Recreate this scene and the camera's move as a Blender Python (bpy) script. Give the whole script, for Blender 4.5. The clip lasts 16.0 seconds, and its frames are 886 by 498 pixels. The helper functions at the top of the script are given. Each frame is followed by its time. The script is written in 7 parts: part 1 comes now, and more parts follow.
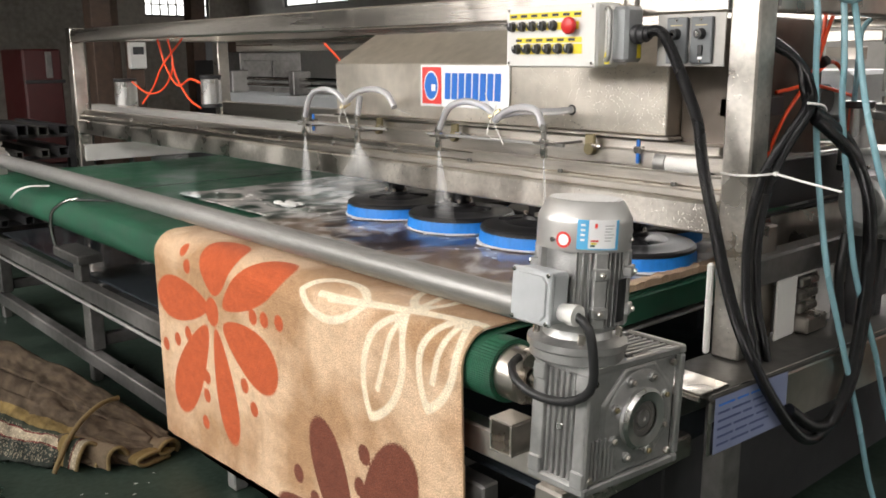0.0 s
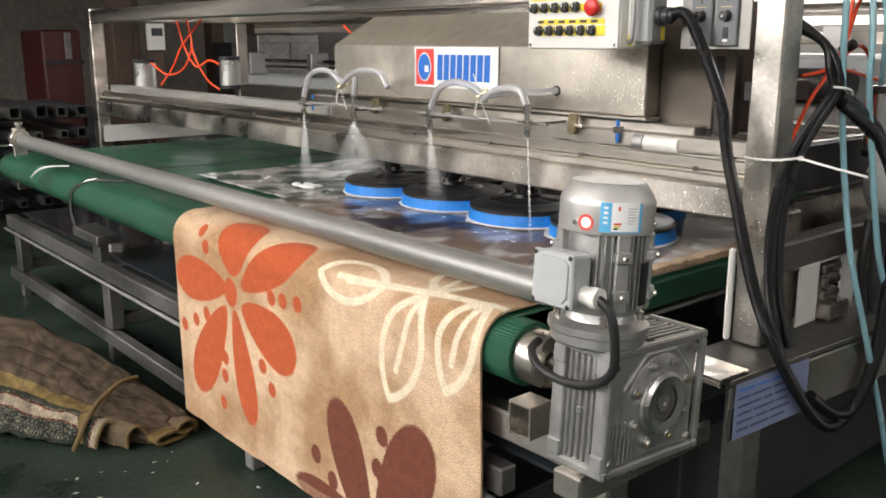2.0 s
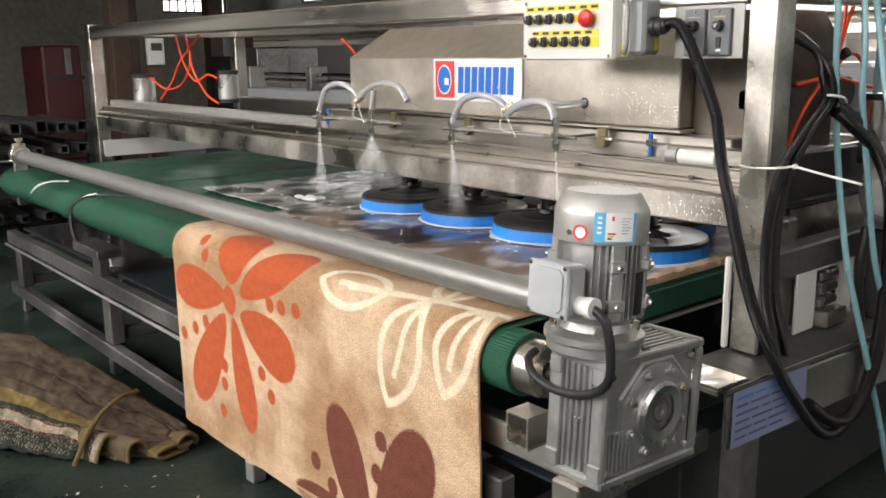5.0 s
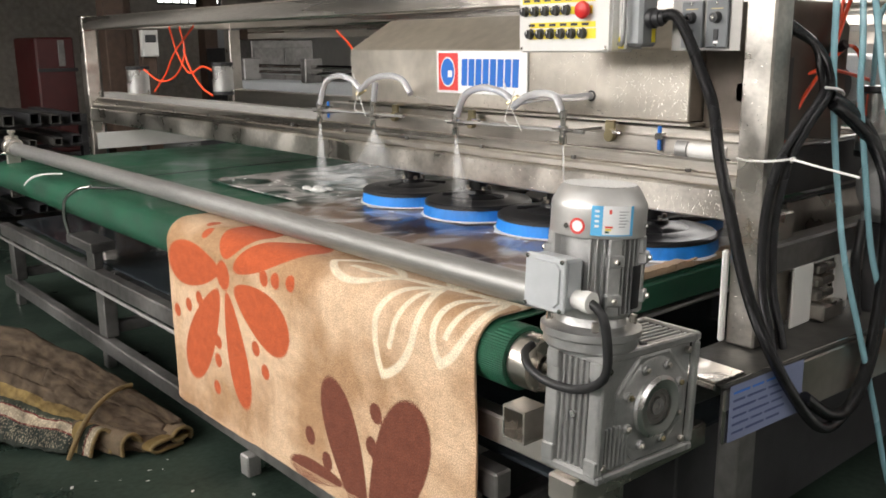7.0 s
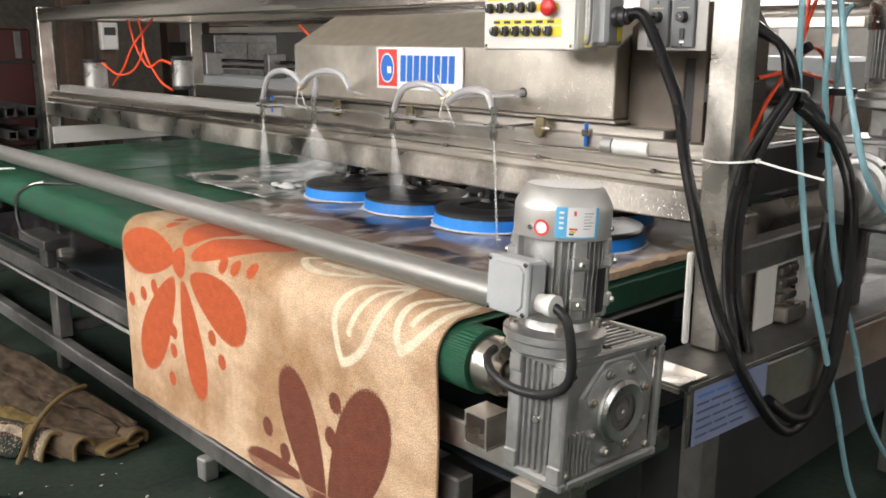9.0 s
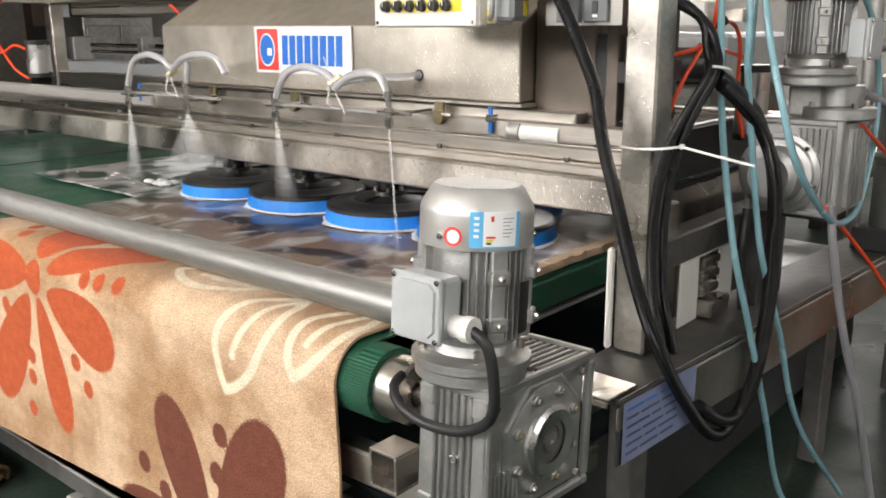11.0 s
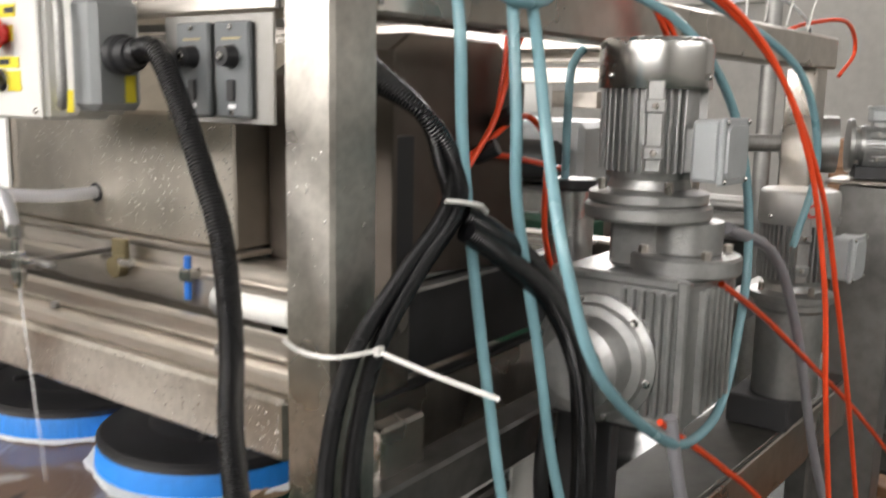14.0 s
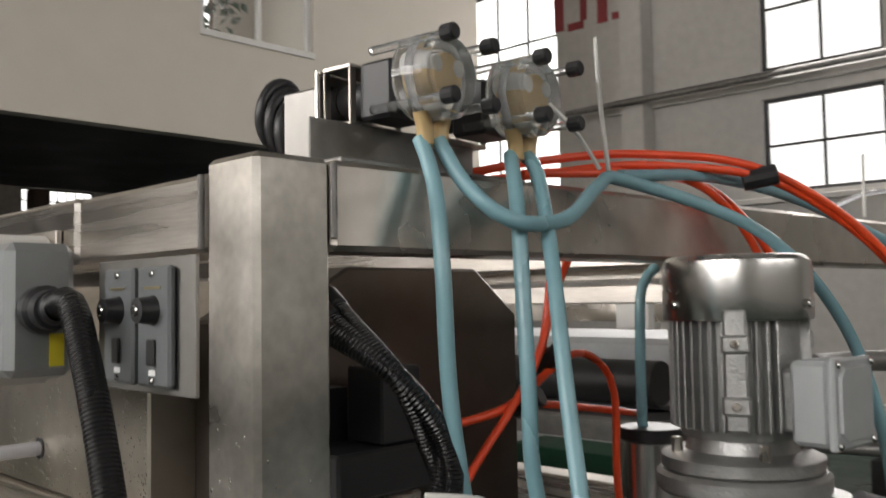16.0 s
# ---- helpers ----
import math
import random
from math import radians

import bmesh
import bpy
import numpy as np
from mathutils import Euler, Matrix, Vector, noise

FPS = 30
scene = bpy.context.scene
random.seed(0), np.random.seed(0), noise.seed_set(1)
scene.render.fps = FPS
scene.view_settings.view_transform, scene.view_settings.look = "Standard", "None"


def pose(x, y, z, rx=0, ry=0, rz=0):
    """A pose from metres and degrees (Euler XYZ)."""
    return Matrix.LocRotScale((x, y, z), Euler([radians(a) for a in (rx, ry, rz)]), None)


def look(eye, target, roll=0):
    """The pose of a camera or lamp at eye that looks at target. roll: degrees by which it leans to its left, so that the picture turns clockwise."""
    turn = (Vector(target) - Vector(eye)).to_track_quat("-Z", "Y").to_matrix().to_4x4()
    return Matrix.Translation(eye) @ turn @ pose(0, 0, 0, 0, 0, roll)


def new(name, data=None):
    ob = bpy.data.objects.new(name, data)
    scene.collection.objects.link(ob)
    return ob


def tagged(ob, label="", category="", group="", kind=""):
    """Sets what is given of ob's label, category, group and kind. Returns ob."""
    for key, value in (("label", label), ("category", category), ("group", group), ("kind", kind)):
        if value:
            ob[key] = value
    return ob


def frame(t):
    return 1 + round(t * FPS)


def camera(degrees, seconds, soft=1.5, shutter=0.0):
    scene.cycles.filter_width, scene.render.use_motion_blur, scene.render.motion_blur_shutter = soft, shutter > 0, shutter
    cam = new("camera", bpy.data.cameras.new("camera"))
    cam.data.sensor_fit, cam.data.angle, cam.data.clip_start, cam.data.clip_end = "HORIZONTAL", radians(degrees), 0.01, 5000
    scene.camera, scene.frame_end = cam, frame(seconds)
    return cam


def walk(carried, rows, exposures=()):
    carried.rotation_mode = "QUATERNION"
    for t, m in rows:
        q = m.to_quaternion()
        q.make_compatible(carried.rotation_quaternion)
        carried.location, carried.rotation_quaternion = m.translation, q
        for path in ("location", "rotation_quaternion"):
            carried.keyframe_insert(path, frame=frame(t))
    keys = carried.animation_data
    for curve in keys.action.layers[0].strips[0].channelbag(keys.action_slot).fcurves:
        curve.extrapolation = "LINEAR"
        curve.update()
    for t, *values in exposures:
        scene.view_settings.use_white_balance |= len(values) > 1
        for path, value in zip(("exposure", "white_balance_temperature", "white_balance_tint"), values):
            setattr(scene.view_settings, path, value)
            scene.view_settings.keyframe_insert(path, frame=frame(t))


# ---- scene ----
cam = camera(53.1, 16.0, soft=1.7, shutter=0.4)
METRES, EYE, TILT, LEAN, TURN = 2.0, 1.62, -1.53, 0.10, -41.35
ROWS = [
    (0.0, 0.0, 0.0, 0.0, -0.04, -10.65, 0.21),
    (0.5, -0.0033, -0.0, -0.0015, 0.39, -11.44, -0.14),
    (1.0, -0.0063, 0.0046, -0.0057, 0.56, -12.38, -0.41),
    (1.5, -0.0067, 0.0037, -0.0049, 0.64, -12.04, -0.49),
    (2.0, -0.0062, 0.0037, -0.0039, 1.03, -11.64, -0.14),
    (2.5, -0.0044, 0.006, -0.0036, 1.23, -11.46, 0.18),
    (3.0, -0.0026, 0.0047, -0.003, 1.01, -11.12, 0.25),
    (3.5, -0.0019, 0.003, -0.0028, 0.82, -10.83, 0.19),
    (4.0, 0.0004, -0.0002, -0.0023, 0.91, -10.68, 0.34),
    (6.5, 0.0005, 0.0038, -0.0028, 0.93, -11.44, 0.46),
    (7.0, -0.0005, 0.007, -0.0029, 0.72, -11.42, 0.4),
    (7.5, -0.002, 0.0094, -0.0019, 0.07, -11.22, 0.24),
    (8.0, -0.0042, 0.0159, -0.0026, -0.87, -11.26, -0.17),
    (10.5, 0.0258, 0.1068, -0.0058, -2.74, -12.6, -0.18),
    (11.0, 0.011, 0.1781, -0.0064, -8.38, -12.71, 0.42),
    (11.5, 0.0362, 0.2421, -0.0085, -9.21, -13.24, 0.88),
    (12.0, 0.1075, 0.3281, -0.0045, -8.0, -12.83, -0.76),
    (12.5, 0.1549, 0.4281, -0.0076, -13.61, -13.75, -0.65),
    (13.0, 0.1958, 0.5262, -0.0009, -17.22, -14.74, 0.05),
    (13.5, 0.2734, 0.593, 0.0089, -15.66, -14.14, 0.71),
    (14.0, 0.354, 0.6299, 0.0248, -13.11, -8.3, -0.88),
    (14.5, 0.3921, 0.6676, 0.0307, -14.93, -4.02, -0.22),
    (15.0, 0.4104, 0.7176, 0.042, -12.54, 0.53, -0.11),
    (15.5, 0.4246, 0.742, 0.0481, -10.23, 2.06, 0.68),
    (16.0, 0.4695, 0.7692, 0.0548, -4.21, 4.76, 0.95),
]
walk(cam, [(t, pose(0, 0, EYE, TILT, LEAN, TURN) @ pose(METRES * x, METRES * y, METRES * z, 90 + pitch, roll, yaw)) for t, x, y, z, yaw, pitch, roll in ROWS],
     exposures=[(0.0, 0.43), (8.0, 0.43), (10.5, 0.58), (12.5, 0.56), (13.0, 0.6), (13.5, 1.0), (14.0, 0.58), (14.5, 0.14), (15.0, 0.0), (16.0, -0.08)])

# ---- light ----
world = bpy.data.worlds.new("world")
scene.world = world
world.use_nodes = True
_wn = world.node_tree.nodes
_sky = _wn.new("ShaderNodeTexSky")
_sky.sky_type, _sky.sun_disc = "NISHITA", False
_sky.sun_elevation, _sky.sun_rotation = radians(40), radians(200)
world.node_tree.links.new(_sky.outputs[0], _wn["Background"].inputs[0])
_wn["Background"].inputs[1].default_value = 0.12


def area_lamp(name, loc, target, sx, sy, power, colour=(1, 0.953, 0.92)):
    d = bpy.data.lights.new(name, "AREA")
    d.shape, d.size, d.size_y, d.energy, d.color = "RECTANGLE", sx, sy, power, colour
    ob = new(name, d)
    ob.matrix_world = look(loc, target)
    return ob


# daylight through the west and east windows, plus an added fill from the south
area_lamp("window_light_behind", (-5.7, 3.5, 4.4), (2.0, 3.0, 1.0), 14.0, 3.2, 1180)
area_lamp("window_light_side", (3.5, -7.7, 5.4), (3.0, 2.0, 0.9), 10.0, 2.0, 135)
area_lamp("window_light_far", (12.6, 4.8, 4.6), (3.0, 3.0, 1.0), 6.5, 2.6, 330)

# ---- materials ----


def mat(name, base, rough=0.5, metal=0.0, grain=8.0, vary=0.15, bump=0.1, bump_scale=60.0, spec=0.5, stretch=(1, 1, 1),
        dark=None, coat=0.0, rough_vary=0.1, stain=1.6, wave=0.0, wave_scale=4.0):
    """A surface with large stains, fine grain, changing gloss and a fine relief."""
    m = bpy.data.materials.new(name)
    m.use_nodes = True
    nt = m.node_tree
    b = nt.nodes["Principled BSDF"]
    tc = nt.nodes.new("ShaderNodeTexCoord")
    mp = nt.nodes.new("ShaderNodeMapping")
    mp.inputs["Scale"].default_value = stretch
    nt.links.new(tc.outputs["Object"], mp.inputs[0])
    n1, n2 = nt.nodes.new("ShaderNodeTexNoise"), nt.nodes.new("ShaderNodeTexNoise")
    n1.inputs["Scale"].default_value, n1.inputs["Detail"].default_value = stain, 6
    n2.inputs["Scale"].default_value, n2.inputs["Detail"].default_value = grain, 4
    for n in (n1, n2):
        nt.links.new(mp.outputs[0], n.inputs["Vector"])
    mx = nt.nodes.new("ShaderNodeMath")
    mx.operation = "MULTIPLY_ADD"
    mx.inputs[1].default_value = 0.5
    nt.links.new(n2.outputs[0], mx.inputs[0])
    nt.links.new(n1.outputs[0], mx.inputs[2])
    ramp = nt.nodes.new("ShaderNodeValToRGB")
    d = dark or tuple(c * (1 - 2 * vary) for c in base)
    ramp.color_ramp.elements[0].color, ramp.color_ramp.elements[1].color = (*d, 1), (*base, 1)
    ramp.color_ramp.elements[0].position, ramp.color_ramp.elements[1].position = 0.5, 0.95
    nt.links.new(mx.outputs[0], ramp.inputs[0])
    nt.links.new(ramp.outputs[0], b.inputs["Base Color"])
    rr = nt.nodes.new("ShaderNodeMapRange")
    rr.inputs["From Min"].default_value, rr.inputs["From Max"].default_value = 0.3, 0.7
    rr.inputs["To Min"].default_value, rr.inputs["To Max"].default_value = max(rough - rough_vary, 0.02), min(rough + rough_vary, 1)
    nt.links.new(n1.outputs[0], rr.inputs[0])
    nt.links.new(rr.outputs[0], b.inputs["Roughness"])
    b.inputs["Metallic"].default_value = metal
    b.inputs["Specular IOR Level"].default_value = spec
    b.inputs["Coat Weight"].default_value = coat
    b.inputs["Coat Roughness"].default_value = 0.12
    if bump:
        n3 = nt.nodes.new("ShaderNodeTexNoise")
        n3.inputs["Scale"].default_value, n3.inputs["Detail"].default_value = bump_scale, 3
        nt.links.new(mp.outputs[0], n3.inputs["Vector"])
        bp = nt.nodes.new("ShaderNodeBump")
        bp.inputs["Strength"].default_value, bp.inputs["Distance"].default_value = bump, 0.004
        nt.links.new(n3.outputs[0], bp.inputs["Height"])
        nt.links.new(bp.outputs[0], b.inputs["Normal"])
        if wave:
            n4 = nt.nodes.new("ShaderNodeTexNoise")
            n4.inputs["Scale"].default_value, n4.inputs["Detail"].default_value = wave_scale, 1
            nt.links.new(tc.outputs["Object"], n4.inputs["Vector"])
            bw = nt.nodes.new("ShaderNodeBump")
            bw.inputs["Strength"].default_value, bw.inputs["Distance"].default_value = wave, 0.05
            nt.links.new(n4.outputs[0], bw.inputs["Height"])
            nt.links.new(bw.outputs[0], bp.inputs["Normal"])
    return m


def glow(name, colour, strength):
    m = bpy.data.materials.new(name)
    m.use_nodes = True
    b = m.node_tree.nodes["Principled BSDF"]
    b.inputs["Base Color"].default_value = (*colour, 1)
    b.inputs["Emission Color"].default_value = (*colour, 1)
    b.inputs["Emission Strength"].default_value = strength
    return m


STEEL = mat("brushed_stainless_steel", (0.66, 0.615, 0.56), 0.30, 1.0, 30, 0.14, 0.06, 90, stretch=(1, 1, 1), rough_vary=0.10, stain=3, wave=0.28, wave_scale=7)
STEEL_H = mat("steel_brushed_along", (0.68, 0.64, 0.585), 0.32, 1.0, 40, 0.22, 0.08, 60, stretch=(14, 0.5, 14), rough_vary=0.12, stain=0.8, wave=0.15, wave_scale=5)
STEEL_WET = mat("wet_stainless_steel", (0.68, 0.645, 0.59), 0.36, 1.0, 60, 0.22, 0.035, 260, stretch=(1, 1, 1), rough_vary=0.16, stain=4, wave=0.11, wave_scale=6)
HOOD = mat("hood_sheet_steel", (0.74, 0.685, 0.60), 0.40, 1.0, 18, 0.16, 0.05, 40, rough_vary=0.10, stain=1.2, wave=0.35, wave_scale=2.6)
# hood steel with the dark reflection of the recess put into its colour
HOOD_SHADED = mat("shaded_hood_steel", (0.15, 0.128, 0.11), 0.46, 1.0, 18, 0.18, 0.05, 40, rough_vary=0.10, stain=1.6, wave=0.3)
PLATE = mat("mounting_plate_steel", (0.29, 0.28, 0.265), 0.42, 1.0, 30, 0.12, 0.05, 90, rough_vary=0.08, stain=3)
PALE = mat("pale_aluminium_rail", (0.40, 0.39, 0.37), 0.5, 0.5, 25, 0.16, 0.08, 60, stretch=(8, 0.5, 8), stain=1.5)
ALU = mat("satin_aluminium", (0.72, 0.715, 0.70), 0.27, 1.0, 40, 0.08, 0.03, 150, stain=6)
TANKWATER = mat("dark_tank_water", (0.03, 0.036, 0.042), 0.12, 0, 10, 0.2, 0.25, 14, stain=3)
DULL = mat("dull_mild_steel", (0.30, 0.29, 0.28), 0.45, 0.85, 20, 0.25, 0.15, 60, stain=2.5)
GRIME = mat("grimy_wet_steel", (0.12, 0.115, 0.105), 0.58, 0.5, 22, 0.3, 0.2, 60, stain=3.5, rough_vary=0.16)
# dark paint; on the mezzanine slab it stands for shadow
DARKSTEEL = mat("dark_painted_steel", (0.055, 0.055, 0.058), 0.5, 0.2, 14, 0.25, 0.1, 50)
GALV = mat("galvanised_pipe", (0.40, 0.395, 0.38), 0.5, 0.7, 25, 0.18, 0.12, 70, stretch=(6, 0.6, 6), stain=1.2)
CAST = mat("silver_painted_casting", (0.50, 0.50, 0.49), 0.40, 0.85, 60, 0.14, 0.3, 220, rough_vary=0.08, stain=9)
COVER = mat("silver_painted_cover", (0.58, 0.57, 0.55), 0.42, 0.65, 40, 0.08, 0.05, 200, stain=6)
BOXGREY = mat("grey_terminal_box", (0.50, 0.52, 0.53), 0.45, 0.3, 30, 0.08, 0.06, 150)
PLUGGREY = mat("grey_plug_casting", (0.27, 0.28, 0.285), 0.42, 0.4, 30, 0.1, 0.06, 150)
BELT = mat("green_belt_fabric", (0.011, 0.10, 0.052), 0.6, 0, 300, 0.3, 0.5, 500, stain=5.0, coat=0.08)
BELTTOP = mat("wet_green_belt", (0.011, 0.098, 0.050), 0.5, 0, 60, 0.34, 0.3, 300, stain=5.0, coat=0.06, rough_vary=0.15)
BLACK = mat("black_plastic", (0.02, 0.02, 0.022), 0.38, 0, 20, 0.2, 0.05, 80)
FOAM = mat("white_soap_foam", (0.70, 0.70, 0.68), 0.5, 0, 60, 0.1, 0.5, 150)
RUBBER = mat("black_rubber", (0.022, 0.022, 0.023), 0.5, 0, 30, 0.2, 0.1, 120)
BLUE = mat("blue_bristles", (0.010, 0.23, 0.74), 0.55, 0, 140, 0.2, 0.5, 260, stretch=(1, 1, 0.1))
DIALGREY = mat("grey_controller_case", (0.13, 0.14, 0.145), 0.4, 0, 20, 0.1, 0.05, 100)
WHITE = mat("white_plastic", (0.72, 0.71, 0.68), 0.4, 0, 20, 0.05, 0.03, 80)
SIGNWHITE = mat("white_sign_board", (0.80, 0.80, 0.80), 0.35, 0, 12, 0.03, 0)
PANELGREY = mat("control_box_enamel", (0.66, 0.65, 0.62), 0.42, 0, 20, 0.04, 0.05, 200)
YELLOW = mat("yellow_label", (0.75, 0.62, 0.03), 0.45, 0, 20, 0.06, 0)
RED = mat("red_plastic", (0.62, 0.02, 0.02), 0.35, 0, 20, 0.1, 0)
SIGNRED = mat("red_print", (0.70, 0.06, 0.05), 0.4, 0, 20, 0.05, 0)
SIGNBLUE = mat("blue_print", (0.02, 0.15, 0.55), 0.4, 0, 20, 0.05, 0)
PALEBLUE = mat("pale_blue_print", (0.12, 0.45, 0.75), 0.4, 0, 20, 0.05, 0)
INK = mat("dark_ink", (0.03, 0.03, 0.03), 0.5, 0, 20, 0.05, 0)
BRASS = mat("yellow_zinc_plate", (0.44, 0.38, 0.23), 0.35, 0.9, 30, 0.2, 0.1, 100)
CHROME = mat("bright_nickel", (0.72, 0.71, 0.69), 0.15, 1.0, 30, 0.08, 0)
FLOOR = mat("wet_green_painted_floor", (0.038, 0.056, 0.044), 0.40, 0, 34, 0.35, 0.2, 45, dark=(0.008, 0.014, 0.011), stain=1.9, rough_vary=0.2, spec=0.12)
WALL = mat("grey_white_plaster", (0.56, 0.54, 0.51), 0.85, 0, 8, 0.12, 0.2, 30, stain=0.4)
# wall plaster with the far end's shade mixed into its colour
SHADEWALL = mat("shade_toned_plaster", (0.46, 0.42, 0.37), 0.9, 0, 8, 0.25, 0.2, 30, stain=0.5)
CREAMWALL = mat("cream_partition_paint", (0.62, 0.57, 0.50), 0.8, 0, 4, 0.04, 0.05, 40, stain=0.3)
CEIL = mat("dark_hall_ceiling", (0.30, 0.29, 0.27), 0.9, 0, 6, 0.2, 0)
RUST = mat("rusty_brown_column", (0.11, 0.07, 0.05), 0.7, 0.2, 16, 0.3, 0.2, 40)
REDPAINT = mat("red_machine_enamel", (0.06, 0.008, 0.008), 0.5, 0, 10, 0.2, 0.05, 40)
PAPER = mat("pale_blue_paper_notice", (0.19, 0.22, 0.34), 0.5, 0, 12, 0.08, 0.05, 60)
INKBLUE = mat("faded_blue_ink", (0.05, 0.07, 0.16), 0.5, 0, 20, 0.05, 0)
WOOD = mat("raw_brown_wood", (0.28, 0.15, 0.08), 0.6, 0, 30, 0.25, 0.1, 60, stretch=(1, 8, 1))


def soft_plastic(name, base, trans=0.0, rough=0.3, sss=0.0):
    m = mat(name, base, rough, 0, 30, 0.08, 0.03, 60)
    b = m.node_tree.nodes["Principled BSDF"]
    b.inputs["Transmission Weight"].default_value = trans
    return m


TEAL = soft_plastic("pale_teal_hose", (0.26, 0.47, 0.53), 0.12, 0.3)
ORANGE = soft_plastic("orange_air_hose", (0.95, 0.09, 0.025), 0.0, 0.35)
GREYHOSE = soft_plastic("grey_hose", (0.30, 0.29, 0.31), 0.0, 0.4)
CLEAR = soft_plastic("clear_water_hose", (0.74, 0.74, 0.76), 0.55, 0.18)
AMBER = soft_plastic("amber_tube_end", (0.70, 0.50, 0.24), 0.2, 0.35)
GLASS = bpy.data.materials.new("clear_pump_plastic")
GLASS.use_nodes = True
_g = GLASS.node_tree.nodes["Principled BSDF"]
_g.inputs["Base Color"].default_value = (0.93, 0.95, 0.95, 1)
_g.inputs["Roughness"].default_value, _g.inputs["Transmission Weight"].default_value, _g.inputs["IOR"].default_value = 0.06, 0.92, 1.42
DAY = glow("bright_daylight_pane", (1.0, 0.985, 0.95), 2.3)
MILKY = glow("milky_daylight_pane", (1.0, 0.985, 0.96), 1.05)


def conduit_material():
    """Black corrugated conduit: rings round the tube by its own length."""
    m = mat("black_corrugated_conduit", (0.008, 0.008, 0.009), 0.20, 0, 30, 0.2, 0, spec=0.5)
    nt = m.node_tree
    uv = nt.nodes.new("ShaderNodeUVMap")
    sep = nt.nodes.new("ShaderNodeSeparateXYZ")
    mu, sn = nt.nodes.new("ShaderNodeMath"), nt.nodes.new("ShaderNodeMath")
    mu.operation, sn.operation = "MULTIPLY", "SINE"
    mu.inputs[1].default_value = 2 * math.pi / 0.0048
    bp = nt.nodes.new("ShaderNodeBump")
    bp.inputs["Strength"].default_value, bp.inputs["Distance"].default_value = 0.85, 0.0010
    nt.links.new(uv.outputs[0], sep.inputs[0])
    nt.links.new(sep.outputs[0], mu.inputs[0])
    nt.links.new(mu.outputs[0], sn.inputs[0])
    nt.links.new(sn.outputs[0], bp.inputs["Height"])
    nt.links.new(bp.outputs[0], nt.nodes["Principled BSDF"].inputs["Normal"])
    return m


CONDUIT = conduit_material()


def ribbed_belt_material():
    """Green roller covering with a fine square weave."""
    m = mat("ribbed_green_covering", (0.012, 0.115, 0.058), 0.55, 0, 60, 0.3, 0, stain=6.0)
    nt = m.node_tree
    tc = nt.nodes.new("ShaderNodeTexCoord")
    add = nt.nodes.new("ShaderNodeMath")
    for k, axis in enumerate(("Y", "Z")):
        w = nt.nodes.new("ShaderNodeTexWave")
        w.bands_direction = axis
        w.inputs["Scale"].default_value, w.inputs["Distortion"].default_value = 52, 0.6
        nt.links.new(tc.outputs["Object"], w.inputs["Vector"])
        nt.links.new(w.outputs["Fac"], add.inputs[k])
    bp = nt.nodes.new("ShaderNodeBump")
    bp.inputs["Strength"].default_value, bp.inputs["Distance"].default_value = 0.8, 0.002
    nt.links.new(add.outputs[0], bp.inputs["Height"])
    nt.links.new(bp.outputs[0], nt.nodes["Principled BSDF"].inputs["Normal"])
    return m


RIBBED = ribbed_belt_material()


def spray_material(name, alpha):
    m = bpy.data.materials.new(name)
    m.use_nodes = True
    nt = m.node_tree
    b = nt.nodes["Principled BSDF"]
    b.inputs["Base Color"].default_value = (0.85, 0.86, 0.86, 1)
    b.inputs["Roughness"].default_value = 0.6
    tc, n = nt.nodes.new("ShaderNodeTexCoord"), nt.nodes.new("ShaderNodeTexNoise")
    mp = nt.nodes.new("ShaderNodeMapping")
    mp.inputs["Scale"].default_value = (60, 60, 7)
    n.inputs["Scale"].default_value, n.inputs["Detail"].default_value = 1.5, 5
    uv = nt.nodes.new("ShaderNodeUVMap")
    sep = nt.nodes.new("ShaderNodeSeparateXYZ")
    r = nt.nodes.new("ShaderNodeMapRange")
    r.inputs["From Min"].default_value, r.inputs["From Max"].default_value = 0.3, 0.75
    r.inputs["To Min"].default_value, r.inputs["To Max"].default_value = 0.15 * alpha, alpha
    fade = nt.nodes.new("ShaderNodeMath")
    fade.operation = "MULTIPLY"
    nt.links.new(tc.outputs["Object"], mp.inputs[0])
    nt.links.new(mp.outputs[0], n.inputs["Vector"])
    nt.links.new(n.outputs[0], r.inputs[0])
    nt.links.new(uv.outputs[0], sep.inputs[0])
    nt.links.new(r.outputs[0], fade.inputs[0])
    nt.links.new(sep.outputs[1], fade.inputs[1])
    nt.links.new(fade.outputs[0], b.inputs["Alpha"])
    return m


SPRAY = spray_material("water_spray_mist", 0.33)
STREAM = spray_material("thin_water_stream", 0.7)

# ---- mesh helpers ----


def box_bm(sx, sy, sz, bevel=0.003, c=(0, 0, 0), bm=None, seg=1):
    b = bm or bmesh.new()
    r = bmesh.ops.create_cube(b, size=1.0, matrix=Matrix.Translation(c) @ Matrix.Diagonal((sx, sy, sz, 1)))
    if bevel:
        es = list({e for v in r["verts"] for e in v.link_edges})
        bmesh.ops.bevel(b, geom=es, offset=min(bevel, 0.45 * min(sx, sy, sz)), segments=seg, profile=0.5, affect="EDGES")
    return b


def span_bm(x0, x1, y0, y1, z0, z1, bevel=0.003, bm=None, seg=1):
    return box_bm(x1 - x0, y1 - y0, z1 - z0, bevel, ((x0 + x1) / 2, (y0 + y1) / 2, (z0 + z1) / 2), bm, seg)


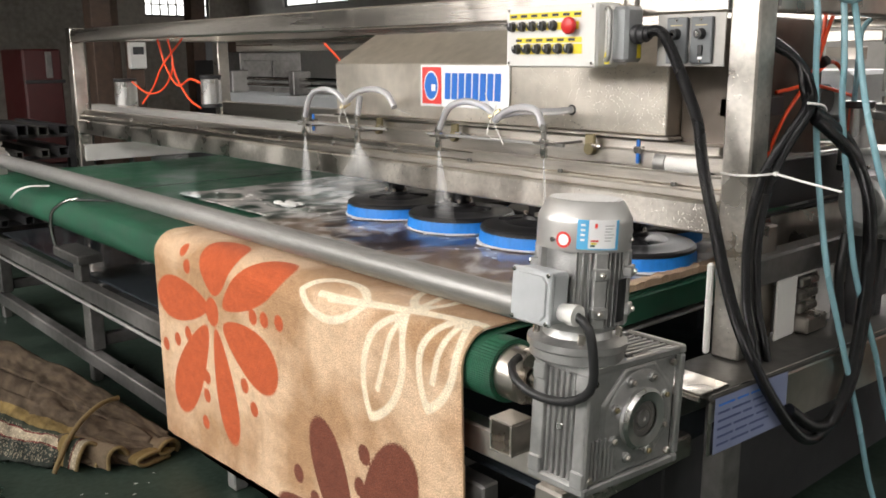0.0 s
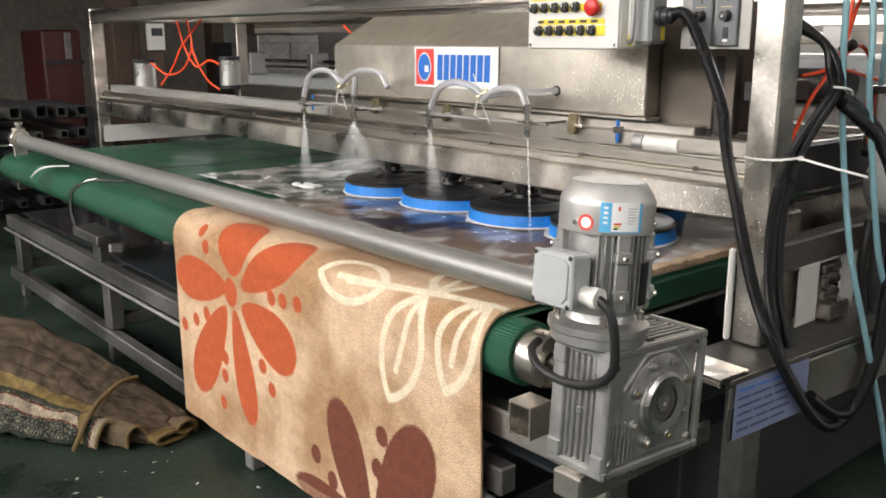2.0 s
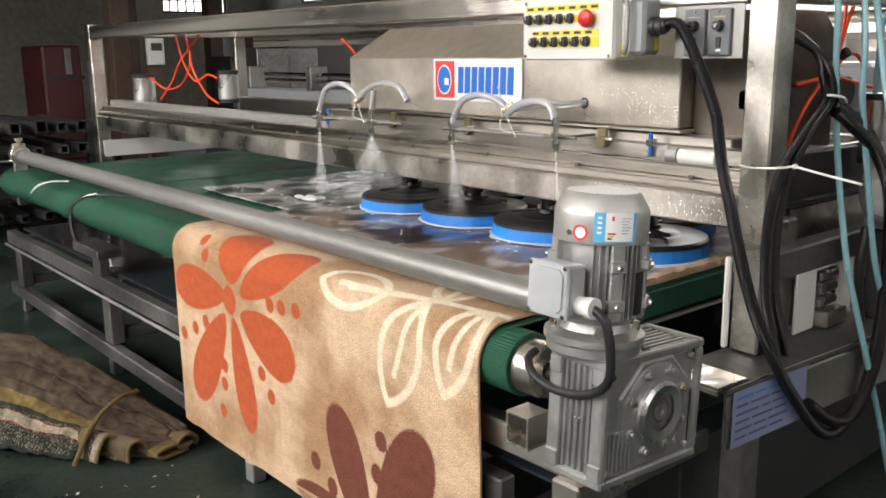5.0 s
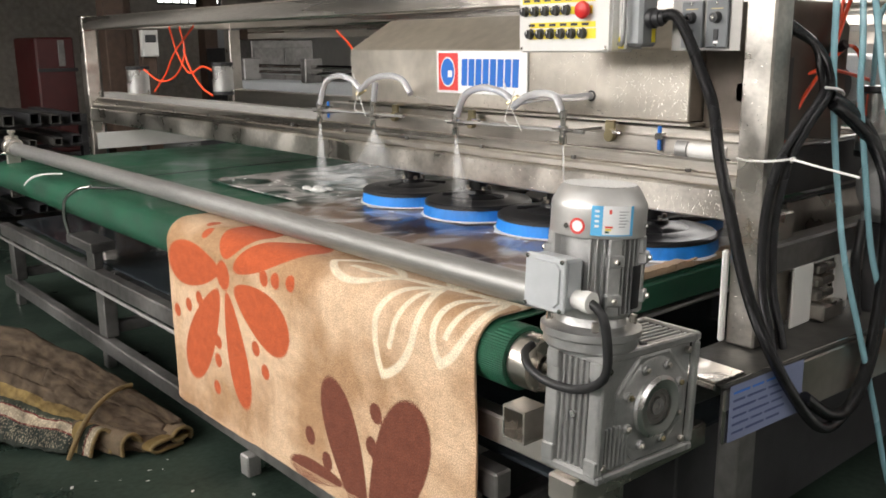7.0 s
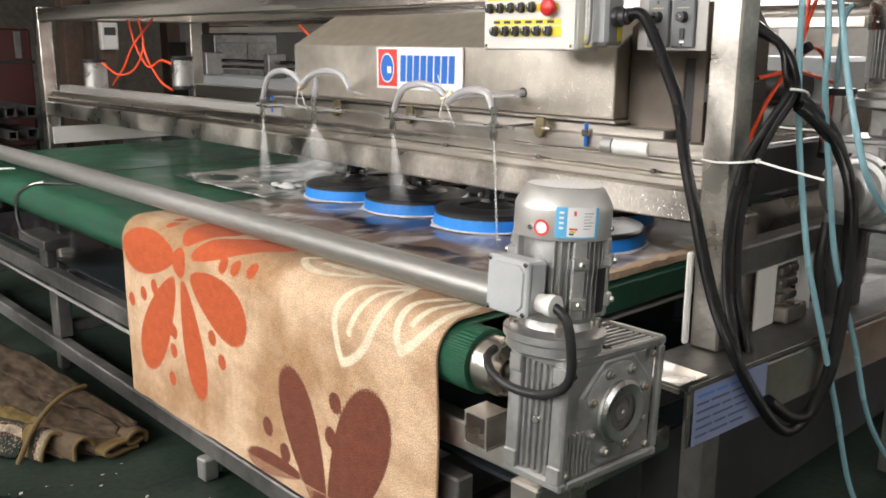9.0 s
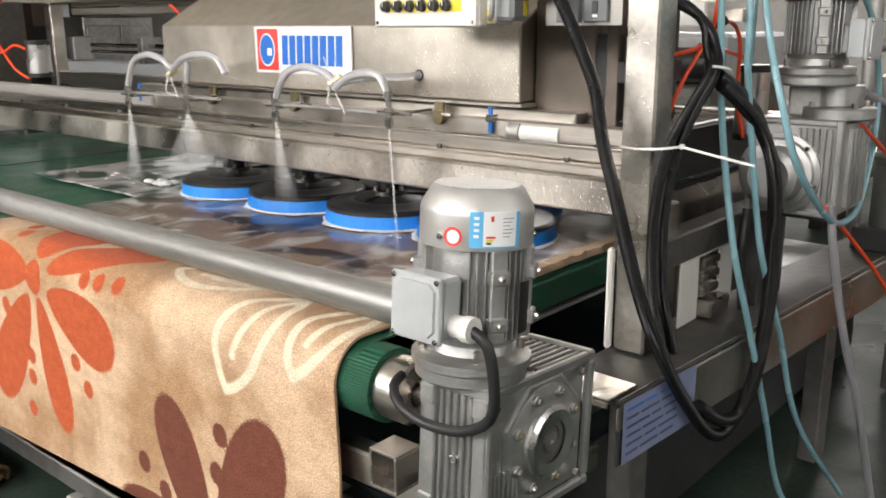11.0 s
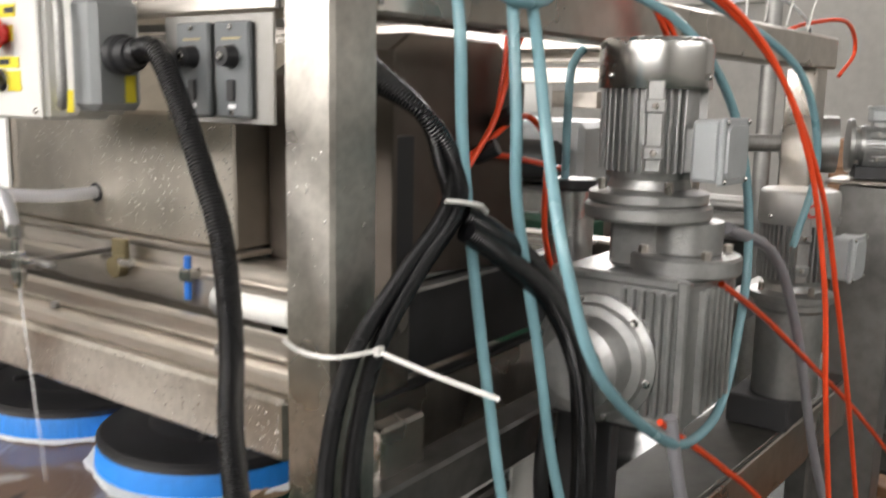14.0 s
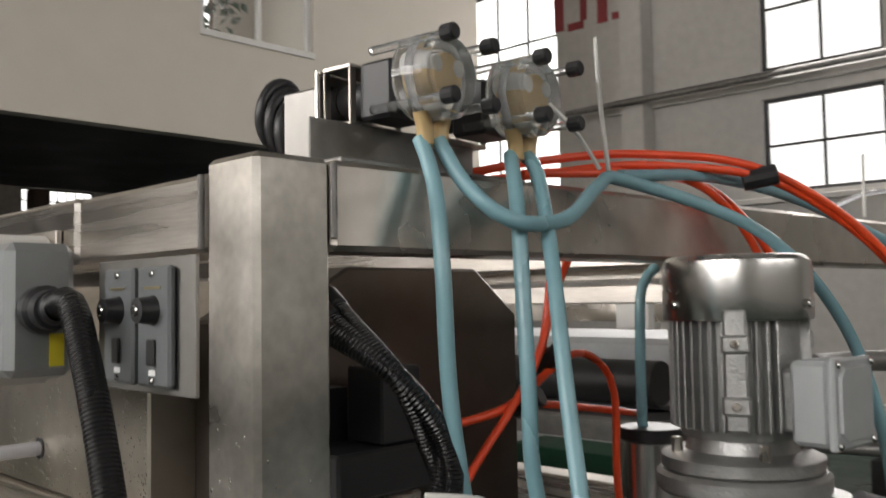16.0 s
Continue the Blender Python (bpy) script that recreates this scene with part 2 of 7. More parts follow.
def lathe_bm(profile, seg=32, m=None, bm=None, phase=0.0):
    """Turns a profile of (radius, height) about z."""
    b = bm or bmesh.new()
    m = m or Matrix()
    rings = []
    for r, z in profile:
        if r < 1e-6:
            rings.append([b.verts.new(m @ Vector((0, 0, z)))])
        else:
            rings.append([b.verts.new(m @ Vector((r * math.cos(2 * math.pi * (i + phase) / seg), r * math.sin(2 * math.pi * (i + phase) / seg), z))) for i in range(seg)])
    for p, q in zip(rings, rings[1:]):
        for i in range(seg):
            j = (i + 1) % seg
            if len(p) == 1 and len(q) > 1:
                b.faces.new((p[0], q[i], q[j]))
            elif len(q) == 1 and len(p) > 1:
                b.faces.new((p[i], q[0], p[j]))
            elif len(p) > 1:
                b.faces.new((p[i], p[j], q[j], q[i]))
    bmesh.ops.recalc_face_normals(b, faces=b.faces[:])
    return b


def cyl_bm(r, h, seg=24, m=None, bm=None, bevel=0.002):
    bv = min(bevel, 0.4 * h, 0.4 * r)
    return lathe_bm([(0, -h / 2), (r - bv, -h / 2), (r, -h / 2 + bv), (r, h / 2 - bv), (r - bv, h / 2), (0, h / 2)], seg, m, bm)


ALONG_X, ALONG_Y = pose(0, 0, 0, 0, 90, 0), pose(0, 0, 0, -90, 0, 0)


def spline(pts, step=0.02):
    """A smooth line through the given places."""
    p = [Vector(q) for q in pts]
    p = [2 * p[0] - p[1]] + p + [2 * p[-1] - p[-2]]
    out = []
    for a, b, c, d in zip(p, p[1:], p[2:], p[3:]):
        n = max(2, int((c - b).length / step))
        for i in range(n):
            t = i / n
            out.append(0.5 * ((2 * b) + (c - a) * t + (2 * a - 5 * b + 4 * c - d) * t * t + (3 * b - a - 3 * c + d) * t ** 3))
    return out + [p[-2]]


def tube_bm(pts, r, seg=10, step=0.02, bm=None):
    """A round tube along a smooth line; its first texture coordinate is its length in metres."""
    b = bm or bmesh.new()
    uv = b.loops.layers.uv.verify()
    line = spline(pts, step)
    up = Vector((0.31, 0.2, 0.93)).normalized()
    rings, length, at = [], 0.0, []
    for i, c in enumerate(line):
        d = (line[min(i + 1, len(line) - 1)] - line[max(i - 1, 0)]).normalized()
        s = d.cross(up)
        if s.length < 0.2:
            s = d.cross(Vector((1, 0, 0)))
        s.normalize()
        up = s.cross(d).normalized()
        rings.append([b.verts.new(c + r * (math.cos(2 * math.pi * k / seg) * s + math.sin(2 * math.pi * k / seg) * up)) for k in range(seg)])
        length += (c - line[i - 1]).length if i else 0
        at.append(length)
    for i in range(len(rings) - 1):
        for k in range(seg):
            f = b.faces.new((rings[i][k], rings[i][(k + 1) % seg], rings[i + 1][(k + 1) % seg], rings[i + 1][k]))
            for lp, u in zip(f.loops, (at[i], at[i], at[i + 1], at[i + 1])):
                lp[uv].uv = (u, k / seg)
    b.faces.new(rings[0][::-1]), b.faces.new(rings[-1])
    bmesh.ops.recalc_face_normals(b, faces=b.faces[:])
    return b


def mesh_of(name, bm, material, smooth=35):
    me = bpy.data.meshes.new(name)
    smooth = smooth and (60 if bm.loops.layers.uv else min(smooth, 26))
    bm.to_mesh(me)
    bm.free()
    for mt in (material if isinstance(material, (list, tuple)) else [material]):
        me.materials.append(mt)
    if smooth:
        me.polygons.foreach_set("use_smooth", [True] * len(me.polygons))
        me.set_sharp_from_angle(angle=radians(smooth))
    return me


def part(name, bm, material, parent=None, label="", m=None, smooth=35):
    """Links a bmesh as one mesh object, as a part under parent or as a thing of its own."""
    ob = new(name, bm if isinstance(bm, bpy.types.Mesh) else mesh_of(name, bm, material, smooth))
    if m is not None:
        ob.matrix_basis = m
    ob.parent = parent
    return tagged(ob, label)


def thing(name, m, label, category, group="", kind=""):
    ob = new(name)
    ob.empty_display_size = 0.05
    ob.matrix_basis = m
    return tagged(ob, label, category, group, kind)


def solo(name, bm, material, label, category, m=None, group="", kind="", smooth=35):
    return tagged(part(name, bm, material, None, "", m, smooth), label, category, group, kind)

# ---- hall ----
HX0, HX1, HY0, HY1, HZ = -6.0, 13.0, -8.0, 23.0, 8.5


def floor_and_walls():
    tagged(part("floor", span_bm(HX0 - 0.3, HX1 + 0.3, HY0 - 0.3, HY1 + 0.3, -0.2, 0, 0), FLOOR), "wet dark green painted concrete workshop floor", "floor", kind="structure")
    tagged(part("ceiling", span_bm(HX0 - 0.3, HX1 + 0.3, HY0 - 0.3, HY1 + 0.3, HZ, HZ + 0.2, 0), CEIL), "dark high workshop ceiling", "ceiling", kind="structure")


def wall_with_openings(name, along, at, a0, a1, holes, label, thick=0.3, out=1, plaster=WALL):
    """A wall in the plane along=at with real openings (a0, a1, z0, z1) through it."""
    root = thing(name, Matrix(), label, "wall", kind="structure")
    cuts = sorted({a0, a1, *[h[0] for h in holes], *[h[1] for h in holes]})
    for u, v in zip(cuts, cuts[1:]):
        z = 0.0
        for h in sorted([h for h in holes if h[0] <= u and h[1] >= v], key=lambda h: h[2]) + [(0, 0, HZ, HZ)]:
            if h[2] - z > 1e-4:
                lo, hi = (at, at + thick * out) if out > 0 else (at - thick, at)
                b = span_bm(lo, hi, u, v, z, h[2], 0) if along == "x" else span_bm(u, v, lo, hi, z, h[2], 0)
                part("wall_section", b, plaster, root)
            z = h[3]
    return root


def hall_window(name, along, at, a0, a1, z0, z1, nx, nz, label, out=1, pane=DAY):
    """Steel-framed window with glazing bars and bright daylight behind its panes."""
    root = thing(name, Matrix(), label, "window", kind="structure")
    f = 0.05

    def bar(n, u0, u1, w0, w1, d0, d1, material):
        part(n, span_bm(at + out * d0 if out > 0 else at - d1, at + out * d1 if out > 0 else at - d0, u0, u1, w0, w1, 0.004) if along == "x"
             else span_bm(u0, u1, at + d0 if out > 0 else at - d1, at + d1 if out > 0 else at - d0, w0, w1, 0.004), material, root)

    for u0, u1, w0, w1 in ((a0, a0 + f, z0, z1), (a1 - f, a1, z0, z1), (a0 + f, a1 - f, z0, z0 + f), (a0 + f, a1 - f, z1 - f, z1)):
        bar("window_frame", u0, u1, w0, w1, 0.06, 0.14, DARKSTEEL)
    for i in range(1, nx):
        c = a0 + (a1 - a0) * i / nx
        bar("glazing_bar", c - 0.018, c + 0.018, z0 + f, z1 - f, 0.07, 0.11, DARKSTEEL)
    for k in range(1, nz):
        c = z0 + (z1 - z0) * k / nz
        bar("glazing_bar", a0 + f, a1 - f, c - 0.018, c + 0.018, 0.075, 0.105, DARKSTEEL)
    for i in range(nx):
        for k in range(nz):
            bar("pane", a0 + (a1 - a0) * i / nx, a0 + (a1 - a0) * (i + 1) / nx, z0 + (z1 - z0) * k / nz, z0 + (z1 - z0) * (k + 1) / nz, 0.115, 0.125, pane)


def build_hall():
    floor_and_walls()
    far = [(4.08, 5.62, 4.62, 6.3), (4.08, 5.62, 3.0, 4.25), (8.95, 10.9, 2.9, 6.9), (2.48, 4.0, 4.62, 6.3), (2.48, 4.0, 3.0, 4.25), (18.2, 21.2, 2.95, 4.6), (0.9, 2.4, 4.62, 6.3), (0.9, 2.4, 3.0, 4.25)]
    wall_with_openings("wall_east", "x", HX1, HY0, HY1, far, "grey plastered workshop wall with steel windows")
    for i, (a, b, c, d) in enumerate(far):
        hall_window("window_%d" % (i + 1), "x", HX1, a, b, c, d, 2 if i != 2 else 3, 2 if i != 2 else 4, "bright steel-framed workshop window with glazing bars", pane=DAY if i == 2 else MILKY)
    north = [(9.95, 11.78, 2.72, 4.6)]
    # north wall uses the darkened plaster so it reads as shaded
    wall_with_openings("wall_north", "y", HY1, HX0, HX1, north, "grey plastered workshop wall coloured darker for its shade", plaster=SHADEWALL)
    for i, (a, b, c, d) in enumerate(north):
        hall_window("window_%d" % (i + 9), "y", HY1, a, b, c, d, 8, 6, "bright barred steel window in the far wall")
    west = [(-4.0, -1.2, 2.5, 6.2), (0.0, 2.8, 2.5, 6.2), (4.0, 6.8, 2.5, 6.2), (8.0, 10.8, 2.5, 6.2)]
    wall_with_openings("wall_west", "x", HX0, HY0, HY1, west, "grey plastered workshop wall with tall windows", out=-1)
    for i, (a, b, c, d) in enumerate(west):
        hall_window("window_%d" % (i + 12), "x", HX0, a, b, c, d, 3, 4, "tall bright steel-framed workshop window", out=-1)
    # unseen high openings, added to go with the south fill lamp
    south = [(-1.5, 1.5, 4.4, 6.4), (2.5, 5.5, 4.4, 6.4), (6.5, 9.5, 4.4, 6.4)]
    wall_with_openings("wall_south", "y", HY0, HX0, HX1, south, "grey plastered workshop wall with added high fill windows", out=-1)
    for i, (a, b, c, d) in enumerate(south):
        hall_window("window_%d" % (i + 16), "y", HY0, a, b, c, d, 3, 2, "unseen high steel-framed window added for fill light", out=-1)
    # mezzanine office
    root = thing("mezzanine_office", Matrix(), "cream painted mezzanine office over the workshop with an inner window", "office", kind="structure")
    y0, x1, zb = 7.6, 9.6, 3.18
    wx0, wx1, wz0, wz1 = 5.85, 7.13, 4.11, 5.4
    # the soffit's shadow is put into the slab's dark colour
    part("floor_slab", span_bm(-4.0, x1, y0 + 0.16, 12.0, zb, zb + 0.3, 0.0), DARKSTEEL, root, "underside coloured dark to stand for its shadow")
    for a, b, c, d in ((-4.0, wx0, zb, HZ), (wx1, x1, zb, HZ), (wx0, wx1, zb, wz0), (wx0, wx1, wz1, HZ)):
        part("front_wall", span_bm(a, b, y0, y0 + 0.15, c, d, 0), CREAMWALL, root)
    part("end_wall", span_bm(x1 - 0.15, x1, y0 + 0.151, 12.0, zb + 0.301, HZ, 0), CREAMWALL, root)
    for a, b in ((wx0, wx0 + 0.06), (wx1 - 0.06, wx1), (6.49, 6.53)):
        part("window_frame", span_bm(a, b, y0 + 0.03, y0 + 0.1, wz0 + 0.06, wz1, 0.004), WHITE, root)
    part("window_frame", span_bm(wx0, wx1, y0 - 0.03, y0 + 0.1, wz0, wz0 + 0.06, 0.004), WHITE, root)
    part("pane", span_bm(wx0 + 0.06, wx1 - 0.06, y0 + 0.06, y0 + 0.07, wz0 + 0.06, wz1, 0), GLASS, root)
    # added glowing panel with bars, brightens the view through the inner window
    ow = part("office_window", span_bm(4.4, 8.6, 11.93, 11.95, 3.9, 6.4, 0), DAY, root, "glowing panel added behind the office to brighten its pane")
    for x in (4.4, 5.8, 7.2, 8.54):
        part("glazing_bar", span_bm(x, x + 0.06, 11.88, 11.925, 3.9, 6.4, 0.003), WHITE, ow)
    # added emitter out of view, fills the closed office with light
    part("office_lamp", span_bm(5.6, 7.6, 8.6, 9.2, 6.0, 6.05, 0), DAY, root, "unseen glowing fill panel inside the office")
    part("back_wall", span_bm(-4.0, x1 - 0.16, 12.0, 12.1, zb + 0.301, HZ, 0), CREAMWALL, root)
    # columns of the hall
    for i, (x, y, w, mt, lb) in enumerate(((12.86, 7.4, 0.36, WALL, "grey plastered wall pier between windows"), (4.85, 12.6, 0.3, RUST, "rusty brown steel hall column"), (2.55, 13.2, 0.22, RUST, "rusty brown steel hall column"), (6.9, 14.0, 0.26, RUST, "rusty brown steel hall column"))):
        solo("column", span_bm(x - w / 2, x + w / 2 - (0.05 if i == 0 else 0), y - w / 2, y + w / 2, 0.0, HZ if i == 0 else 3.4, 0.01), mt, lb, "column", kind="structure")


build_hall()

# ---- machine frame ----


SIDE = Matrix.Translation((2.235, 1.28, 0)) @ pose(0, 0, 0, 0, 0, -3.5) @ Matrix.Translation((-2.235, -1.28, 0))


def tube_beam(name, x0, x1, y0, y1, z0, z1, material, label, parent=None, m=None):
    b = span_bm(x0, x1, y0, y1, z0, z1, 0.006)
    return part(name, b, material, parent, label, m)


def weld(a, b, r, parent):
    part("weld_seam", tube_bm([a, [(p + q) / 2 for p, q in zip(a, b)], b], r, 6, 0.006), DULL, parent)


def machine_frame():
    root = thing("machine_frame", Matrix(), "large brushed stainless steel frame of a carpet washing machine", "machine frame")
    # near post, far post and back posts
    tube_beam("post", 2.19, 2.28, 1.237, 1.325, 0.775, 1.83, STEEL_WET, "wet square steel post", root)
    tube_beam("post", 2.19, 2.28, 6.31, 6.4, 0.02, 1.83, STEEL, "", root)
    tube_beam("post", 3.28, 3.37, 6.31, 6.4, 0.02, 1.74, STEEL, "", root)
    tube_beam("post", 4.13, 4.23, 1.235, 1.325, 0.775, 1.734, STEEL, "", root, SIDE)
    # top beams
    tube_beam("top_beam", 2.192, 2.28, 1.329, 1.628, 1.737, 1.818, STEEL_H, "", root)
    tube_beam("top_beam", 2.19, 2.28, 1.631, 6.308, 1.737, 1.82, STEEL_H, "", root)
    tube_beam("top_beam", 2.284, 4.33, 1.24, 1.323, 1.737, 1.83, STEEL, "", root, SIDE)
    tube_beam("top_beam", 2.282, 3.4, 6.312, 6.398, 1.745, 1.825, STEEL, "", root)
    tube_beam("top_beam", 3.285, 3.37, 1.326, 6.308, 1.745, 1.825, STEEL_H, "", root)
    # lower front rail, in steps
    tube_beam("front_rail", 2.19, 2.262, 1.327, 6.308, 1.125, 1.215, STEEL_WET, "wet front rail over the belt", root)
    tube_beam("rail_ledge", 2.205, 2.31, 1.327, 6.308, 1.216, 1.245, STEEL_H, "", root)
    tube_beam("rail_lip", 2.24, 2.262, 1.327, 6.308, 1.246, 1.285, STEEL_H, "", root)
    tube_beam("guide_rail", 2.30, 2.325, 1.327, 3.55, 1.246, 1.335, STEEL_H, "pale guide rail", root)
    tube_beam("guide_rail", 2.29, 2.37, 3.552, 6.308, 1.247, 1.318, PALE, "pale guide rail", root)
    for i in range(11):
        y = 1.5 + 0.44 * i
        part("bolt", cyl_bm(0.009, 0.012, 6, pose(2.225, y, 1.252)), DULL, root)
    # back rails
    tube_beam("back_rail", 3.29, 3.36, 1.327, 6.308, 1.2, 1.3, STEEL_H, "", root)
    # low side beam with its end leg and gusset
    tube_beam("side_beam", 1.925, 4.6, 1.129, 1.345, 0.755, 0.772, GRIME, "grimy wet top of the side beam", root, SIDE)
    tube_beam("side_beam", 1.925, 4.6, 1.129, 1.138, 0.605, 0.753, STEEL, "", root, SIDE)
    tube_beam("side_beam", 1.925, 4.6, 1.336, 1.345, 0.605, 0.753, DULL, "", root, SIDE)
    part("worn_edge", tube_bm([(1.93, 1.131, 0.7735), (2.8, 1.131, 0.7735), (4.55, 1.131, 0.7735)], 0.0022, 6, 0.3), CHROME, root, "bright worn edge of the beam", SIDE)
    tube_beam("gusset", 1.895, 2.02, 1.14, 1.32, 0.775, 0.781, STEEL, "bent steel gusset plate", root, SIDE)
    tube_beam("gusset_lip", 1.893, 1.899, 1.14, 1.32, 0.758, 0.7745, STEEL, "", root, SIDE)
    for x in (2.11, 3.4, 4.3):
        tube_beam("leg", x, x + 0.09, 1.205, 1.275, 0.02, 0.75, DULL, "", root, SIDE)
    tube_beam("white_edge_strip", 2.165, 2.188, 1.322, 1.338, 0.782, 1.05, WHITE, "white plastic edge strip", root)
    # inner side plates under the belt
    tube_beam("bed_plate", 2.2, 4.6, 1.62, 6.0, 0.85, 0.905, DARKSTEEL, "dark belt bed", root)
    tube_beam("water_tank", 2.1, 4.75, 1.40, 6.1, 0.03, 0.49, DARKSTEEL, "dark steel water tank", root)
    tube_beam("drip_tray", 1.6, 4.8, 1.36, 6.2, 0.50, 0.512, TANKWATER, "dark water standing in the drip tray", root)
    tube_beam("bed_rail", 2.0, 4.6, 1.552, 1.60, 0.802, 0.815, GALV, "thin pale rail under the belt edge", root)
    tube_beam("tray_wall", 3.0, 3.012, 1.36, 1.75, 0.513, 0.80, STEEL, "", root)
    tube_beam("tray_rim", 1.95, 3.0, 1.352, 1.372, 0.60, 0.64, STEEL, "", root)
    # upright pale bearing plate behind the bundle of conduits, with a slot
    for a, b, c, d in ((2.44, 2.56, 0.775, 0.963), (2.70, 2.80, 0.775, 0.963), (2.561, 2.699, 0.955, 0.963)):
        tube_beam("bearing_plate", a, b, 1.262, 1.27, c, d, PANELGREY, "pale painted bearing plate", root)
    for k in range(3):
        tube_beam("adjuster", 2.575, 2.69, 1.255, 1.285, 0.835 + 0.042 * k, 0.863 + 0.042 * k, STEEL, "", root)
    tube_beam("adjuster_block", 2.57, 2.70, 1.225, 1.285, 0.776, 0.828, STEEL, "", root)
    tube_beam("mid_rail", 2.285, 4.85, 1.255, 1.325, 0.965, 1.05, DULL, "", root)
    tube_beam("inner_plate", 2.30, 3.25, 1.385, 1.392, 0.97, 1.125, STEEL, "steel plate along the side of the belt", root)
    tube_beam("bracket", 2.36, 2.47, 1.29, 1.33, 0.775, 1.13, STEEL, "upright steel bracket", root)
    tube_beam("short_post", 3.12, 3.20, 1.27, 1.33, 0.775, 0.963, GRIME, "", root)
    # water drops on the post
    b = bmesh.new()
    rnd = random.Random(8)
    for k in range(120):
        z = 0.82 + 0.75 * rnd.random() ** 1.4
        r = rnd.uniform(0.0006, 0.0017)
        m = Matrix.Translation((2.19, rnd.uniform(1.243, 1.32), z)) @ Matrix.Diagonal((0.6, 1, 1.7, 1)) if k % 3 else Matrix.Translation((rnd.uniform(2.196, 2.275), 1.237, z)) @ Matrix.Diagonal((1, 0.6, 1.7, 1))
        bmesh.ops.create_icosphere(b, subdivisions=1, radius=r, matrix=m)
    for k in range(420):
        y = 1.34 + 1.5 * rnd.random() ** 1.7
        bmesh.ops.create_icosphere(b, subdivisions=1, radius=rnd.uniform(0.0007, 0.0021), matrix=Matrix.Translation((2.19, y, rnd.uniform(1.13, 1.21))) @ Matrix.Diagonal((0.6, 1, 1.5, 1)))
    tagged(part("condensation", b, CHROME, root, "small water drops on the steel"), kind="stuff")
    weld((2.186, 1.327, 1.74), (2.186, 1.327, 1.815), 0.004, root)
    weld((2.282, 1.236, 1.75), (2.282, 1.236, 1.826), 0.004, root)
    return root


machine_frame()


def conveyor_frame():
    root = thing("conveyor_stand", Matrix(), "wet dark steel conveyor underframe standing on the floor", "conveyor stand")
    tube_beam("upper_rail", 1.50, 1.56, 1.55, 6.2, 0.43, 0.51, DULL, "", root)
    tube_beam("white_edge", 1.478, 1.498, 1.55, 6.2, 0.415, 0.43, GALV, "pale worn edge strip", root)
    tube_beam("lower_rail", 1.49, 1.55, 1.55, 6.2, 0.09, 0.165, DULL, "", root)
    for y in (1.75, 4.40, 5.95):
        tube_beam("leg", 1.50, 1.57, y, y + 0.10, 0.17, 0.425, DULL, "", root)
        tube_beam("foot", 1.50, 1.55, y + 0.02, y + 0.08, 0.0, 0.088, DULL, "", root)
        tube_beam("cross_tie", 1.575, 4.6, y + 0.02, y + 0.08, 0.18, 0.24, DULL, "", root)
        tube_beam("cross_tie", 1.575, 4.6, y + 0.02, y + 0.08, 0.44, 0.50, DULL, "", root)
    tube_beam("foot", 1.46, 1.52, 2.87, 2.93, 0.0, 0.088, GALV, "", root)
    # roller bearings and clip
    tube_beam("bearing_block", 1.47, 1.60, 4.42, 4.78, 0.615, 0.665, DULL, "", root)
    tube_beam("bearing_post", 1.505, 1.555, 4.5, 4.6, 0.512, 0.613, DULL, "", root)
    part("clip", tube_bm([(1.475, 4.74, 0.67), (1.462, 4.74, 0.76), (1.468, 4.72, 0.85), (1.50, 4.62, 0.912), (1.54, 4.54, 0.932)], 0.010, 8), CHROME, root, "bright bent steel clip over the belt")
    # support arm of the drive gearbox
    tube_beam("drive_beam", 1.39, 1.90, 1.185, 1.27, 0.60, 0.665, STEEL, "", root)
    tube_beam("drive_beam", 1.50, 1.56, 1.275, 2.2, 0.60, 0.68, STEEL, "", root)
    tube_beam("drive_leg", 1.52, 1.60, 1.21, 1.27, 0.02, 0.598, STEEL, "", root)
    tube_beam("drive_leg", 1.50, 1.56, 1.66, 1.72, 0.166, 0.428, DULL, "", root)
    b = bmesh.new()
    for z in (0.70, 0.775):
        span_bm(1.345, 1.415, 1.30, 1.37, z + 0.03, z + 0.036, 0.001, b)
    for y in (1.275, 1.339):
        span_bm(1.345, 1.415, y + 0.025, y + 0.031, 0.736, 0.805, 0.001, b)
    part("channel_end", b, STEEL, root, "open end of a square steel tube")
    # far end bearing of the pressing pipe
    tube_beam("pipe_bracket", 1.53, 1.61, 5.955, 5.985, 0.70, 1.09, STEEL, "", root)
    part("pipe_bearing", lathe_bm([(0.03, -0.03), (0.055, -0.03), (0.06, -0.025), (0.06, 0.025), (0.055, 0.03), (0.03, 0.03)], 24, Matrix.Translation((1.57, 5.96, 1.02)) @ ALONG_Y), STEEL, root, "round pipe bearing")
    part("grease_cup", lathe_bm([(0, 0.05), (0.016, 0.05), (0.016, 0.085), (0.026, 0.087), (0.026, 0.105), (0, 0.108)], 12, pose(1.57, 5.955, 1.02)), STEEL, root)
    tube_beam("tension_screw", 1.30, 1.53, 5.95, 5.97, 0.975, 0.99, CHROME, "", root)
    tube_beam("guard_plate", 1.42, 1.9, 1.45, 1.62, 0.34, 0.346, DULL, "", root)


conveyor_frame()

RX, RZ, RR = 1.555, 0.835, 0.083


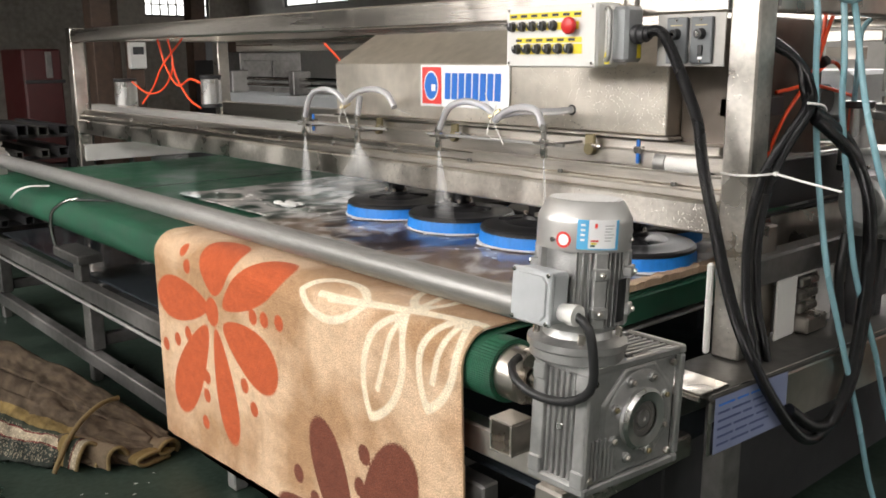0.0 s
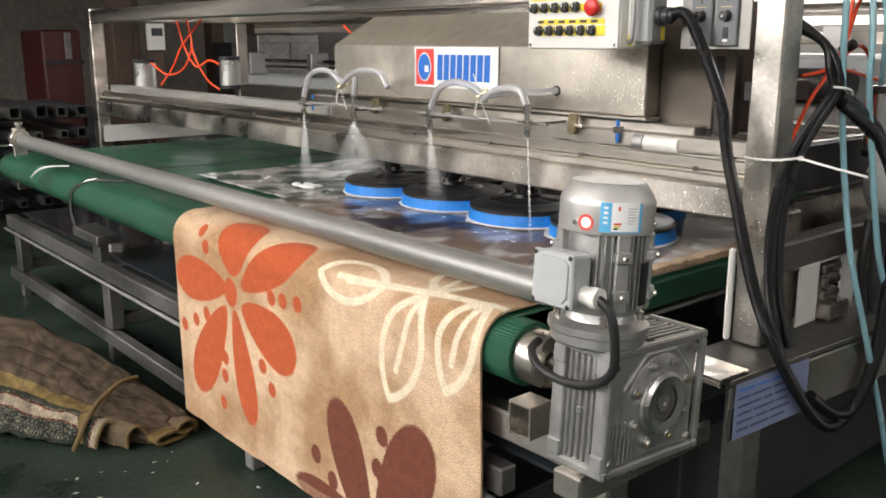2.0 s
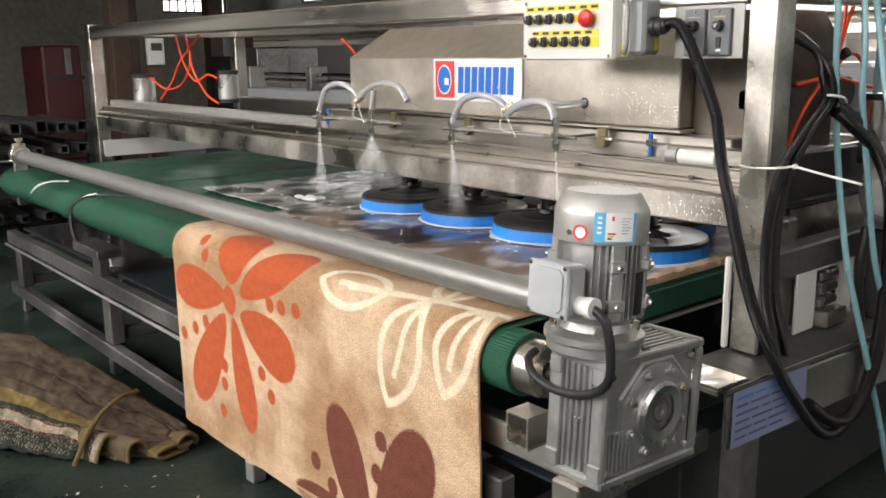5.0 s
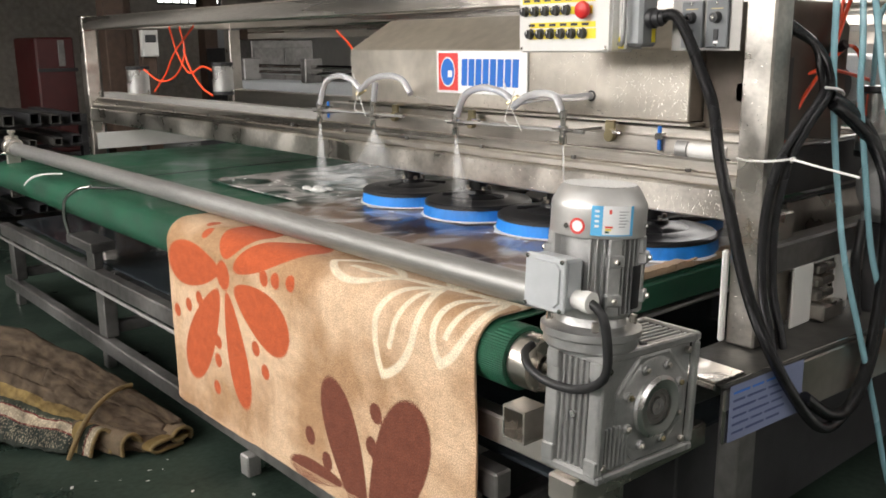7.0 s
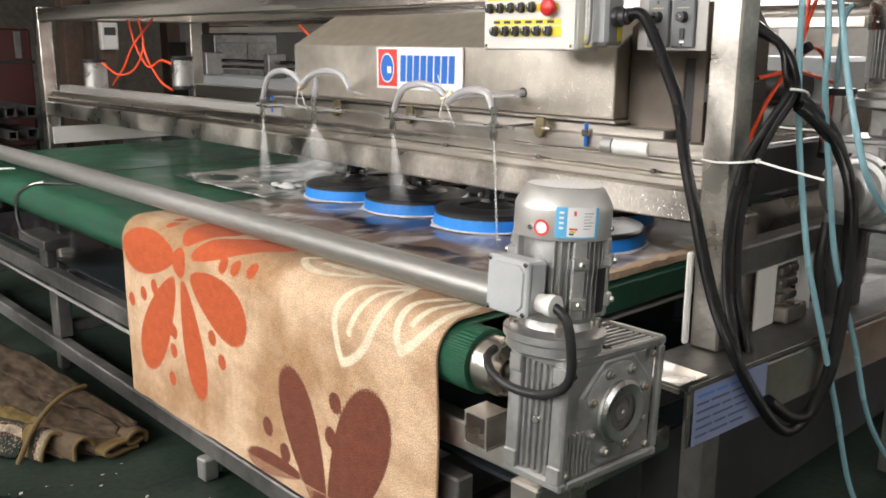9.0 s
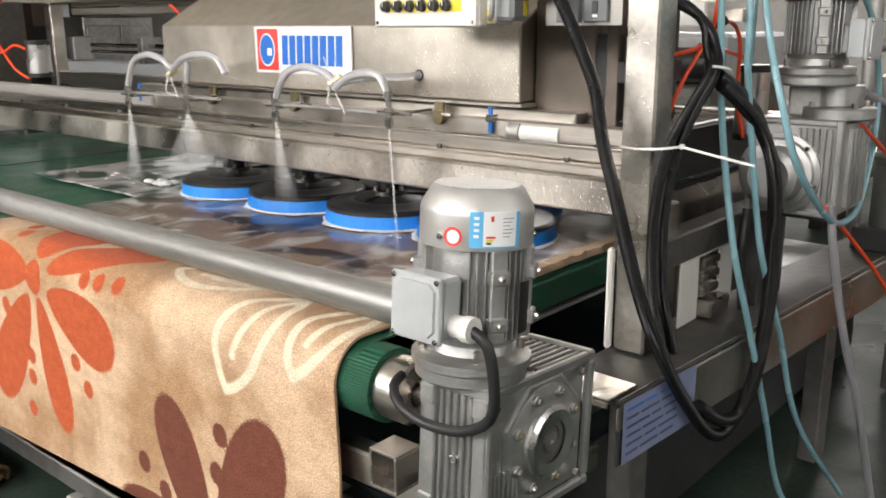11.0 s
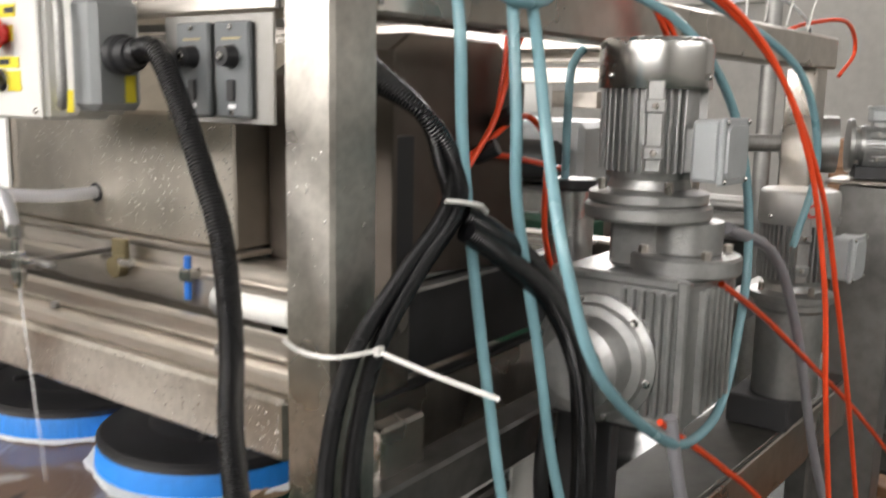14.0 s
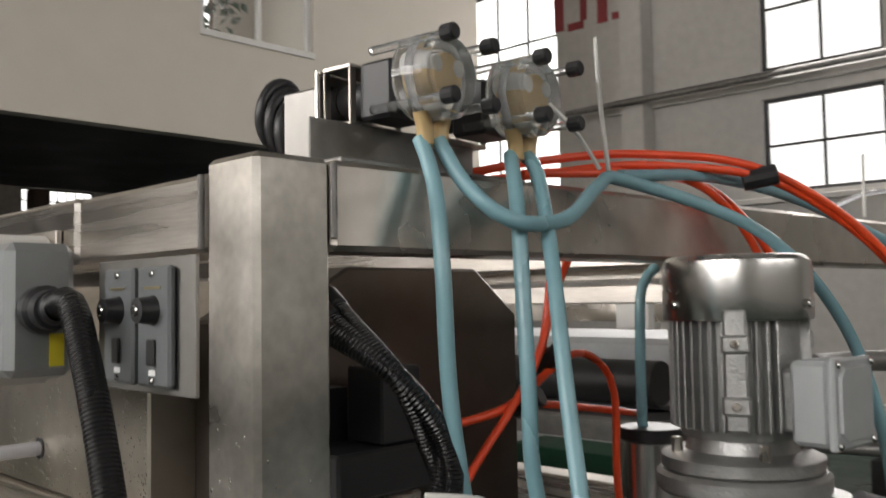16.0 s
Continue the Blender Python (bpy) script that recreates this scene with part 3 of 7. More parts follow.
def roller_and_belt():
    root = thing("conveyor_roller", pose(RX, 3.8, RZ), "steel conveyor roller wrapped in green belt", "roller")
    part("drum", cyl_bm(RR + 0.0012, 4.60, 48, ALONG_Y), RIBBED, root, "green ribbed roller covering")
    part("end_ring", lathe_bm([(0.030, -2.372), (0.066, -2.372), (0.0715, -2.366), (0.0715, -2.302), (0.030, -2.302)], 40, ALONG_Y), STEEL, root, "bright turned steel end ring")
    part("shaft", cyl_bm(0.022, 5.0, 20, ALONG_Y), STEEL, root)
    # belt: top run, front wrap and return run in one band
    b = bmesh.new()
    y0, y1, n = 1.56, 6.05, 24
    prof = [(4.3, 0.92), (3.6, 0.92), (2.9, 0.92), (2.2, 0.92)]
    prof += [(RX - RR * math.sin(a), RZ + RR * math.cos(a) + 0.002) for a in [math.pi * i / 14 for i in range(15)]]
    prof += [(1.80, 0.765), (2.1, 0.828), (3.2, 0.828), (4.3, 0.828)]
    t = -0.004
    rows = []
    for i, (x, z) in enumerate(prof):
        a, c = prof[max(i - 1, 0)], prof[min(i + 1, len(prof) - 1)]
        d = Vector((c[0] - a[0], c[1] - a[1])).normalized()
        nx, nz = d.y, -d.x
        rows.append([[b.verts.new((x + nx * s, y0 + (y1 - y0) * k / n, z + nz * s)) for k in range(n + 1)] for s in (0, t)])
    for r, q in zip(rows, rows[1:]):
        for k in range(n):
            b.faces.new((r[0][k], r[0][k + 1], q[0][k + 1], q[0][k]))
            b.faces.new((r[1][k], q[1][k], q[1][k + 1], r[1][k + 1]))
        for k in (0, n):
            b.faces.new((r[0][k], q[0][k], q[1][k], r[1][k]))
    bmesh.ops.recalc_face_normals(b, faces=b.faces[:])
    belt = solo("conveyor_belt", b, BELTTOP, "wet dark green woven conveyor belt round the roller", "conveyor belt", smooth=30)
    part("belt_edge", span_bm(1.72, 4.2, 1.546, 1.60, 0.832, 0.914, 0.004), BELT, belt, "green belt side edge")
    part("foam_streak", tube_bm([(1.476, 5.44, 0.845), (1.482, 5.39, 0.875), (1.50, 5.33, 0.905), (1.55, 5.27, 0.920), (1.62, 5.215, 0.920)], 0.007, 8), FOAM, belt, "white streak of soap foam")
    part("belt_seam", span_bm(1.60, 4.2, 4.73, 4.745, 0.9285, 0.9315, 0.001), DARKSTEEL, belt)
    part("seam_lace", tube_bm([(1.49, 4.66, 0.893), (1.525, 4.56, 0.924), (1.58, 4.47, 0.931), (1.66, 4.37, 0.93)], 0.0045, 6), BLACK, belt, "dark lacing across the belt")


roller_and_belt()


def press_pipe():
    root = thing("pressing_pipe", pose(1.57, 3.7, 1.012, 0, 0, 0), "long galvanised steel pipe across the belt", "pipe")
    part("pipe", cyl_bm(0.041, 4.5, 32, ALONG_Y), GALV, root)
    part("end_cap", cyl_bm(0.03, 0.03, 20, Matrix.Translation((0, -2.265, 0)) @ ALONG_Y), DULL, root)
    part("collar", lathe_bm([(0.042, -0.02), (0.05, -0.02), (0.05, 0.02), (0.042, 0.02)], 28, Matrix.Translation((0, 2.2, 0)) @ ALONG_Y), STEEL, root)


press_pipe()

# ---- carpet in moving strips ----


def rot2(u, v, a):
    c, s = math.cos(radians(a)), math.sin(radians(a))
    return c * u + s * v, -s * u + c * v


def ell(u, v, cu, cv, ru, rv, a=0.0):
    """Signed measure of an ellipse, negative inside, near metres at its rim."""
    p, q = rot2(u - cu, v - cv, a)
    k = math.hypot(p / ru, q / rv)
    return (k - 1) * min(ru, rv)


def leaf(u, v, cu, cv, length, width, a):
    """Pointed leaf along direction a: two circles crossing."""
    p, q = rot2(u - cu, v - cv, a)
    h = length / 2
    r = (h * h + width * width / 4) / width
    return math.hypot(p, abs(q) + r - width / 2) - r


def blade(u, v, a, b, w):
    """Petal from its base a to its round tip b with half width w."""
    du, dv = b[0] - a[0], b[1] - a[1]
    n = math.hypot(du, dv)
    p = ((u - a[0]) * du + (v - a[1]) * dv) / n
    q = ((v - a[1]) * du - (u - a[0]) * dv) / n
    t = 2 * p / n - 1
    return (math.hypot(t, q / max(w * (0.80 + 0.28 * t), 0.004)) - 1) * min(w, n / 2)


ORANGE_PETALS = (((2.985, 0.713), (3.43, 0.68), 0.108), ((2.998, 0.635), (3.30, 0.225), 0.118), ((2.935, 0.64), (2.835, 0.205), 0.092), ((2.875, 0.66), (2.50, 0.545), 0.125), ((2.87, 0.735), (2.47, 0.97), 0.10), ((2.935, 0.765), (2.93, 1.03), 0.16))
ORANGE_DOTS = ((2.574, 0.752), (2.478, 0.762), (2.65, 0.745), (3.383, 0.472), (3.27, 0.519), (3.172, 0.566), (3.029, 0.422), (3.039, 0.345), (3.064, 0.227), (2.735, 0.471), (2.674, 0.399), (3.2, 0.90), (3.147, 0.84))
BROWN_PETALS = (((2.09, 0.05), (2.27, 0.50), 0.112), ((2.05, 0.03), (1.81, 0.54), 0.135), ((2.20, 0.15), (2.53, 0.115), 0.05), ((2.02, 0.15), (2.02, -0.05), 0.07))
BROWN_DOTS = ((2.391, 0.257), (2.015, 0.455), (2.041, 0.339), (2.293, 0.198))


def orange_shape(u, v):
    d = ell(u, v, 2.955, 0.70, 0.050, 0.056)
    for a, b, w in ORANGE_PETALS:
        d = min(d, blade(u, v, a, b, w))
    for a, b in ORANGE_DOTS:
        d = min(d, ell(u, v, a, b, 0.028, 0.029))
    return d


def brown_shape(u, v):
    d = 1.0
    for a, b, w in BROWN_PETALS:
        d = min(d, blade(u, v, a, b, w))
    for a, b in BROWN_DOTS:
        d = min(d, ell(u, v, a, b, 0.030, 0.034))
    return d


def outline_leaf(u, v, a, b, w):
    """Leaf outline with a middle vein, from its base a to its point b."""
    cu, cv = (a[0] + b[0]) / 2, (a[1] + b[1]) / 2
    n = math.hypot(b[0] - a[0], b[1] - a[1])
    ang = math.degrees(math.atan2(b[1] - a[1], b[0] - a[0]))
    d = abs(leaf(u, v, cu, cv, n, w, ang)) - 0.013
    p, q = rot2(u - cu, v - cv, ang)
    if -n / 2 < p < 0.25 * n:
        d = min(d, abs(q) - 0.011)
    return d


def stem(u, v, a, b, w):
    n = math.hypot(b[0] - a[0], b[1] - a[1])
    p = max(0.0, min(1.0, ((u - a[0]) * (b[0] - a[0]) + (v - a[1]) * (b[1] - a[1])) / n / n))
    return math.hypot(u - a[0] - p * (b[0] - a[0]), v - a[1] - p * (b[1] - a[1])) - w


def cream_shape(u, v):
    d = stem(u, v, (2.20, 0.905), (1.50, 1.0), 0.012)
    for a, b, w in (((2.03, 0.925), (2.36, 0.905), 0.15), ((1.855, 0.93), (1.975, 0.59), 0.17), ((1.64, 0.985), (1.72, 0.69), 0.135), ((1.83, 0.96), (1.93, 1.25), 0.15)):
        d = min(d, outline_leaf(u, v, a, b, w))
    return d


def carpet_material():
    m = bpy.data.materials.new("cut_pile_carpet")
    m.use_nodes = True
    nt = m.node_tree
    b = nt.nodes["Principled BSDF"]
    uv = nt.nodes.new("ShaderNodeUVMap")
    nz, nl = nt.nodes.new("ShaderNodeTexNoise"), nt.nodes.new("ShaderNodeTexNoise")
    nz.inputs["Scale"].default_value, nz.inputs["Detail"].default_value = 230, 6
    nl.inputs["Scale"].default_value, nl.inputs["Detail"].default_value = 3.2, 5
    for n in (nz, nl):
        nt.links.new(uv.outputs[0], n.inputs["Vector"])
    base = nt.nodes.new("ShaderNodeValToRGB")
    base.color_ramp.elements[0].color, base.color_ramp.elements[1].color = (0.42, 0.255, 0.14, 1), (0.67, 0.48, 0.32, 1)
    base.color_ramp.elements[0].position, base.color_ramp.elements[1].position = 0.40, 0.60
    nt.links.new(nl.outputs[0], base.inputs[0])
    last = base.outputs[0]
    for name, colour in (("cream", (0.80, 0.70, 0.53, 1)), ("orange", (0.50, 0.105, 0.037, 1)), ("brown", (0.17, 0.056, 0.034, 1))):
        at = nt.nodes.new("ShaderNodeAttribute")
        at.attribute_name = name
        ad = nt.nodes.new("ShaderNodeMath")
        ad.operation = "MULTIPLY_ADD"
        ad.inputs[1].default_value = 0.016
        nt.links.new(nz.outputs[0], ad.inputs[0])
        nt.links.new(at.outputs["Fac"], ad.inputs[2])
        mr = nt.nodes.new("ShaderNodeMapRange")
        mr.inputs["From Min"].default_value, mr.inputs["From Max"].default_value = 0.005, 0.011
        mr.inputs["To Min"].default_value, mr.inputs["To Max"].default_value = 1, 0
        nt.links.new(ad.outputs[0], mr.inputs[0])
        mx = nt.nodes.new("ShaderNodeMix")
        mx.data_type = "RGBA"
        nt.links.new(mr.outputs[0], mx.inputs[0])
        nt.links.new(last, mx.inputs[6])
        mx.inputs[7].default_value = colour
        last = mx.outputs[2]
    mul = nt.nodes.new("ShaderNodeMix")
    mul.data_type, mul.blend_type = "RGBA", "MULTIPLY"
    mul.inputs[0].default_value = 1.0
    gr = nt.nodes.new("ShaderNodeMapRange")
    gr.inputs["From Min"].default_value, gr.inputs["From Max"].default_value = 0.3, 0.7
    gr.inputs["To Min"].default_value, gr.inputs["To Max"].default_value = 0.56, 1.28
    nt.links.new(nz.outputs[0], gr.inputs[0])
    nt.links.new(last, mul.inputs[6])
    nt.links.new(gr.outputs[0], mul.inputs[7])
    worn, soft_worn, rub = nt.nodes.new("ShaderNodeTexNoise"), nt.nodes.new("ShaderNodeMapRange"), nt.nodes.new("ShaderNodeMix")
    worn.inputs["Scale"].default_value, worn.inputs["Detail"].default_value, worn.inputs["Roughness"].default_value = 26, 7, 0.7
    soft_worn.inputs["From Min"].default_value, soft_worn.inputs["From Max"].default_value = 0.32, 0.68
    soft_worn.inputs["To Min"].default_value, soft_worn.inputs["To Max"].default_value = 0.82, 1.12
    rub.data_type, rub.blend_type = "RGBA", "MULTIPLY"
    rub.inputs[0].default_value = 1.0
    nt.links.new(uv.outputs[0], worn.inputs["Vector"])
    nt.links.new(worn.outputs[0], soft_worn.inputs[0])
    nt.links.new(mul.outputs[2], rub.inputs[6])
    nt.links.new(soft_worn.outputs[0], rub.inputs[7])
    nt.links.new(rub.outputs[2], b.inputs["Base Color"])
    bp = nt.nodes.new("ShaderNodeBump")
    bp.inputs["Strength"].default_value, bp.inputs["Distance"].default_value = 0.7, 0.004
    nt.links.new(nz.outputs[0], bp.inputs["Height"])
    nt.links.new(bp.outputs[0], b.inputs["Normal"])
    b.inputs["Roughness"].default_value = 0.95
    b.inputs["Specular IOR Level"].default_value = 0.15
    b.inputs["Sheen Weight"].default_value = 0.05
    return m


PILE = carpet_material()
CY0, CY1, CR, STRIP = 1.585, 3.445, RR + 0.020, 0.0175
VTOP = RZ
CARPET_MOVE = [(0.0, 0.0), (4.0, 0.003), (4.6, 0.010), (5.5, 0.040), (6.5, 0.073), (7.0, 0.092), (7.5, 0.108), (8.0, 0.121), (8.6, 0.132), (9.2, 0.137), (10.5, 0.138), (16.0, 0.138)]


def carpet_pose(v):
    """Where a point of the carpet lies that is v metres up from the floor along its path: hanging, round the roller, on the belt."""
    if v <= VTOP:
        return pose(RX - CR, 0, v)
    a = (v - VTOP) / CR
    if a < math.pi / 2:
        return pose(RX - CR * math.cos(a), 0, RZ + CR * math.sin(a), 0, math.degrees(a), 0)
    return pose(RX + (a - math.pi / 2) * CR, 0, RZ + CR, 0, 90, 0)


def carpet_strip(v0, h, root, edge):
    """One strip of pile across the carpet, upright, with its front to -x."""
    b = bmesh.new()
    uv = b.loops.layers.uv.verify()
    names = ("cream", "orange", "brown")
    lay = [b.verts.layers.float.new(n) for n in names]
    ny = 150
    zs = (-h / 2 - 0.00003, 0.0, h / 2 + 0.00003)
    grid = []
    for z in zs:
        row = []
        for k in range(ny + 1):
            u = CY0 + (CY1 - CY0) * k / ny
            side = 0.012 * noise.noise((v0 * 3, 4.0 if k < 5 else 9.0, 0)) if k in (0, ny) else 0.0
            dz = (0.07 * max(0.0, (2.9 - u)) if edge else 0.0) + (0.006 * noise.noise((u * 9, 3, 1)) if edge else 0)
            zz = z + (dz if z < 0 and edge else 0.0)
            x = (0.004 if k in (0, ny) else 0.0)
            vert = b.verts.new((x, u + side, zz))
            for ly, f in zip(lay, (cream_shape, orange_shape, brown_shape)):
                vert[ly] = f(u, v0 + z)
            row.append(vert)
        grid.append(row)
    back = [[b.verts.new((0.011, r[k].co.y, r[k].co.z)) for k in (0, ny)] for r in (grid[0], grid[-1])]
    for r, q, z0, z1 in ((grid[0], grid[1], zs[0], zs[1]), (grid[1], grid[2], zs[1], zs[2])):
        for k in range(ny):
            f = b.faces.new((r[k], q[k], q[k + 1], r[k + 1]))
            for lp in f.loops:
                kk = k if lp.vert in (r[k], q[k]) else k + 1
                lp[uv].uv = (CY0 + (CY1 - CY0) * kk / ny, v0 + (z0 if lp.vert in (r[k], r[k + 1]) else z1))
    b.faces.new((back[0][0], back[0][1], back[1][1], back[1][0]))
    b.faces.new((grid[0][0], back[0][0], back[1][0], grid[2][0], grid[1][0]))
    b.faces.new((grid[0][ny], grid[1][ny], grid[2][ny], back[1][1], back[0][1]))
    b.faces.new([grid[0][k] for k in range(ny + 1)] + [back[0][1], back[0][0]])
    bmesh.ops.recalc_face_normals(b, faces=b.faces[:])
    ob = part("carpet_strip", b, PILE, root, smooth=60)
    ob.matrix_basis = carpet_pose(v0)
    return ob


CARPET = thing("flower_carpet", Matrix(), "beige cut-pile carpet with orange and brown flowers hanging over the roller", "carpet")
STRIPS = []
_v = 0.075 + STRIP / 2
while _v < 1.15:
    STRIPS.append((carpet_strip(_v, STRIP, CARPET, not STRIPS), _v))
    _v += STRIP


def wet_pile_material():
    """Soaked carpet: brown and dark patches with pale foam lying on it."""
    m = bpy.data.materials.new("soaked_foamy_carpet")
    m.use_nodes = True
    nt = m.node_tree
    b = nt.nodes["Principled BSDF"]
    tc = nt.nodes.new("ShaderNodeTexCoord")

    def noisy(scale, detail, dist=0.0):
        n = nt.nodes.new("ShaderNodeTexNoise")
        n.inputs["Scale"].default_value, n.inputs["Detail"].default_value, n.inputs["Distortion"].default_value = scale, detail, dist
        nt.links.new(tc.outputs["Object"], n.inputs["Vector"])
        return n

    big, foam, fine = noisy(2.6, 6, 0.8), noisy(3.6, 8, 2.0), noisy(140, 3)
    r1, r2 = nt.nodes.new("ShaderNodeValToRGB"), nt.nodes.new("ShaderNodeValToRGB")
    for (p, c), e in zip(((0.44, (0.028, 0.014, 0.011, 1)), (0.47, (0.19, 0.125, 0.085, 1))), r1.color_ramp.elements):
        e.position, e.color = p, c
    for (p, c), e in zip(((0.52, (0, 0, 0, 1)), (0.68, (1, 1, 1, 1))), r2.color_ramp.elements):
        e.position, e.color = p, c
    nt.links.new(big.outputs[0], r1.inputs[0])
    sep, lift = nt.nodes.new("ShaderNodeSeparateXYZ"), nt.nodes.new("ShaderNodeMapRange")
    lift.inputs["From Min"].default_value, lift.inputs["From Max"].default_value, lift.inputs["To Max"].default_value = 2.9, 3.7, 0.09
    add = nt.nodes.new("ShaderNodeMath")
    nt.links.new(tc.outputs["Object"], sep.inputs[0])
    nt.links.new(sep.outputs[1], lift.inputs[0])
    nt.links.new(lift.outputs[0], add.inputs[0])
    nt.links.new(foam.outputs[0], add.inputs[1])
    nt.links.new(add.outputs[0], r2.inputs[0])
    mx = nt.nodes.new("ShaderNodeMix")
    mx.data_type = "RGBA"
    nt.links.new(r2.outputs[0], mx.inputs[0])
    film, wet = nt.nodes.new("ShaderNodeMix"), nt.nodes.new("ShaderNodeMapRange")
    film.data_type = "RGBA"
    film.inputs[7].default_value = (0.028, 0.06, 0.046, 1)
    wet.inputs["From Min"].default_value, wet.inputs["From Max"].default_value = 3.2, 3.5
    nt.links.new(sep.outputs[1], wet.inputs[0])
    nt.links.new(wet.outputs[0], film.inputs[0])
    nt.links.new(r1.outputs[0], film.inputs[6])
    nt.links.new(film.outputs[2], mx.inputs[6])
    mx.inputs[7].default_value = (0.50, 0.48, 0.46, 1)
    nt.links.new(mx.outputs[2], b.inputs["Base Color"])
    b.inputs["Roughness"].default_value = 0.3
    b.inputs["Coat Weight"].default_value = 0.6
    b.inputs["Coat Roughness"].default_value = 0.07
    bp = nt.nodes.new("ShaderNodeBump")
    bp.inputs["Strength"].default_value, bp.inputs["Distance"].default_value = 0.25, 0.003
    nt.links.new(fine.outputs[0], bp.inputs["Height"])
    nt.links.new(bp.outputs[0], b.inputs["Normal"])
    return m


SOAKED = wet_pile_material()
FRAY = mat("frayed_carpet_edge", (0.50, 0.36, 0.24), 0.9, 0, 200, 0.2, 0.6, 300)


def soaked_carpet():
    root = thing("soaked_carpet", Matrix(), "soaked brown carpet with pale soap foam lying on the belt", "carpet")
    b = bmesh.new()
    nx, ny = 40, 90
    x0, x1, y0, y1 = 1.70, 3.35, 1.585, 4.33
    g = [[b.verts.new((x0 + (x1 - x0) * i / nx, y0 + (y1 - y0) * k / ny + 0.02 * noise.noise((i * 0.3, 0 if k < 45 else 7, 2)) * (k in (0, ny)),
                       0.937 + 0.004 * noise.noise((i * 0.35, k * 0.35, 5)))) for k in range(ny + 1)] for i in range(nx + 1)]
    for i in range(nx):
        for k in range(ny):
            if g[i][k].co.x > 1.98 or g[i][k].co.y < 3.44:
                b.faces.new((g[i][k], g[i + 1][k], g[i + 1][k + 1], g[i][k + 1]))
    bmesh.ops.delete(b, geom=[v for v in b.verts if not v.link_faces], context="VERTS")
    r = bmesh.ops.extrude_face_region(b, geom=b.faces[:])
    for v in r["geom"]:
        if isinstance(v, bmesh.types.BMVert):
            v.co.z -= 0.007
    bmesh.ops.recalc_face_normals(b, faces=b.faces[:])
    part("soaked_surface", b, SOAKED, root)
    b = bmesh.new()
    n = 420
    prev = None
    for i in range(n + 1):
        x = x0 + (x1 - x0) * i / n
        w = 0.006 + 0.005 * noise.noise((i * 0.07, 1, 1)) + 0.004 * noise.noise((i * 0.6, 3, 1))
        h = 0.950 + 0.005 * noise.noise((i * 0.1, 8, 1)) + 0.003 * noise.noise((i * 0.7, 8, 1))
        ring = [b.verts.new(p) for p in ((x, y0 - 0.012 - w, 0.925), (x, y0 - 0.010 - w, h - 0.004), (x, y0 + 0.008 + w, h), (x, y0 + 0.012 + w, 0.93))]
        if prev:
            for a in range(3):
                b.faces.new((prev[a], prev[a + 1], ring[a + 1], ring[a]))
        prev = ring
    part("frayed_edge", b, FRAY, root, "frayed cream carpet edge")
    b = bmesh.new()
    rnd = random.Random(4)
    for i in range(26):
        y, x = rnd.uniform(1.75, 4.2), rnd.uniform(2.10, 2.25)
        bmesh.ops.create_icosphere(b, subdivisions=2, radius=rnd.uniform(0.003, 0.008), matrix=Matrix.Translation((x, y, 0.941)) @ Matrix.Diagonal((1.5, 2.2, 0.35, 1)))
    for i in range(12):
        bmesh.ops.create_icosphere(b, subdivisions=2, radius=rnd.uniform(0.012, 0.024), matrix=Matrix.Translation((2.2 + rnd.uniform(-0.03, 0.03), 3.62 + rnd.uniform(-0.06, 0.06), 0.945)) @ Matrix.Diagonal((1.2, 1.6, 0.6, 1)))
    tagged(part("foam_clots", b, FOAM, root, "small clots of white soap foam"), kind="stuff")
    return root


SOAKED_CARPET = soaked_carpet()

# ---- brush carriage ----
CARRIAGE_MOVE = [(0.0, 0.0), (0.5, 0.041), (1.0, 0.088), (1.5, 0.138), (2.0, 0.166), (2.3, 0.168), (3.0, 0.147), (3.5, 0.125), (4.0, 0.095), (5.0, 0.02), (5.8, -0.032),
                 (6.3, -0.041), (6.5, -0.040), (7.0, -0.026), (7.5, 0.006), (8.0, 0.043), (9.0, 0.122), (9.7, 0.165), (10.1, 0.168), (10.5, 0.151), (11.0, 0.124), (11.5, 0.097), (12.0, 0.048),
                 (12.5, 0.003), (13.0, -0.044), (13.3, -0.048), (13.7, -0.035), (14.0, -0.027), (14.5, -0.004), (15.0, 0.035), (15.5, 0.07), (16.0, 0.11)]
CARRIAGE = thing("brush_carriage", Matrix(), "moving steel brush carriage with hood, spray nozzles and round blue brushes", "brush carriage")
BRUSHES = []


def prism_bm(profile, y0, y1, bevel=0.004):
    b = bmesh.new()
    f = b.faces.new([b.verts.new((x, y0, z)) for x, z in profile])
    r = bmesh.ops.extrude_face_region(b, geom=[f])
    for v in r["geom"]:
        if isinstance(v, bmesh.types.BMVert):
            v.co.y = y1
    bmesh.ops.recalc_face_normals(b, faces=b.faces[:])
    bmesh.ops.bevel(b, geom=b.edges[:], offset=bevel, segments=1, profile=0.5, affect="EDGES")
    return b


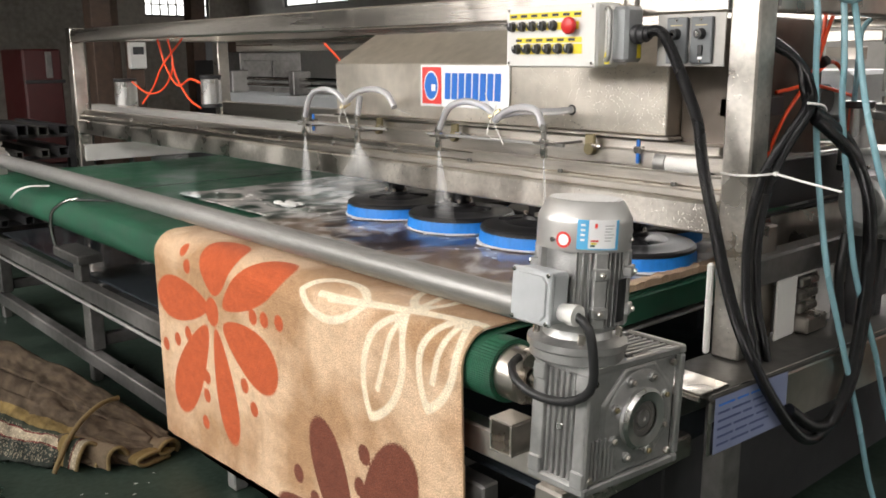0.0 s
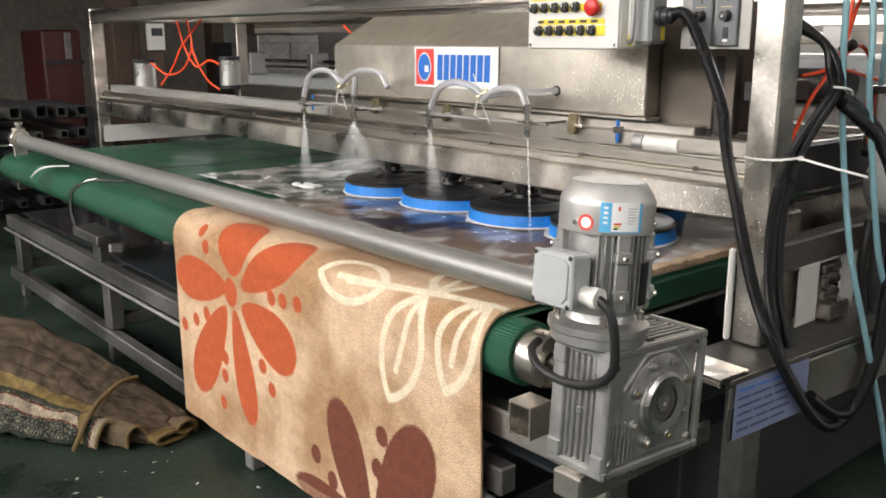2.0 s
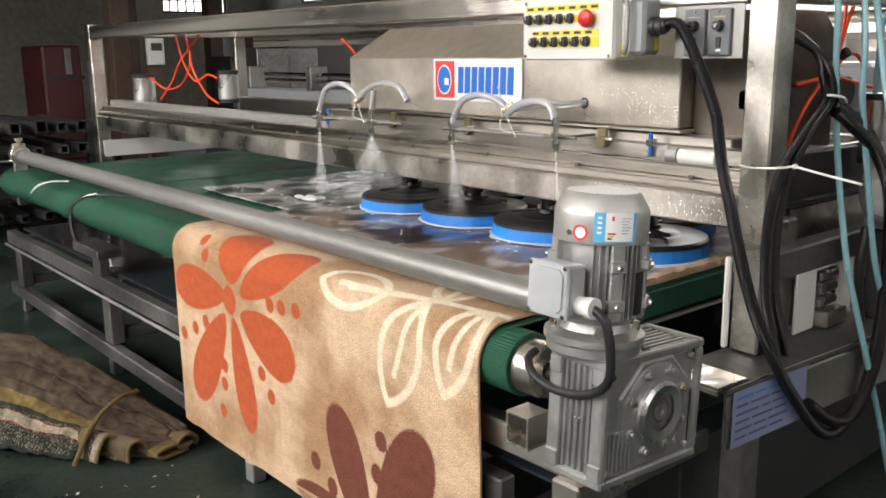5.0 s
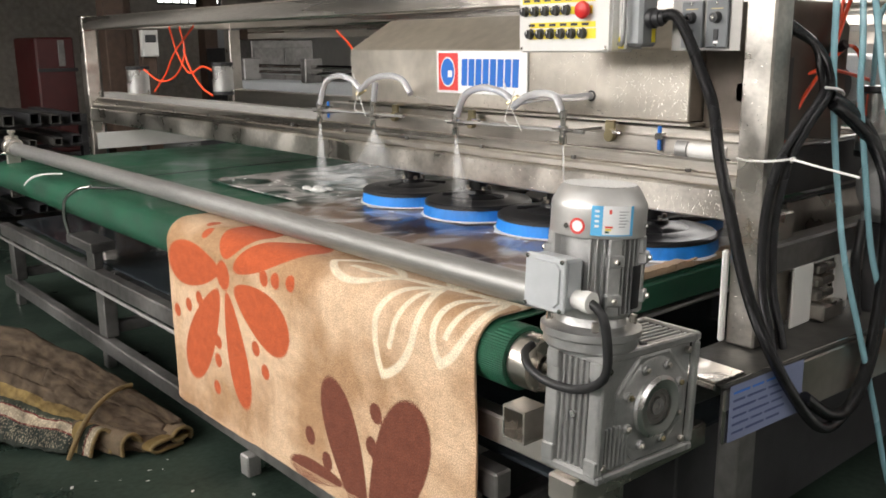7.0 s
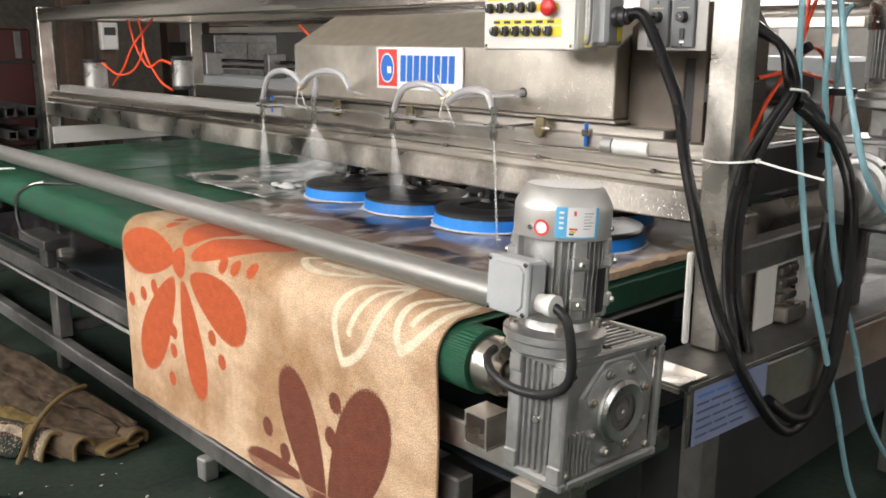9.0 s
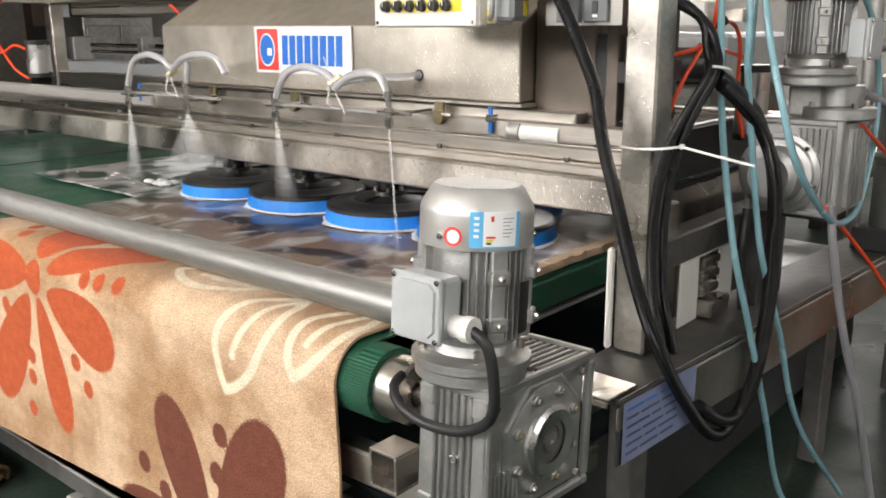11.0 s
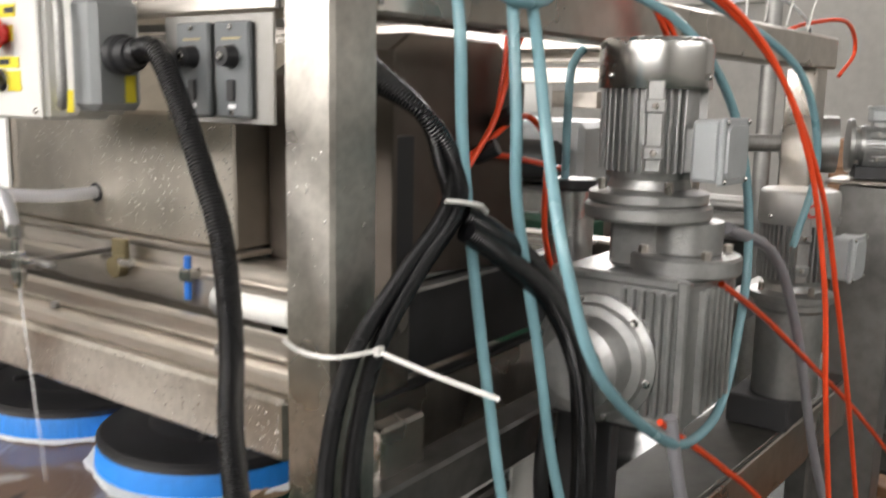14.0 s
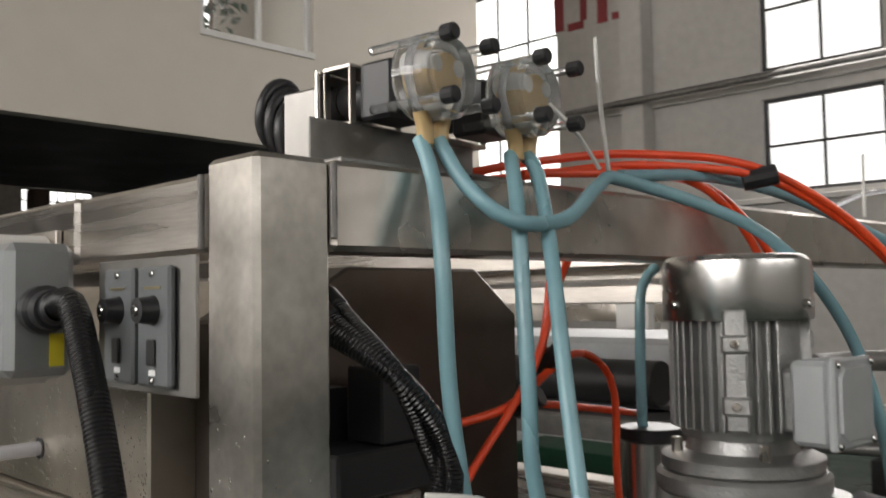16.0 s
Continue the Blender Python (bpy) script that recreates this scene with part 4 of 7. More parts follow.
def spray_bm(x, y, z0, z1, r0, r1, dx=0.0, dy=0.0, flat=1.0):
    """A hollow cone of drops; the second texture coordinate fades it downwards."""
    b = bmesh.new()
    uv = b.loops.layers.uv.verify()
    n, m = 18, 8
    rings = []
    for i in range(m + 1):
        t = i / m
        r = r0 + (r1 - r0) * t
        rings.append([b.verts.new((x + dx * t + r * 0.45 * flat * math.cos(2 * math.pi * k / n), y + dy * t + r * math.sin(2 * math.pi * k / n), z0 + (z1 - z0) * t)) for k in range(n)])
    for i in range(m):
        for k in range(n):
            f = b.faces.new((rings[i][k], rings[i][(k + 1) % n], rings[i + 1][(k + 1) % n], rings[i + 1][k]))
            for lp, q in zip(f.loops, (i, i, i + 1, i + 1)):
                lp[uv].uv = (k / n, max(0.0, 1.0 - (q / m)) ** 0.8)
    return b


def build_carriage():
    c = CARRIAGE
    hood = part("hood", prism_bm([(2.33, 1.378), (2.33, 1.597), (2.56, 1.725), (2.80, 1.725), (2.98, 1.60), (2.98, 1.378)], 1.605, 3.375), HOOD, c, "folded sheet steel hood")
    # end panel and strip take the darkened steel in place of real shading
    part("hood_end", prism_bm([(2.40, 1.345), (2.40, 1.66), (2.53, 1.735), (2.80, 1.735), (2.90, 1.66), (2.90, 1.30)], 1.405, 1.603), HOOD_SHADED, c, "recessed end panel of the hood, coloured dark for its shade")
    # solid black box stands in for the darkness of an open gap
    part("hood_slot", span_bm(2.406, 2.50, 1.372, 1.404, 1.33, 1.57, 0.001), BLACK, c, "black box drawn for the shaded gap beside the hood end")
    part("end_strip", span_bm(2.40, 2.412, 1.335, 1.371, 1.31, 1.70, 0.002), HOOD_SHADED, c)
    part("hood_lip", span_bm(2.318, 2.60, 1.59, 3.385, 1.366, 1.376, 0.002), STEEL_H, c)
    part("carriage_bar", span_bm(2.335, 2.40, 1.42, 3.6, 1.29, 1.36, 0.004), STEEL_H, c)
    part("tube_end", cyl_bm(0.026, 0.16, 20, Matrix.Translation((2.315, 1.53, 1.30)) @ ALONG_Y), WHITE, c, "pale plastic tube")
    part("tube_union", lathe_bm([(0.026, -0.02), (0.031, -0.02), (0.031, 0.02), (0.026, 0.02)], 20, Matrix.Translation((2.315, 1.60, 1.30)) @ ALONG_Y), GALV, c)
    # sign with plain shapes for its mark and lettering
    sign = part("sign_board", span_bm(2.320, 2.328, 2.274, 2.768, 1.432, 1.592, 0.001), SIGNWHITE, c, "white sign board with a red and blue mark")
    part("red_square", span_bm(2.3175, 2.3195, 2.642, 2.755, 1.442, 1.584, 0), SIGNRED, sign)
    m = Matrix.Translation((2.3165, 2.699, 1.512)) @ ALONG_X @ Matrix.Diagonal((1.25, 0.92, 1, 1))
    part("white_ring", cyl_bm(0.046, 0.001, 36, m, None, 0), SIGNWHITE, sign)
    part("blue_disc", cyl_bm(0.041, 0.001, 36, Matrix.Translation((-0.001, 0, 0)) @ m, None, 0), SIGNBLUE, sign)
    part("white_mark", span_bm(2.3148, 2.3152, 2.672, 2.697, 1.492, 1.518, 0), SIGNWHITE, sign)
    for k in range(8):
        y = 2.618 - 0.0392 * k
        b = bmesh.new()
        q = [b.verts.new((2.3185, yy, zz)) for yy, zz in ((y + 0.004, 1.462), (y - 0.028, 1.462), (y - 0.0315, 1.562), (y + 0.0005, 1.562))]
        f = b.faces.new(q)
        part("blue_bar", b, SIGNBLUE, sign, smooth=0)
    b = bmesh.new()
    rnd = random.Random(31)
    for k in range(700):
        y = 1.61 + 0.9 * rnd.random() ** 1.8
        bmesh.ops.create_icosphere(b, subdivisions=1, radius=rnd.uniform(0.0006, 0.0019), matrix=Matrix.Translation((2.33, y, 1.385 + 0.20 * rnd.random() ** 1.2)) @ Matrix.Diagonal((0.5, 1, 1.6, 1)))
    tagged(part("condensation", b, CHROME, c, "small water drops on the hood"), kind="stuff")
    # spray nozzles with hoses
    for x, y, z, top in ((2.15, 3.366, 1.286, 1.375), (2.15, 2.971, 1.287, 1.402), (2.15, 2.466, 1.289, 1.372), (2.15, 1.947, 1.299, 1.408)):
        tip = part("nozzle", lathe_bm([(0.004, z - 0.002), (0.010, z), (0.013, z + 0.012), (0.013, z + 0.03), (0.009, z + 0.033), (0.009, top - 0.025), (0.013, top - 0.022), (0.013, top)], 14, Matrix.Translation((x, y, 0))), CHROME, c, "nickel-plated spray nozzle")
        part("clamp_bar", span_bm(x - 0.006, 2.335, y - 0.007, y + 0.007, z + 0.038, z + 0.046, 0.001), DULL, tip)
        part("wing_screw", span_bm(x - 0.005, x + 0.005, y - 0.045, y + 0.045, z + 0.045, z + 0.052, 0.001), CHROME, tip)
        part("lock_nut", cyl_bm(0.016, 0.012, 6, pose(x, y, z + 0.055)), CHROME, tip)
    arcs = ([(2.15, 3.362, 1.37), (2.155, 3.318, 1.46), (2.16, 3.228, 1.491), (2.165, 3.136, 1.475), (2.17, 3.075, 1.435)],
            [(2.15, 2.965, 1.395), (2.15, 2.955, 1.44), (2.15, 2.95, 1.47)],
            [(2.17, 3.085, 1.432), (2.165, 2.994, 1.481), (2.16, 2.878, 1.499), (2.155, 2.78, 1.484), (2.15, 2.725, 1.434)],
            [(2.15, 2.462, 1.365), (2.155, 2.416, 1.441), (2.16, 2.332, 1.468), (2.165, 2.245, 1.455), (2.17, 2.192, 1.425)],
            [(2.15, 1.954, 1.40), (2.155, 1.985, 1.448), (2.16, 2.056, 1.458), (2.165, 2.135, 1.44), (2.17, 2.192, 1.408)],
            [(2.17, 2.19, 1.42), (2.20, 2.10, 1.44), (2.26, 2.02, 1.44), (2.345, 1.985, 1.445)])
    for pts in arcs:
        part("water_hose", tube_bm(pts, 0.0125, 12, 0.015), CLEAR, c, "clear plastic water hose")
    for y in (3.08, 2.192):
        part("tee_fitting", cyl_bm(0.011, 0.05, 10, Matrix.Translation((2.17, y, 1.428)) @ pose(0, 0, 0, 60, 0, 20)), BRASS, c)
        part("zip_tie", tube_bm([(2.17, y + 0.05, 1.50), (2.165, y, 1.40), (2.15, y - 0.06, 1.33)], 0.0022, 6), WHITE, c)
        part("zip_tie", tube_bm([(2.165, y - 0.01, 1.46), (2.15, y + 0.02, 1.36), (2.16, y - 0.03, 1.345)], 0.0022, 6), WHITE, c)
    for y0, y1 in ((2.80, 3.45), (1.88, 2.55)):
        part("mounting_bar", span_bm(2.165, 2.18, y0, y1, 1.337, 1.347, 0.002), GALV, c)
    part("hole_rim", lathe_bm([(0.012, -0.002), (0.018, -0.002), (0.018, 0.002), (0.012, 0.002)], 20, Matrix.Translation((2.329, 1.985, 1.445)) @ ALONG_X), BLACK, c)
    # latches and small valves on the front bar
    for y in (2.545, 1.88, 3.02):
        l = part("latch", span_bm(2.296, 2.31, y - 0.019, y + 0.019, 1.325, 1.372, 0.003), BRASS, c, "zinc-plated toggle latch")
        part("latch_roller", cyl_bm(0.02, 0.022, 16, Matrix.Translation((2.288, y - 0.012, 1.325)) @ ALONG_X), BRASS, l)
        part("latch_pin", cyl_bm(0.008, 0.05, 10, Matrix.Translation((2.285, y - 0.035, 1.335)) @ ALONG_Y), CHROME, l)
    for y in (3.51, 1.678):
        v = part("ball_valve", cyl_bm(0.0065, 0.075, 14, pose(2.29, y, 1.33)), SIGNBLUE, c, "small blue-handled valve")
        part("valve_body", box_bm(0.03, 0.028, 0.022, 0.004, (2.295, y, 1.335)), CHROME, v)
    # round brushes
    for k, (x, y) in enumerate(((2.455, 1.815), (2.455, 2.245), (2.455, 2.675), (2.455, 3.105), (2.82, 2.03), (2.82, 2.46), (2.82, 2.89))):
        br = part("brush", lathe_bm([(0.03, 0.10), (0.055, 0.098), (0.06, 0.085), (0.11, 0.08), (0.125, 0.072), (0.155, 0.072), (0.17, 0.066), (0.212, 0.062), (0.22, 0.055), (0.22, 0.045), (0, 0.045)], 48), BLACK, c, "black brush plate", pose(x, y, 0.94))
        part("bristles", lathe_bm([(0, 0.044), (0.217, 0.044), (0.222, 0.03), (0.225, 0.0), (0.21, -0.004), (0, -0.004)], 56), BLUE, br, "ring of stiff blue bristles")
        part("hub", cyl_bm(0.036, 0.05, 20, pose(0, 0, 0.125)), BLACK, br)
        part("drive_shaft", cyl_bm(0.018, 0.28, 14, pose(0, 0, 0.29)), DARKSTEEL, br)
        for a in range(5):
            part("bolt", cyl_bm(0.009, 0.016, 6, pose(0.046 * math.cos(a * 1.257), 0.046 * math.sin(a * 1.257), 0.105)), STEEL, br)
        for a in range(3):
            part("stiffening_rib", box_bm(0.09, 0.008, 0.012, 0.003, (0.105, 0, 0.083)), BLACK, br, "", None)
            c_last = br.children[-1]
            c_last.matrix_basis = pose(0, 0, 0, 0, 0, 120 * a + 20 * k)
        if k < 4:
            b = bmesh.new()
            n = 120
            ring = []
            for i in range(n):
                a = 2 * math.pi * i / n
                q = 0.004 + 0.030 * max(0.0, noise.noise((2.5 * math.cos(a) + 3 * k, 2.5 * math.sin(a), 4.0))) + 0.006 * noise.noise((9 * math.cos(a), 9 * math.sin(a) + k, 1.0)) + 0.005 * noise.noise((30 * math.cos(a), 30 * math.sin(a) + k, 1.0))
                ring.append([b.verts.new((rr * math.cos(a), rr * math.sin(a), z)) for rr, z in ((0.20, 0.006), (0.226 + 0.4 * abs(q), 0.007), (0.228 + abs(q), 0.0025))])
            for i in range(n):
                for j in range(2):
                    b.faces.new((ring[i][j], ring[i][j + 1], ring[(i + 1) % n][j + 1], ring[(i + 1) % n][j]))
            part("foam_rim", b, FOAM, c, "rim of white soap foam round the brush", pose(x, y, 0.938))
        BRUSHES.append((br, x, y, 1 if k % 2 else -1))
    # falling water
    for nm, args, mt in (("spray", (2.15, 3.366, 1.284, 0.96, 0.006, 0.06, 0.02, 0.03), SPRAY), ("spray", (2.15, 2.971, 1.284, 1.06, 0.006, 0.19, 0.03, 0.0), SPRAY),
                         ("spray", (2.15, 2.466, 1.286, 0.99, 0.006, 0.06, 0.06, 0.03), SPRAY), ("spray", (2.155, 2.725, 1.43, 1.40, 0.004, 0.02, 0.02, -0.10), SPRAY)):
        part(nm, spray_bm(*args), mt, c, "fan of fine water spray")
        x, y, z0, z1, r0, r1, dx, dy = args
        part(nm, spray_bm(x, y, z0, z1 + 0.02, r0 * 0.5, r1 * 0.6, dx, dy), mt, c, "fan of fine water spray")
    part("water_stream", spray_bm(2.15, 1.947, 1.297, 0.90, 0.003, 0.007, 0.03, 0.0), STREAM, c, "thin falling stream of water")


build_carriage()

# ---- geared motors ----


def arc_patch(r, a0, a1, z0, z1, n=16, bm=None):
    b = bm or bmesh.new()
    cols = [[b.verts.new((r * math.cos(radians(a0 + (a1 - a0) * i / n)), r * math.sin(radians(a0 + (a1 - a0) * i / n)), z)) for z in (z0, z1)] for i in range(n + 1)]
    for p, q in zip(cols, cols[1:]):
        b.faces.new((p[0], q[0], q[1], p[1]))
    return b


def disc_patch(r, ac, zc, rad, inner=0.0, n=28):
    """A round sticker lying on a cylinder of radius r."""
    b = bmesh.new()
    pt = lambda t, q: (r * math.cos(radians(ac) + q * math.cos(t) / r), r * math.sin(radians(ac) + q * math.cos(t) / r), zc + q * math.sin(t))
    o = [b.verts.new(pt(2 * math.pi * i / n, rad)) for i in range(n)]
    if inner:
        k = [b.verts.new(pt(2 * math.pi * i / n, inner)) for i in range(n)]
        for i in range(n):
            b.faces.new((o[i], o[(i + 1) % n], k[(i + 1) % n], k[i]))
    else:
        b.faces.new(o)
    return b


def motor_parts(root, m, s=1.0, box_angle=180, stickers=True, cover=COVER, grille=True, box_z=0.125):
    """A vertical finned motor; m is the middle of its lower flange, z along its shaft."""
    S = m @ Matrix.Diagonal((s, s, s, 1))
    part("flange", lathe_bm([(0, 0), (0.104, 0), (0.107, 0.003), (0.107, 0.018), (0.10, 0.021), (0.075, 0.026), (0.068, 0.05), (0, 0.05)], 44, S), CAST, root)
    for k in range(4):
        a = radians(45 + 90 * k)
        part("flange_bolt", cyl_bm(0.008 * s, 0.026 * s, 6, S @ pose(0.088 * math.cos(a), 0.088 * math.sin(a), 0.03)), STEEL, root)
    b = lathe_bm([(0, 0.045), (0.078, 0.045), (0.079, 0.05), (0.079, 0.24), (0, 0.24)], 44, S)
    part("motor_housing", b, CAST, root, "aluminium motor housing", smooth=30)
    fin = mesh_of("cooling_fin", box_bm(0.016 * s, 0.0042 * s, 0.18 * s, 0.001, (0.085 * s, 0, 0)), CAST, 0)
    for k in range(40):
        a = 9 * k + 4.5
        if abs((a - box_angle + 180) % 360 - 180) > 26:
            part("cooling_fin", fin, None, root, "", m @ pose(0, 0, 0.147 * s, 0, 0, a))
    for a in (box_angle + 62, box_angle + 118, box_angle - 62):
        lug = part("mounting_lug", box_bm(0.03 * s, 0.03 * s, 0.16 * s, 0.003, (0, 0, 0)), CAST, root, "", S @ pose(0, 0, 0.137, 0, 0, a) @ Matrix.Translation((0.086, 0, 0)))
        for z in (-0.045, 0.035):
            part("lug_block", box_bm(0.022 * s, 0.036 * s, 0.024 * s, 0.003, (0.012 * s, 0, z * s)), CAST, lug)
            part("lug_screw", cyl_bm(0.006 * s, 0.01 * s, 8, Matrix.Translation((0.025 * s, 0, z * s)) @ ALONG_X), STEEL, lug)
    c0 = 0.216 if grille else 0.20
    dome = [(0.099, 0.272), (0.0985, 0.279), (0.096, 0.285), (0.086, 0.303), (0.080, 0.3125), (0.0768, 0.3155), (0.075, 0.316)] if grille else [(0.099, 0.268), (0.097, 0.279), (0.092, 0.285), (0.086, 0.287), (0.076, 0.2875)]
    fan = part("fan_cover", lathe_bm([(0.0955, c0), (0.098, c0), (0.099, c0 + 0.003)] + dome + ([(0.0748, 0.3135), (0.094, 0.27), (0.0955, c0)] if grille else [(0.0, 0.2878)]), 56, S), cover, root, "silver domed fan cover")
    if grille:
        part("fan_recess", cyl_bm(0.0752 * s, 0.003 * s, 40, S @ pose(0, 0, 0.3140)), BLACK, fan)
        for k in range(-9, 10):
            w = math.sqrt(max(0.0745 ** 2 - (0.0082 * k) ** 2, 0)) * 2
            for turn in (0, 90):
                part("grille_bar", box_bm(w * s, 0.0019 * s, 0.0016 * s, 0, (0, 0, 0)), COVER, fan, "", S @ pose(0, 0, 0.3166 + (0.0008 if turn else 0), 0, 0, turn + 20) @ Matrix.Translation((0, 0.0082 * k, 0)), 0)
    for a in (box_angle + 1, box_angle + 112, box_angle - 112):
        part("cover_screw", cyl_bm(0.006 * s, 0.008 * s, 10, S @ pose(0, 0, c0 + 0.021, 0, 0, a) @ Matrix.Translation((0.101, 0, 0)) @ ALONG_X), CHROME, fan)
    if stickers:
        S = S @ Matrix.Translation((0, 0, 0.017))
        part("round_sticker", disc_patch(0.0998, 195, 0.222, 0.0165), SIGNWHITE, fan, "", S, 0)
        part("red_ring", disc_patch(0.1002, 195, 0.222, 0.0165, 0.0115), SIGNRED, fan, "", S, 0)
        part("paper_label", arc_patch(0.0998, 211, 262, 0.206, 0.266), SIGNWHITE, fan, "blue and white energy label", S)
        part("blue_band", arc_patch(0.1003, 211, 224, 0.206, 0.266), PALEBLUE, fan, "", S)
        part("blue_band", arc_patch(0.1003, 258, 262, 0.206, 0.266), PALEBLUE, fan, "", S)
        part("blue_band", arc_patch(0.1003, 224, 258, 0.206, 0.2085), PALEBLUE, fan, "", S)
        part("red_spot", arc_patch(0.1004, 231, 234, 0.250, 0.259), SIGNRED, fan, "", S)
        for k, (mt, w) in enumerate(((SIGNRED, 9), (YELLOW, 7), (BELT, 5))):
            part("scale_bar", arc_patch(0.1004, 227, 227 + w, 0.222 - 0.005 * k, 0.2258 - 0.005 * k), mt, fan, "", S)
        for k in range(6):
            part("text_bar", arc_patch(0.1004, 243, 255 - (k % 3) * 2, 0.254 - 0.006 * k, 0.2555 - 0.006 * k), GREYHOSE, fan, "", S)
        for k in range(4):
            part("text_bar", arc_patch(0.1005, 215, 220, 0.253 - 0.010 * k, 0.2575 - 0.010 * k), SIGNWHITE, fan, "", S)
    box = part("terminal_box", box_bm(0.05 * s, 0.102 * s, 0.105 * s, 0.006, (0.122 * s, 0, 0)), BOXGREY, root, "grey cast terminal box", m @ pose(0, 0, box_z * s, 0, 0, box_angle))
    part("neck", box_bm(0.03 * s, 0.07 * s, 0.08 * s, 0.004, (0.09 * s, 0, 0)), CAST, box)
    b = box_bm(0.010 * s, 0.108 * s, 0.112 * s, 0.003, (0.151 * s, 0, 0))
    part("lid", b, BOXGREY, box, "lid with cut corners")
    b = bmesh.new()
    h, q, cc = 0.044 * s, 0.046 * s, 0.012 * s
    loop = [(-h, -q + cc), (-h + cc, -q), (h - cc, -q), (h, -q + cc), (h, q - cc), (h - cc, q), (-h + cc, q), (-h, q - cc)]
    f = b.faces.new([b.verts.new((0.1562 * s, u, w)) for u, w in loop])
    r = bmesh.ops.extrude_face_region(b, geom=[f])
    for v in r["geom"]:
        if isinstance(v, bmesh.types.BMVert):
            v.co.x += 0.004 * s
            v.co.y *= 0.96
            v.co.z *= 0.96
    bmesh.ops.recalc_face_normals(b, faces=b.faces[:])
    part("lid_panel", b, BOXGREY, box)
    for u in (-1, 1):
        for w in (-1, 1):
            part("lid_screw", cyl_bm(0.005 * s, 0.006 * s, 10, Matrix.Translation((0.158 * s, u * 0.046 * s, w * 0.049 * s)) @ ALONG_X), CHROME, box)
    return box


def worm_gearbox(root, m, s=1.0, mirror=1):
    """Cast worm gearbox: output along y through the origin of m, input upwards at x=-0.13."""
    S = m @ Matrix.Diagonal((s, s, s, 1))
    part("gear_body", box_bm(0.318, 0.135, 0.272, 0.008, (-0.026, 0, 0)), CAST, root, "silver-painted ribbed gear casting", S)
    for sx in (-0.186, 0.136):
        for sz in (-0.139, 0.139):
            part("corner_rail", box_bm(0.022, 0.166, 0.022, 0.005, (sx, 0, sz)), CAST, root, "", S)
    for sy in (-0.0745, 0.0745):
        for sz in (-0.139, 0.139):
            part("edge_rail", box_bm(0.298, 0.016, 0.020, 0.004, (-0.025, sy, sz)), CAST, root, "", S)
        for sx in (-0.187, 0.137):
            part("edge_rail", box_bm(0.020, 0.016, 0.255, 0.004, (sx, sy, 0)), CAST, root, "", S)
    for sy in (-0.062, 0.062):
        part("corner_post", box_bm(0.014, 0.036, 0.262, 0.003, (-0.190, sy, 0)), CAST, root, "", S)
        for sz in (-0.112, 0.112):
            part("corner_pad", box_bm(0.010, 0.036, 0.040, 0.003, (-0.1965, sy, sz)), CAST, root, "", S)
    for k in range(5):
        part("front_rib", box_bm(0.010, 0.007, 0.25, 0.002, (-0.1885, -0.034 + 0.017 * k, 0)), CAST, root, "", S)
    for k in range(7):
        part("top_rib", box_bm(0.15, 0.008, 0.012, 0.002, (0.05, -0.054 + 0.018 * k, 0.139)), CAST, root, "", S)
    for k in range(6):
        part("face_rib", box_bm(0.006, 0.012, 0.10, 0.002, (-0.165 + 0.014 * k, -0.071, -0.075)), CAST, root, "", S @ pose(0, 0, 0, 0, 0, 0))
    Y = S @ pose(-0.012, -0.067, 0, 90, 0, 0)
    part("output_cover", lathe_bm([(0.05, 0.0), (0.118, 0.0), (0.118, 0.004), (0.108, 0.008), (0.085, 0.009), (0.072, 0.012), (0.068, 0.020), (0.05, 0.022)], 48, Y), CAST, root)
    part("cover_plate", lathe_bm([(0.08, -0.002), (0.136, -0.002), (0.136, 0.003), (0.128, 0.0055), (0.08, 0.0055)], 8, Y @ pose(0, 0, 0, 0, 0, 22.5)), CAST, root, "eight-sided cast cover plate", smooth=0)
    part("bright_ring", lathe_bm([(0.043, 0.020), (0.072, 0.020), (0.074, 0.024), (0.066, 0.031), (0.044, 0.027)], 44, Y), ALU, root, "bright machined bearing ring")
    part("oil_seal", lathe_bm([(0.0, 0.018), (0.030, 0.018), (0.032, 0.022), (0.043, 0.022), (0.044, 0.019)], 40, Y), GRIME, root, "dark oily shaft seal")
    part("shaft_end", lathe_bm([(0.0, 0.020), (0.006, 0.020), (0.008, 0.024), (0.020, 0.024), (0.021, 0.019)], 28, Y), DULL, root)
    for k in range(8):
        a = radians(22.5 + 45 * k)
        boss = part("cover_boss", cyl_bm(0.012, 0.012, 14, Y @ pose(0.098 * math.cos(a), 0.098 * math.sin(a), 0.010)), CAST, root)
        part("cover_bolt", cyl_bm(0.007, 0.008, 6, Y @ pose(0.098 * math.cos(a), 0.098 * math.sin(a), 0.019)), STEEL if k % 3 else BRASS, boss)
    for k, (x, z) in enumerate(((0.115, 0.112), (0.115, -0.112), (-0.165, 0.112), (-0.165, -0.112))):
        part("case_bolt", cyl_bm(0.009, 0.012, 6, Y @ pose(x, z, 0.012)), STEEL, root)
    part("plug_screw", cyl_bm(0.010, 0.01, 6, S @ pose(-0.19, 0.0, -0.005) @ ALONG_X), CHROME, root)


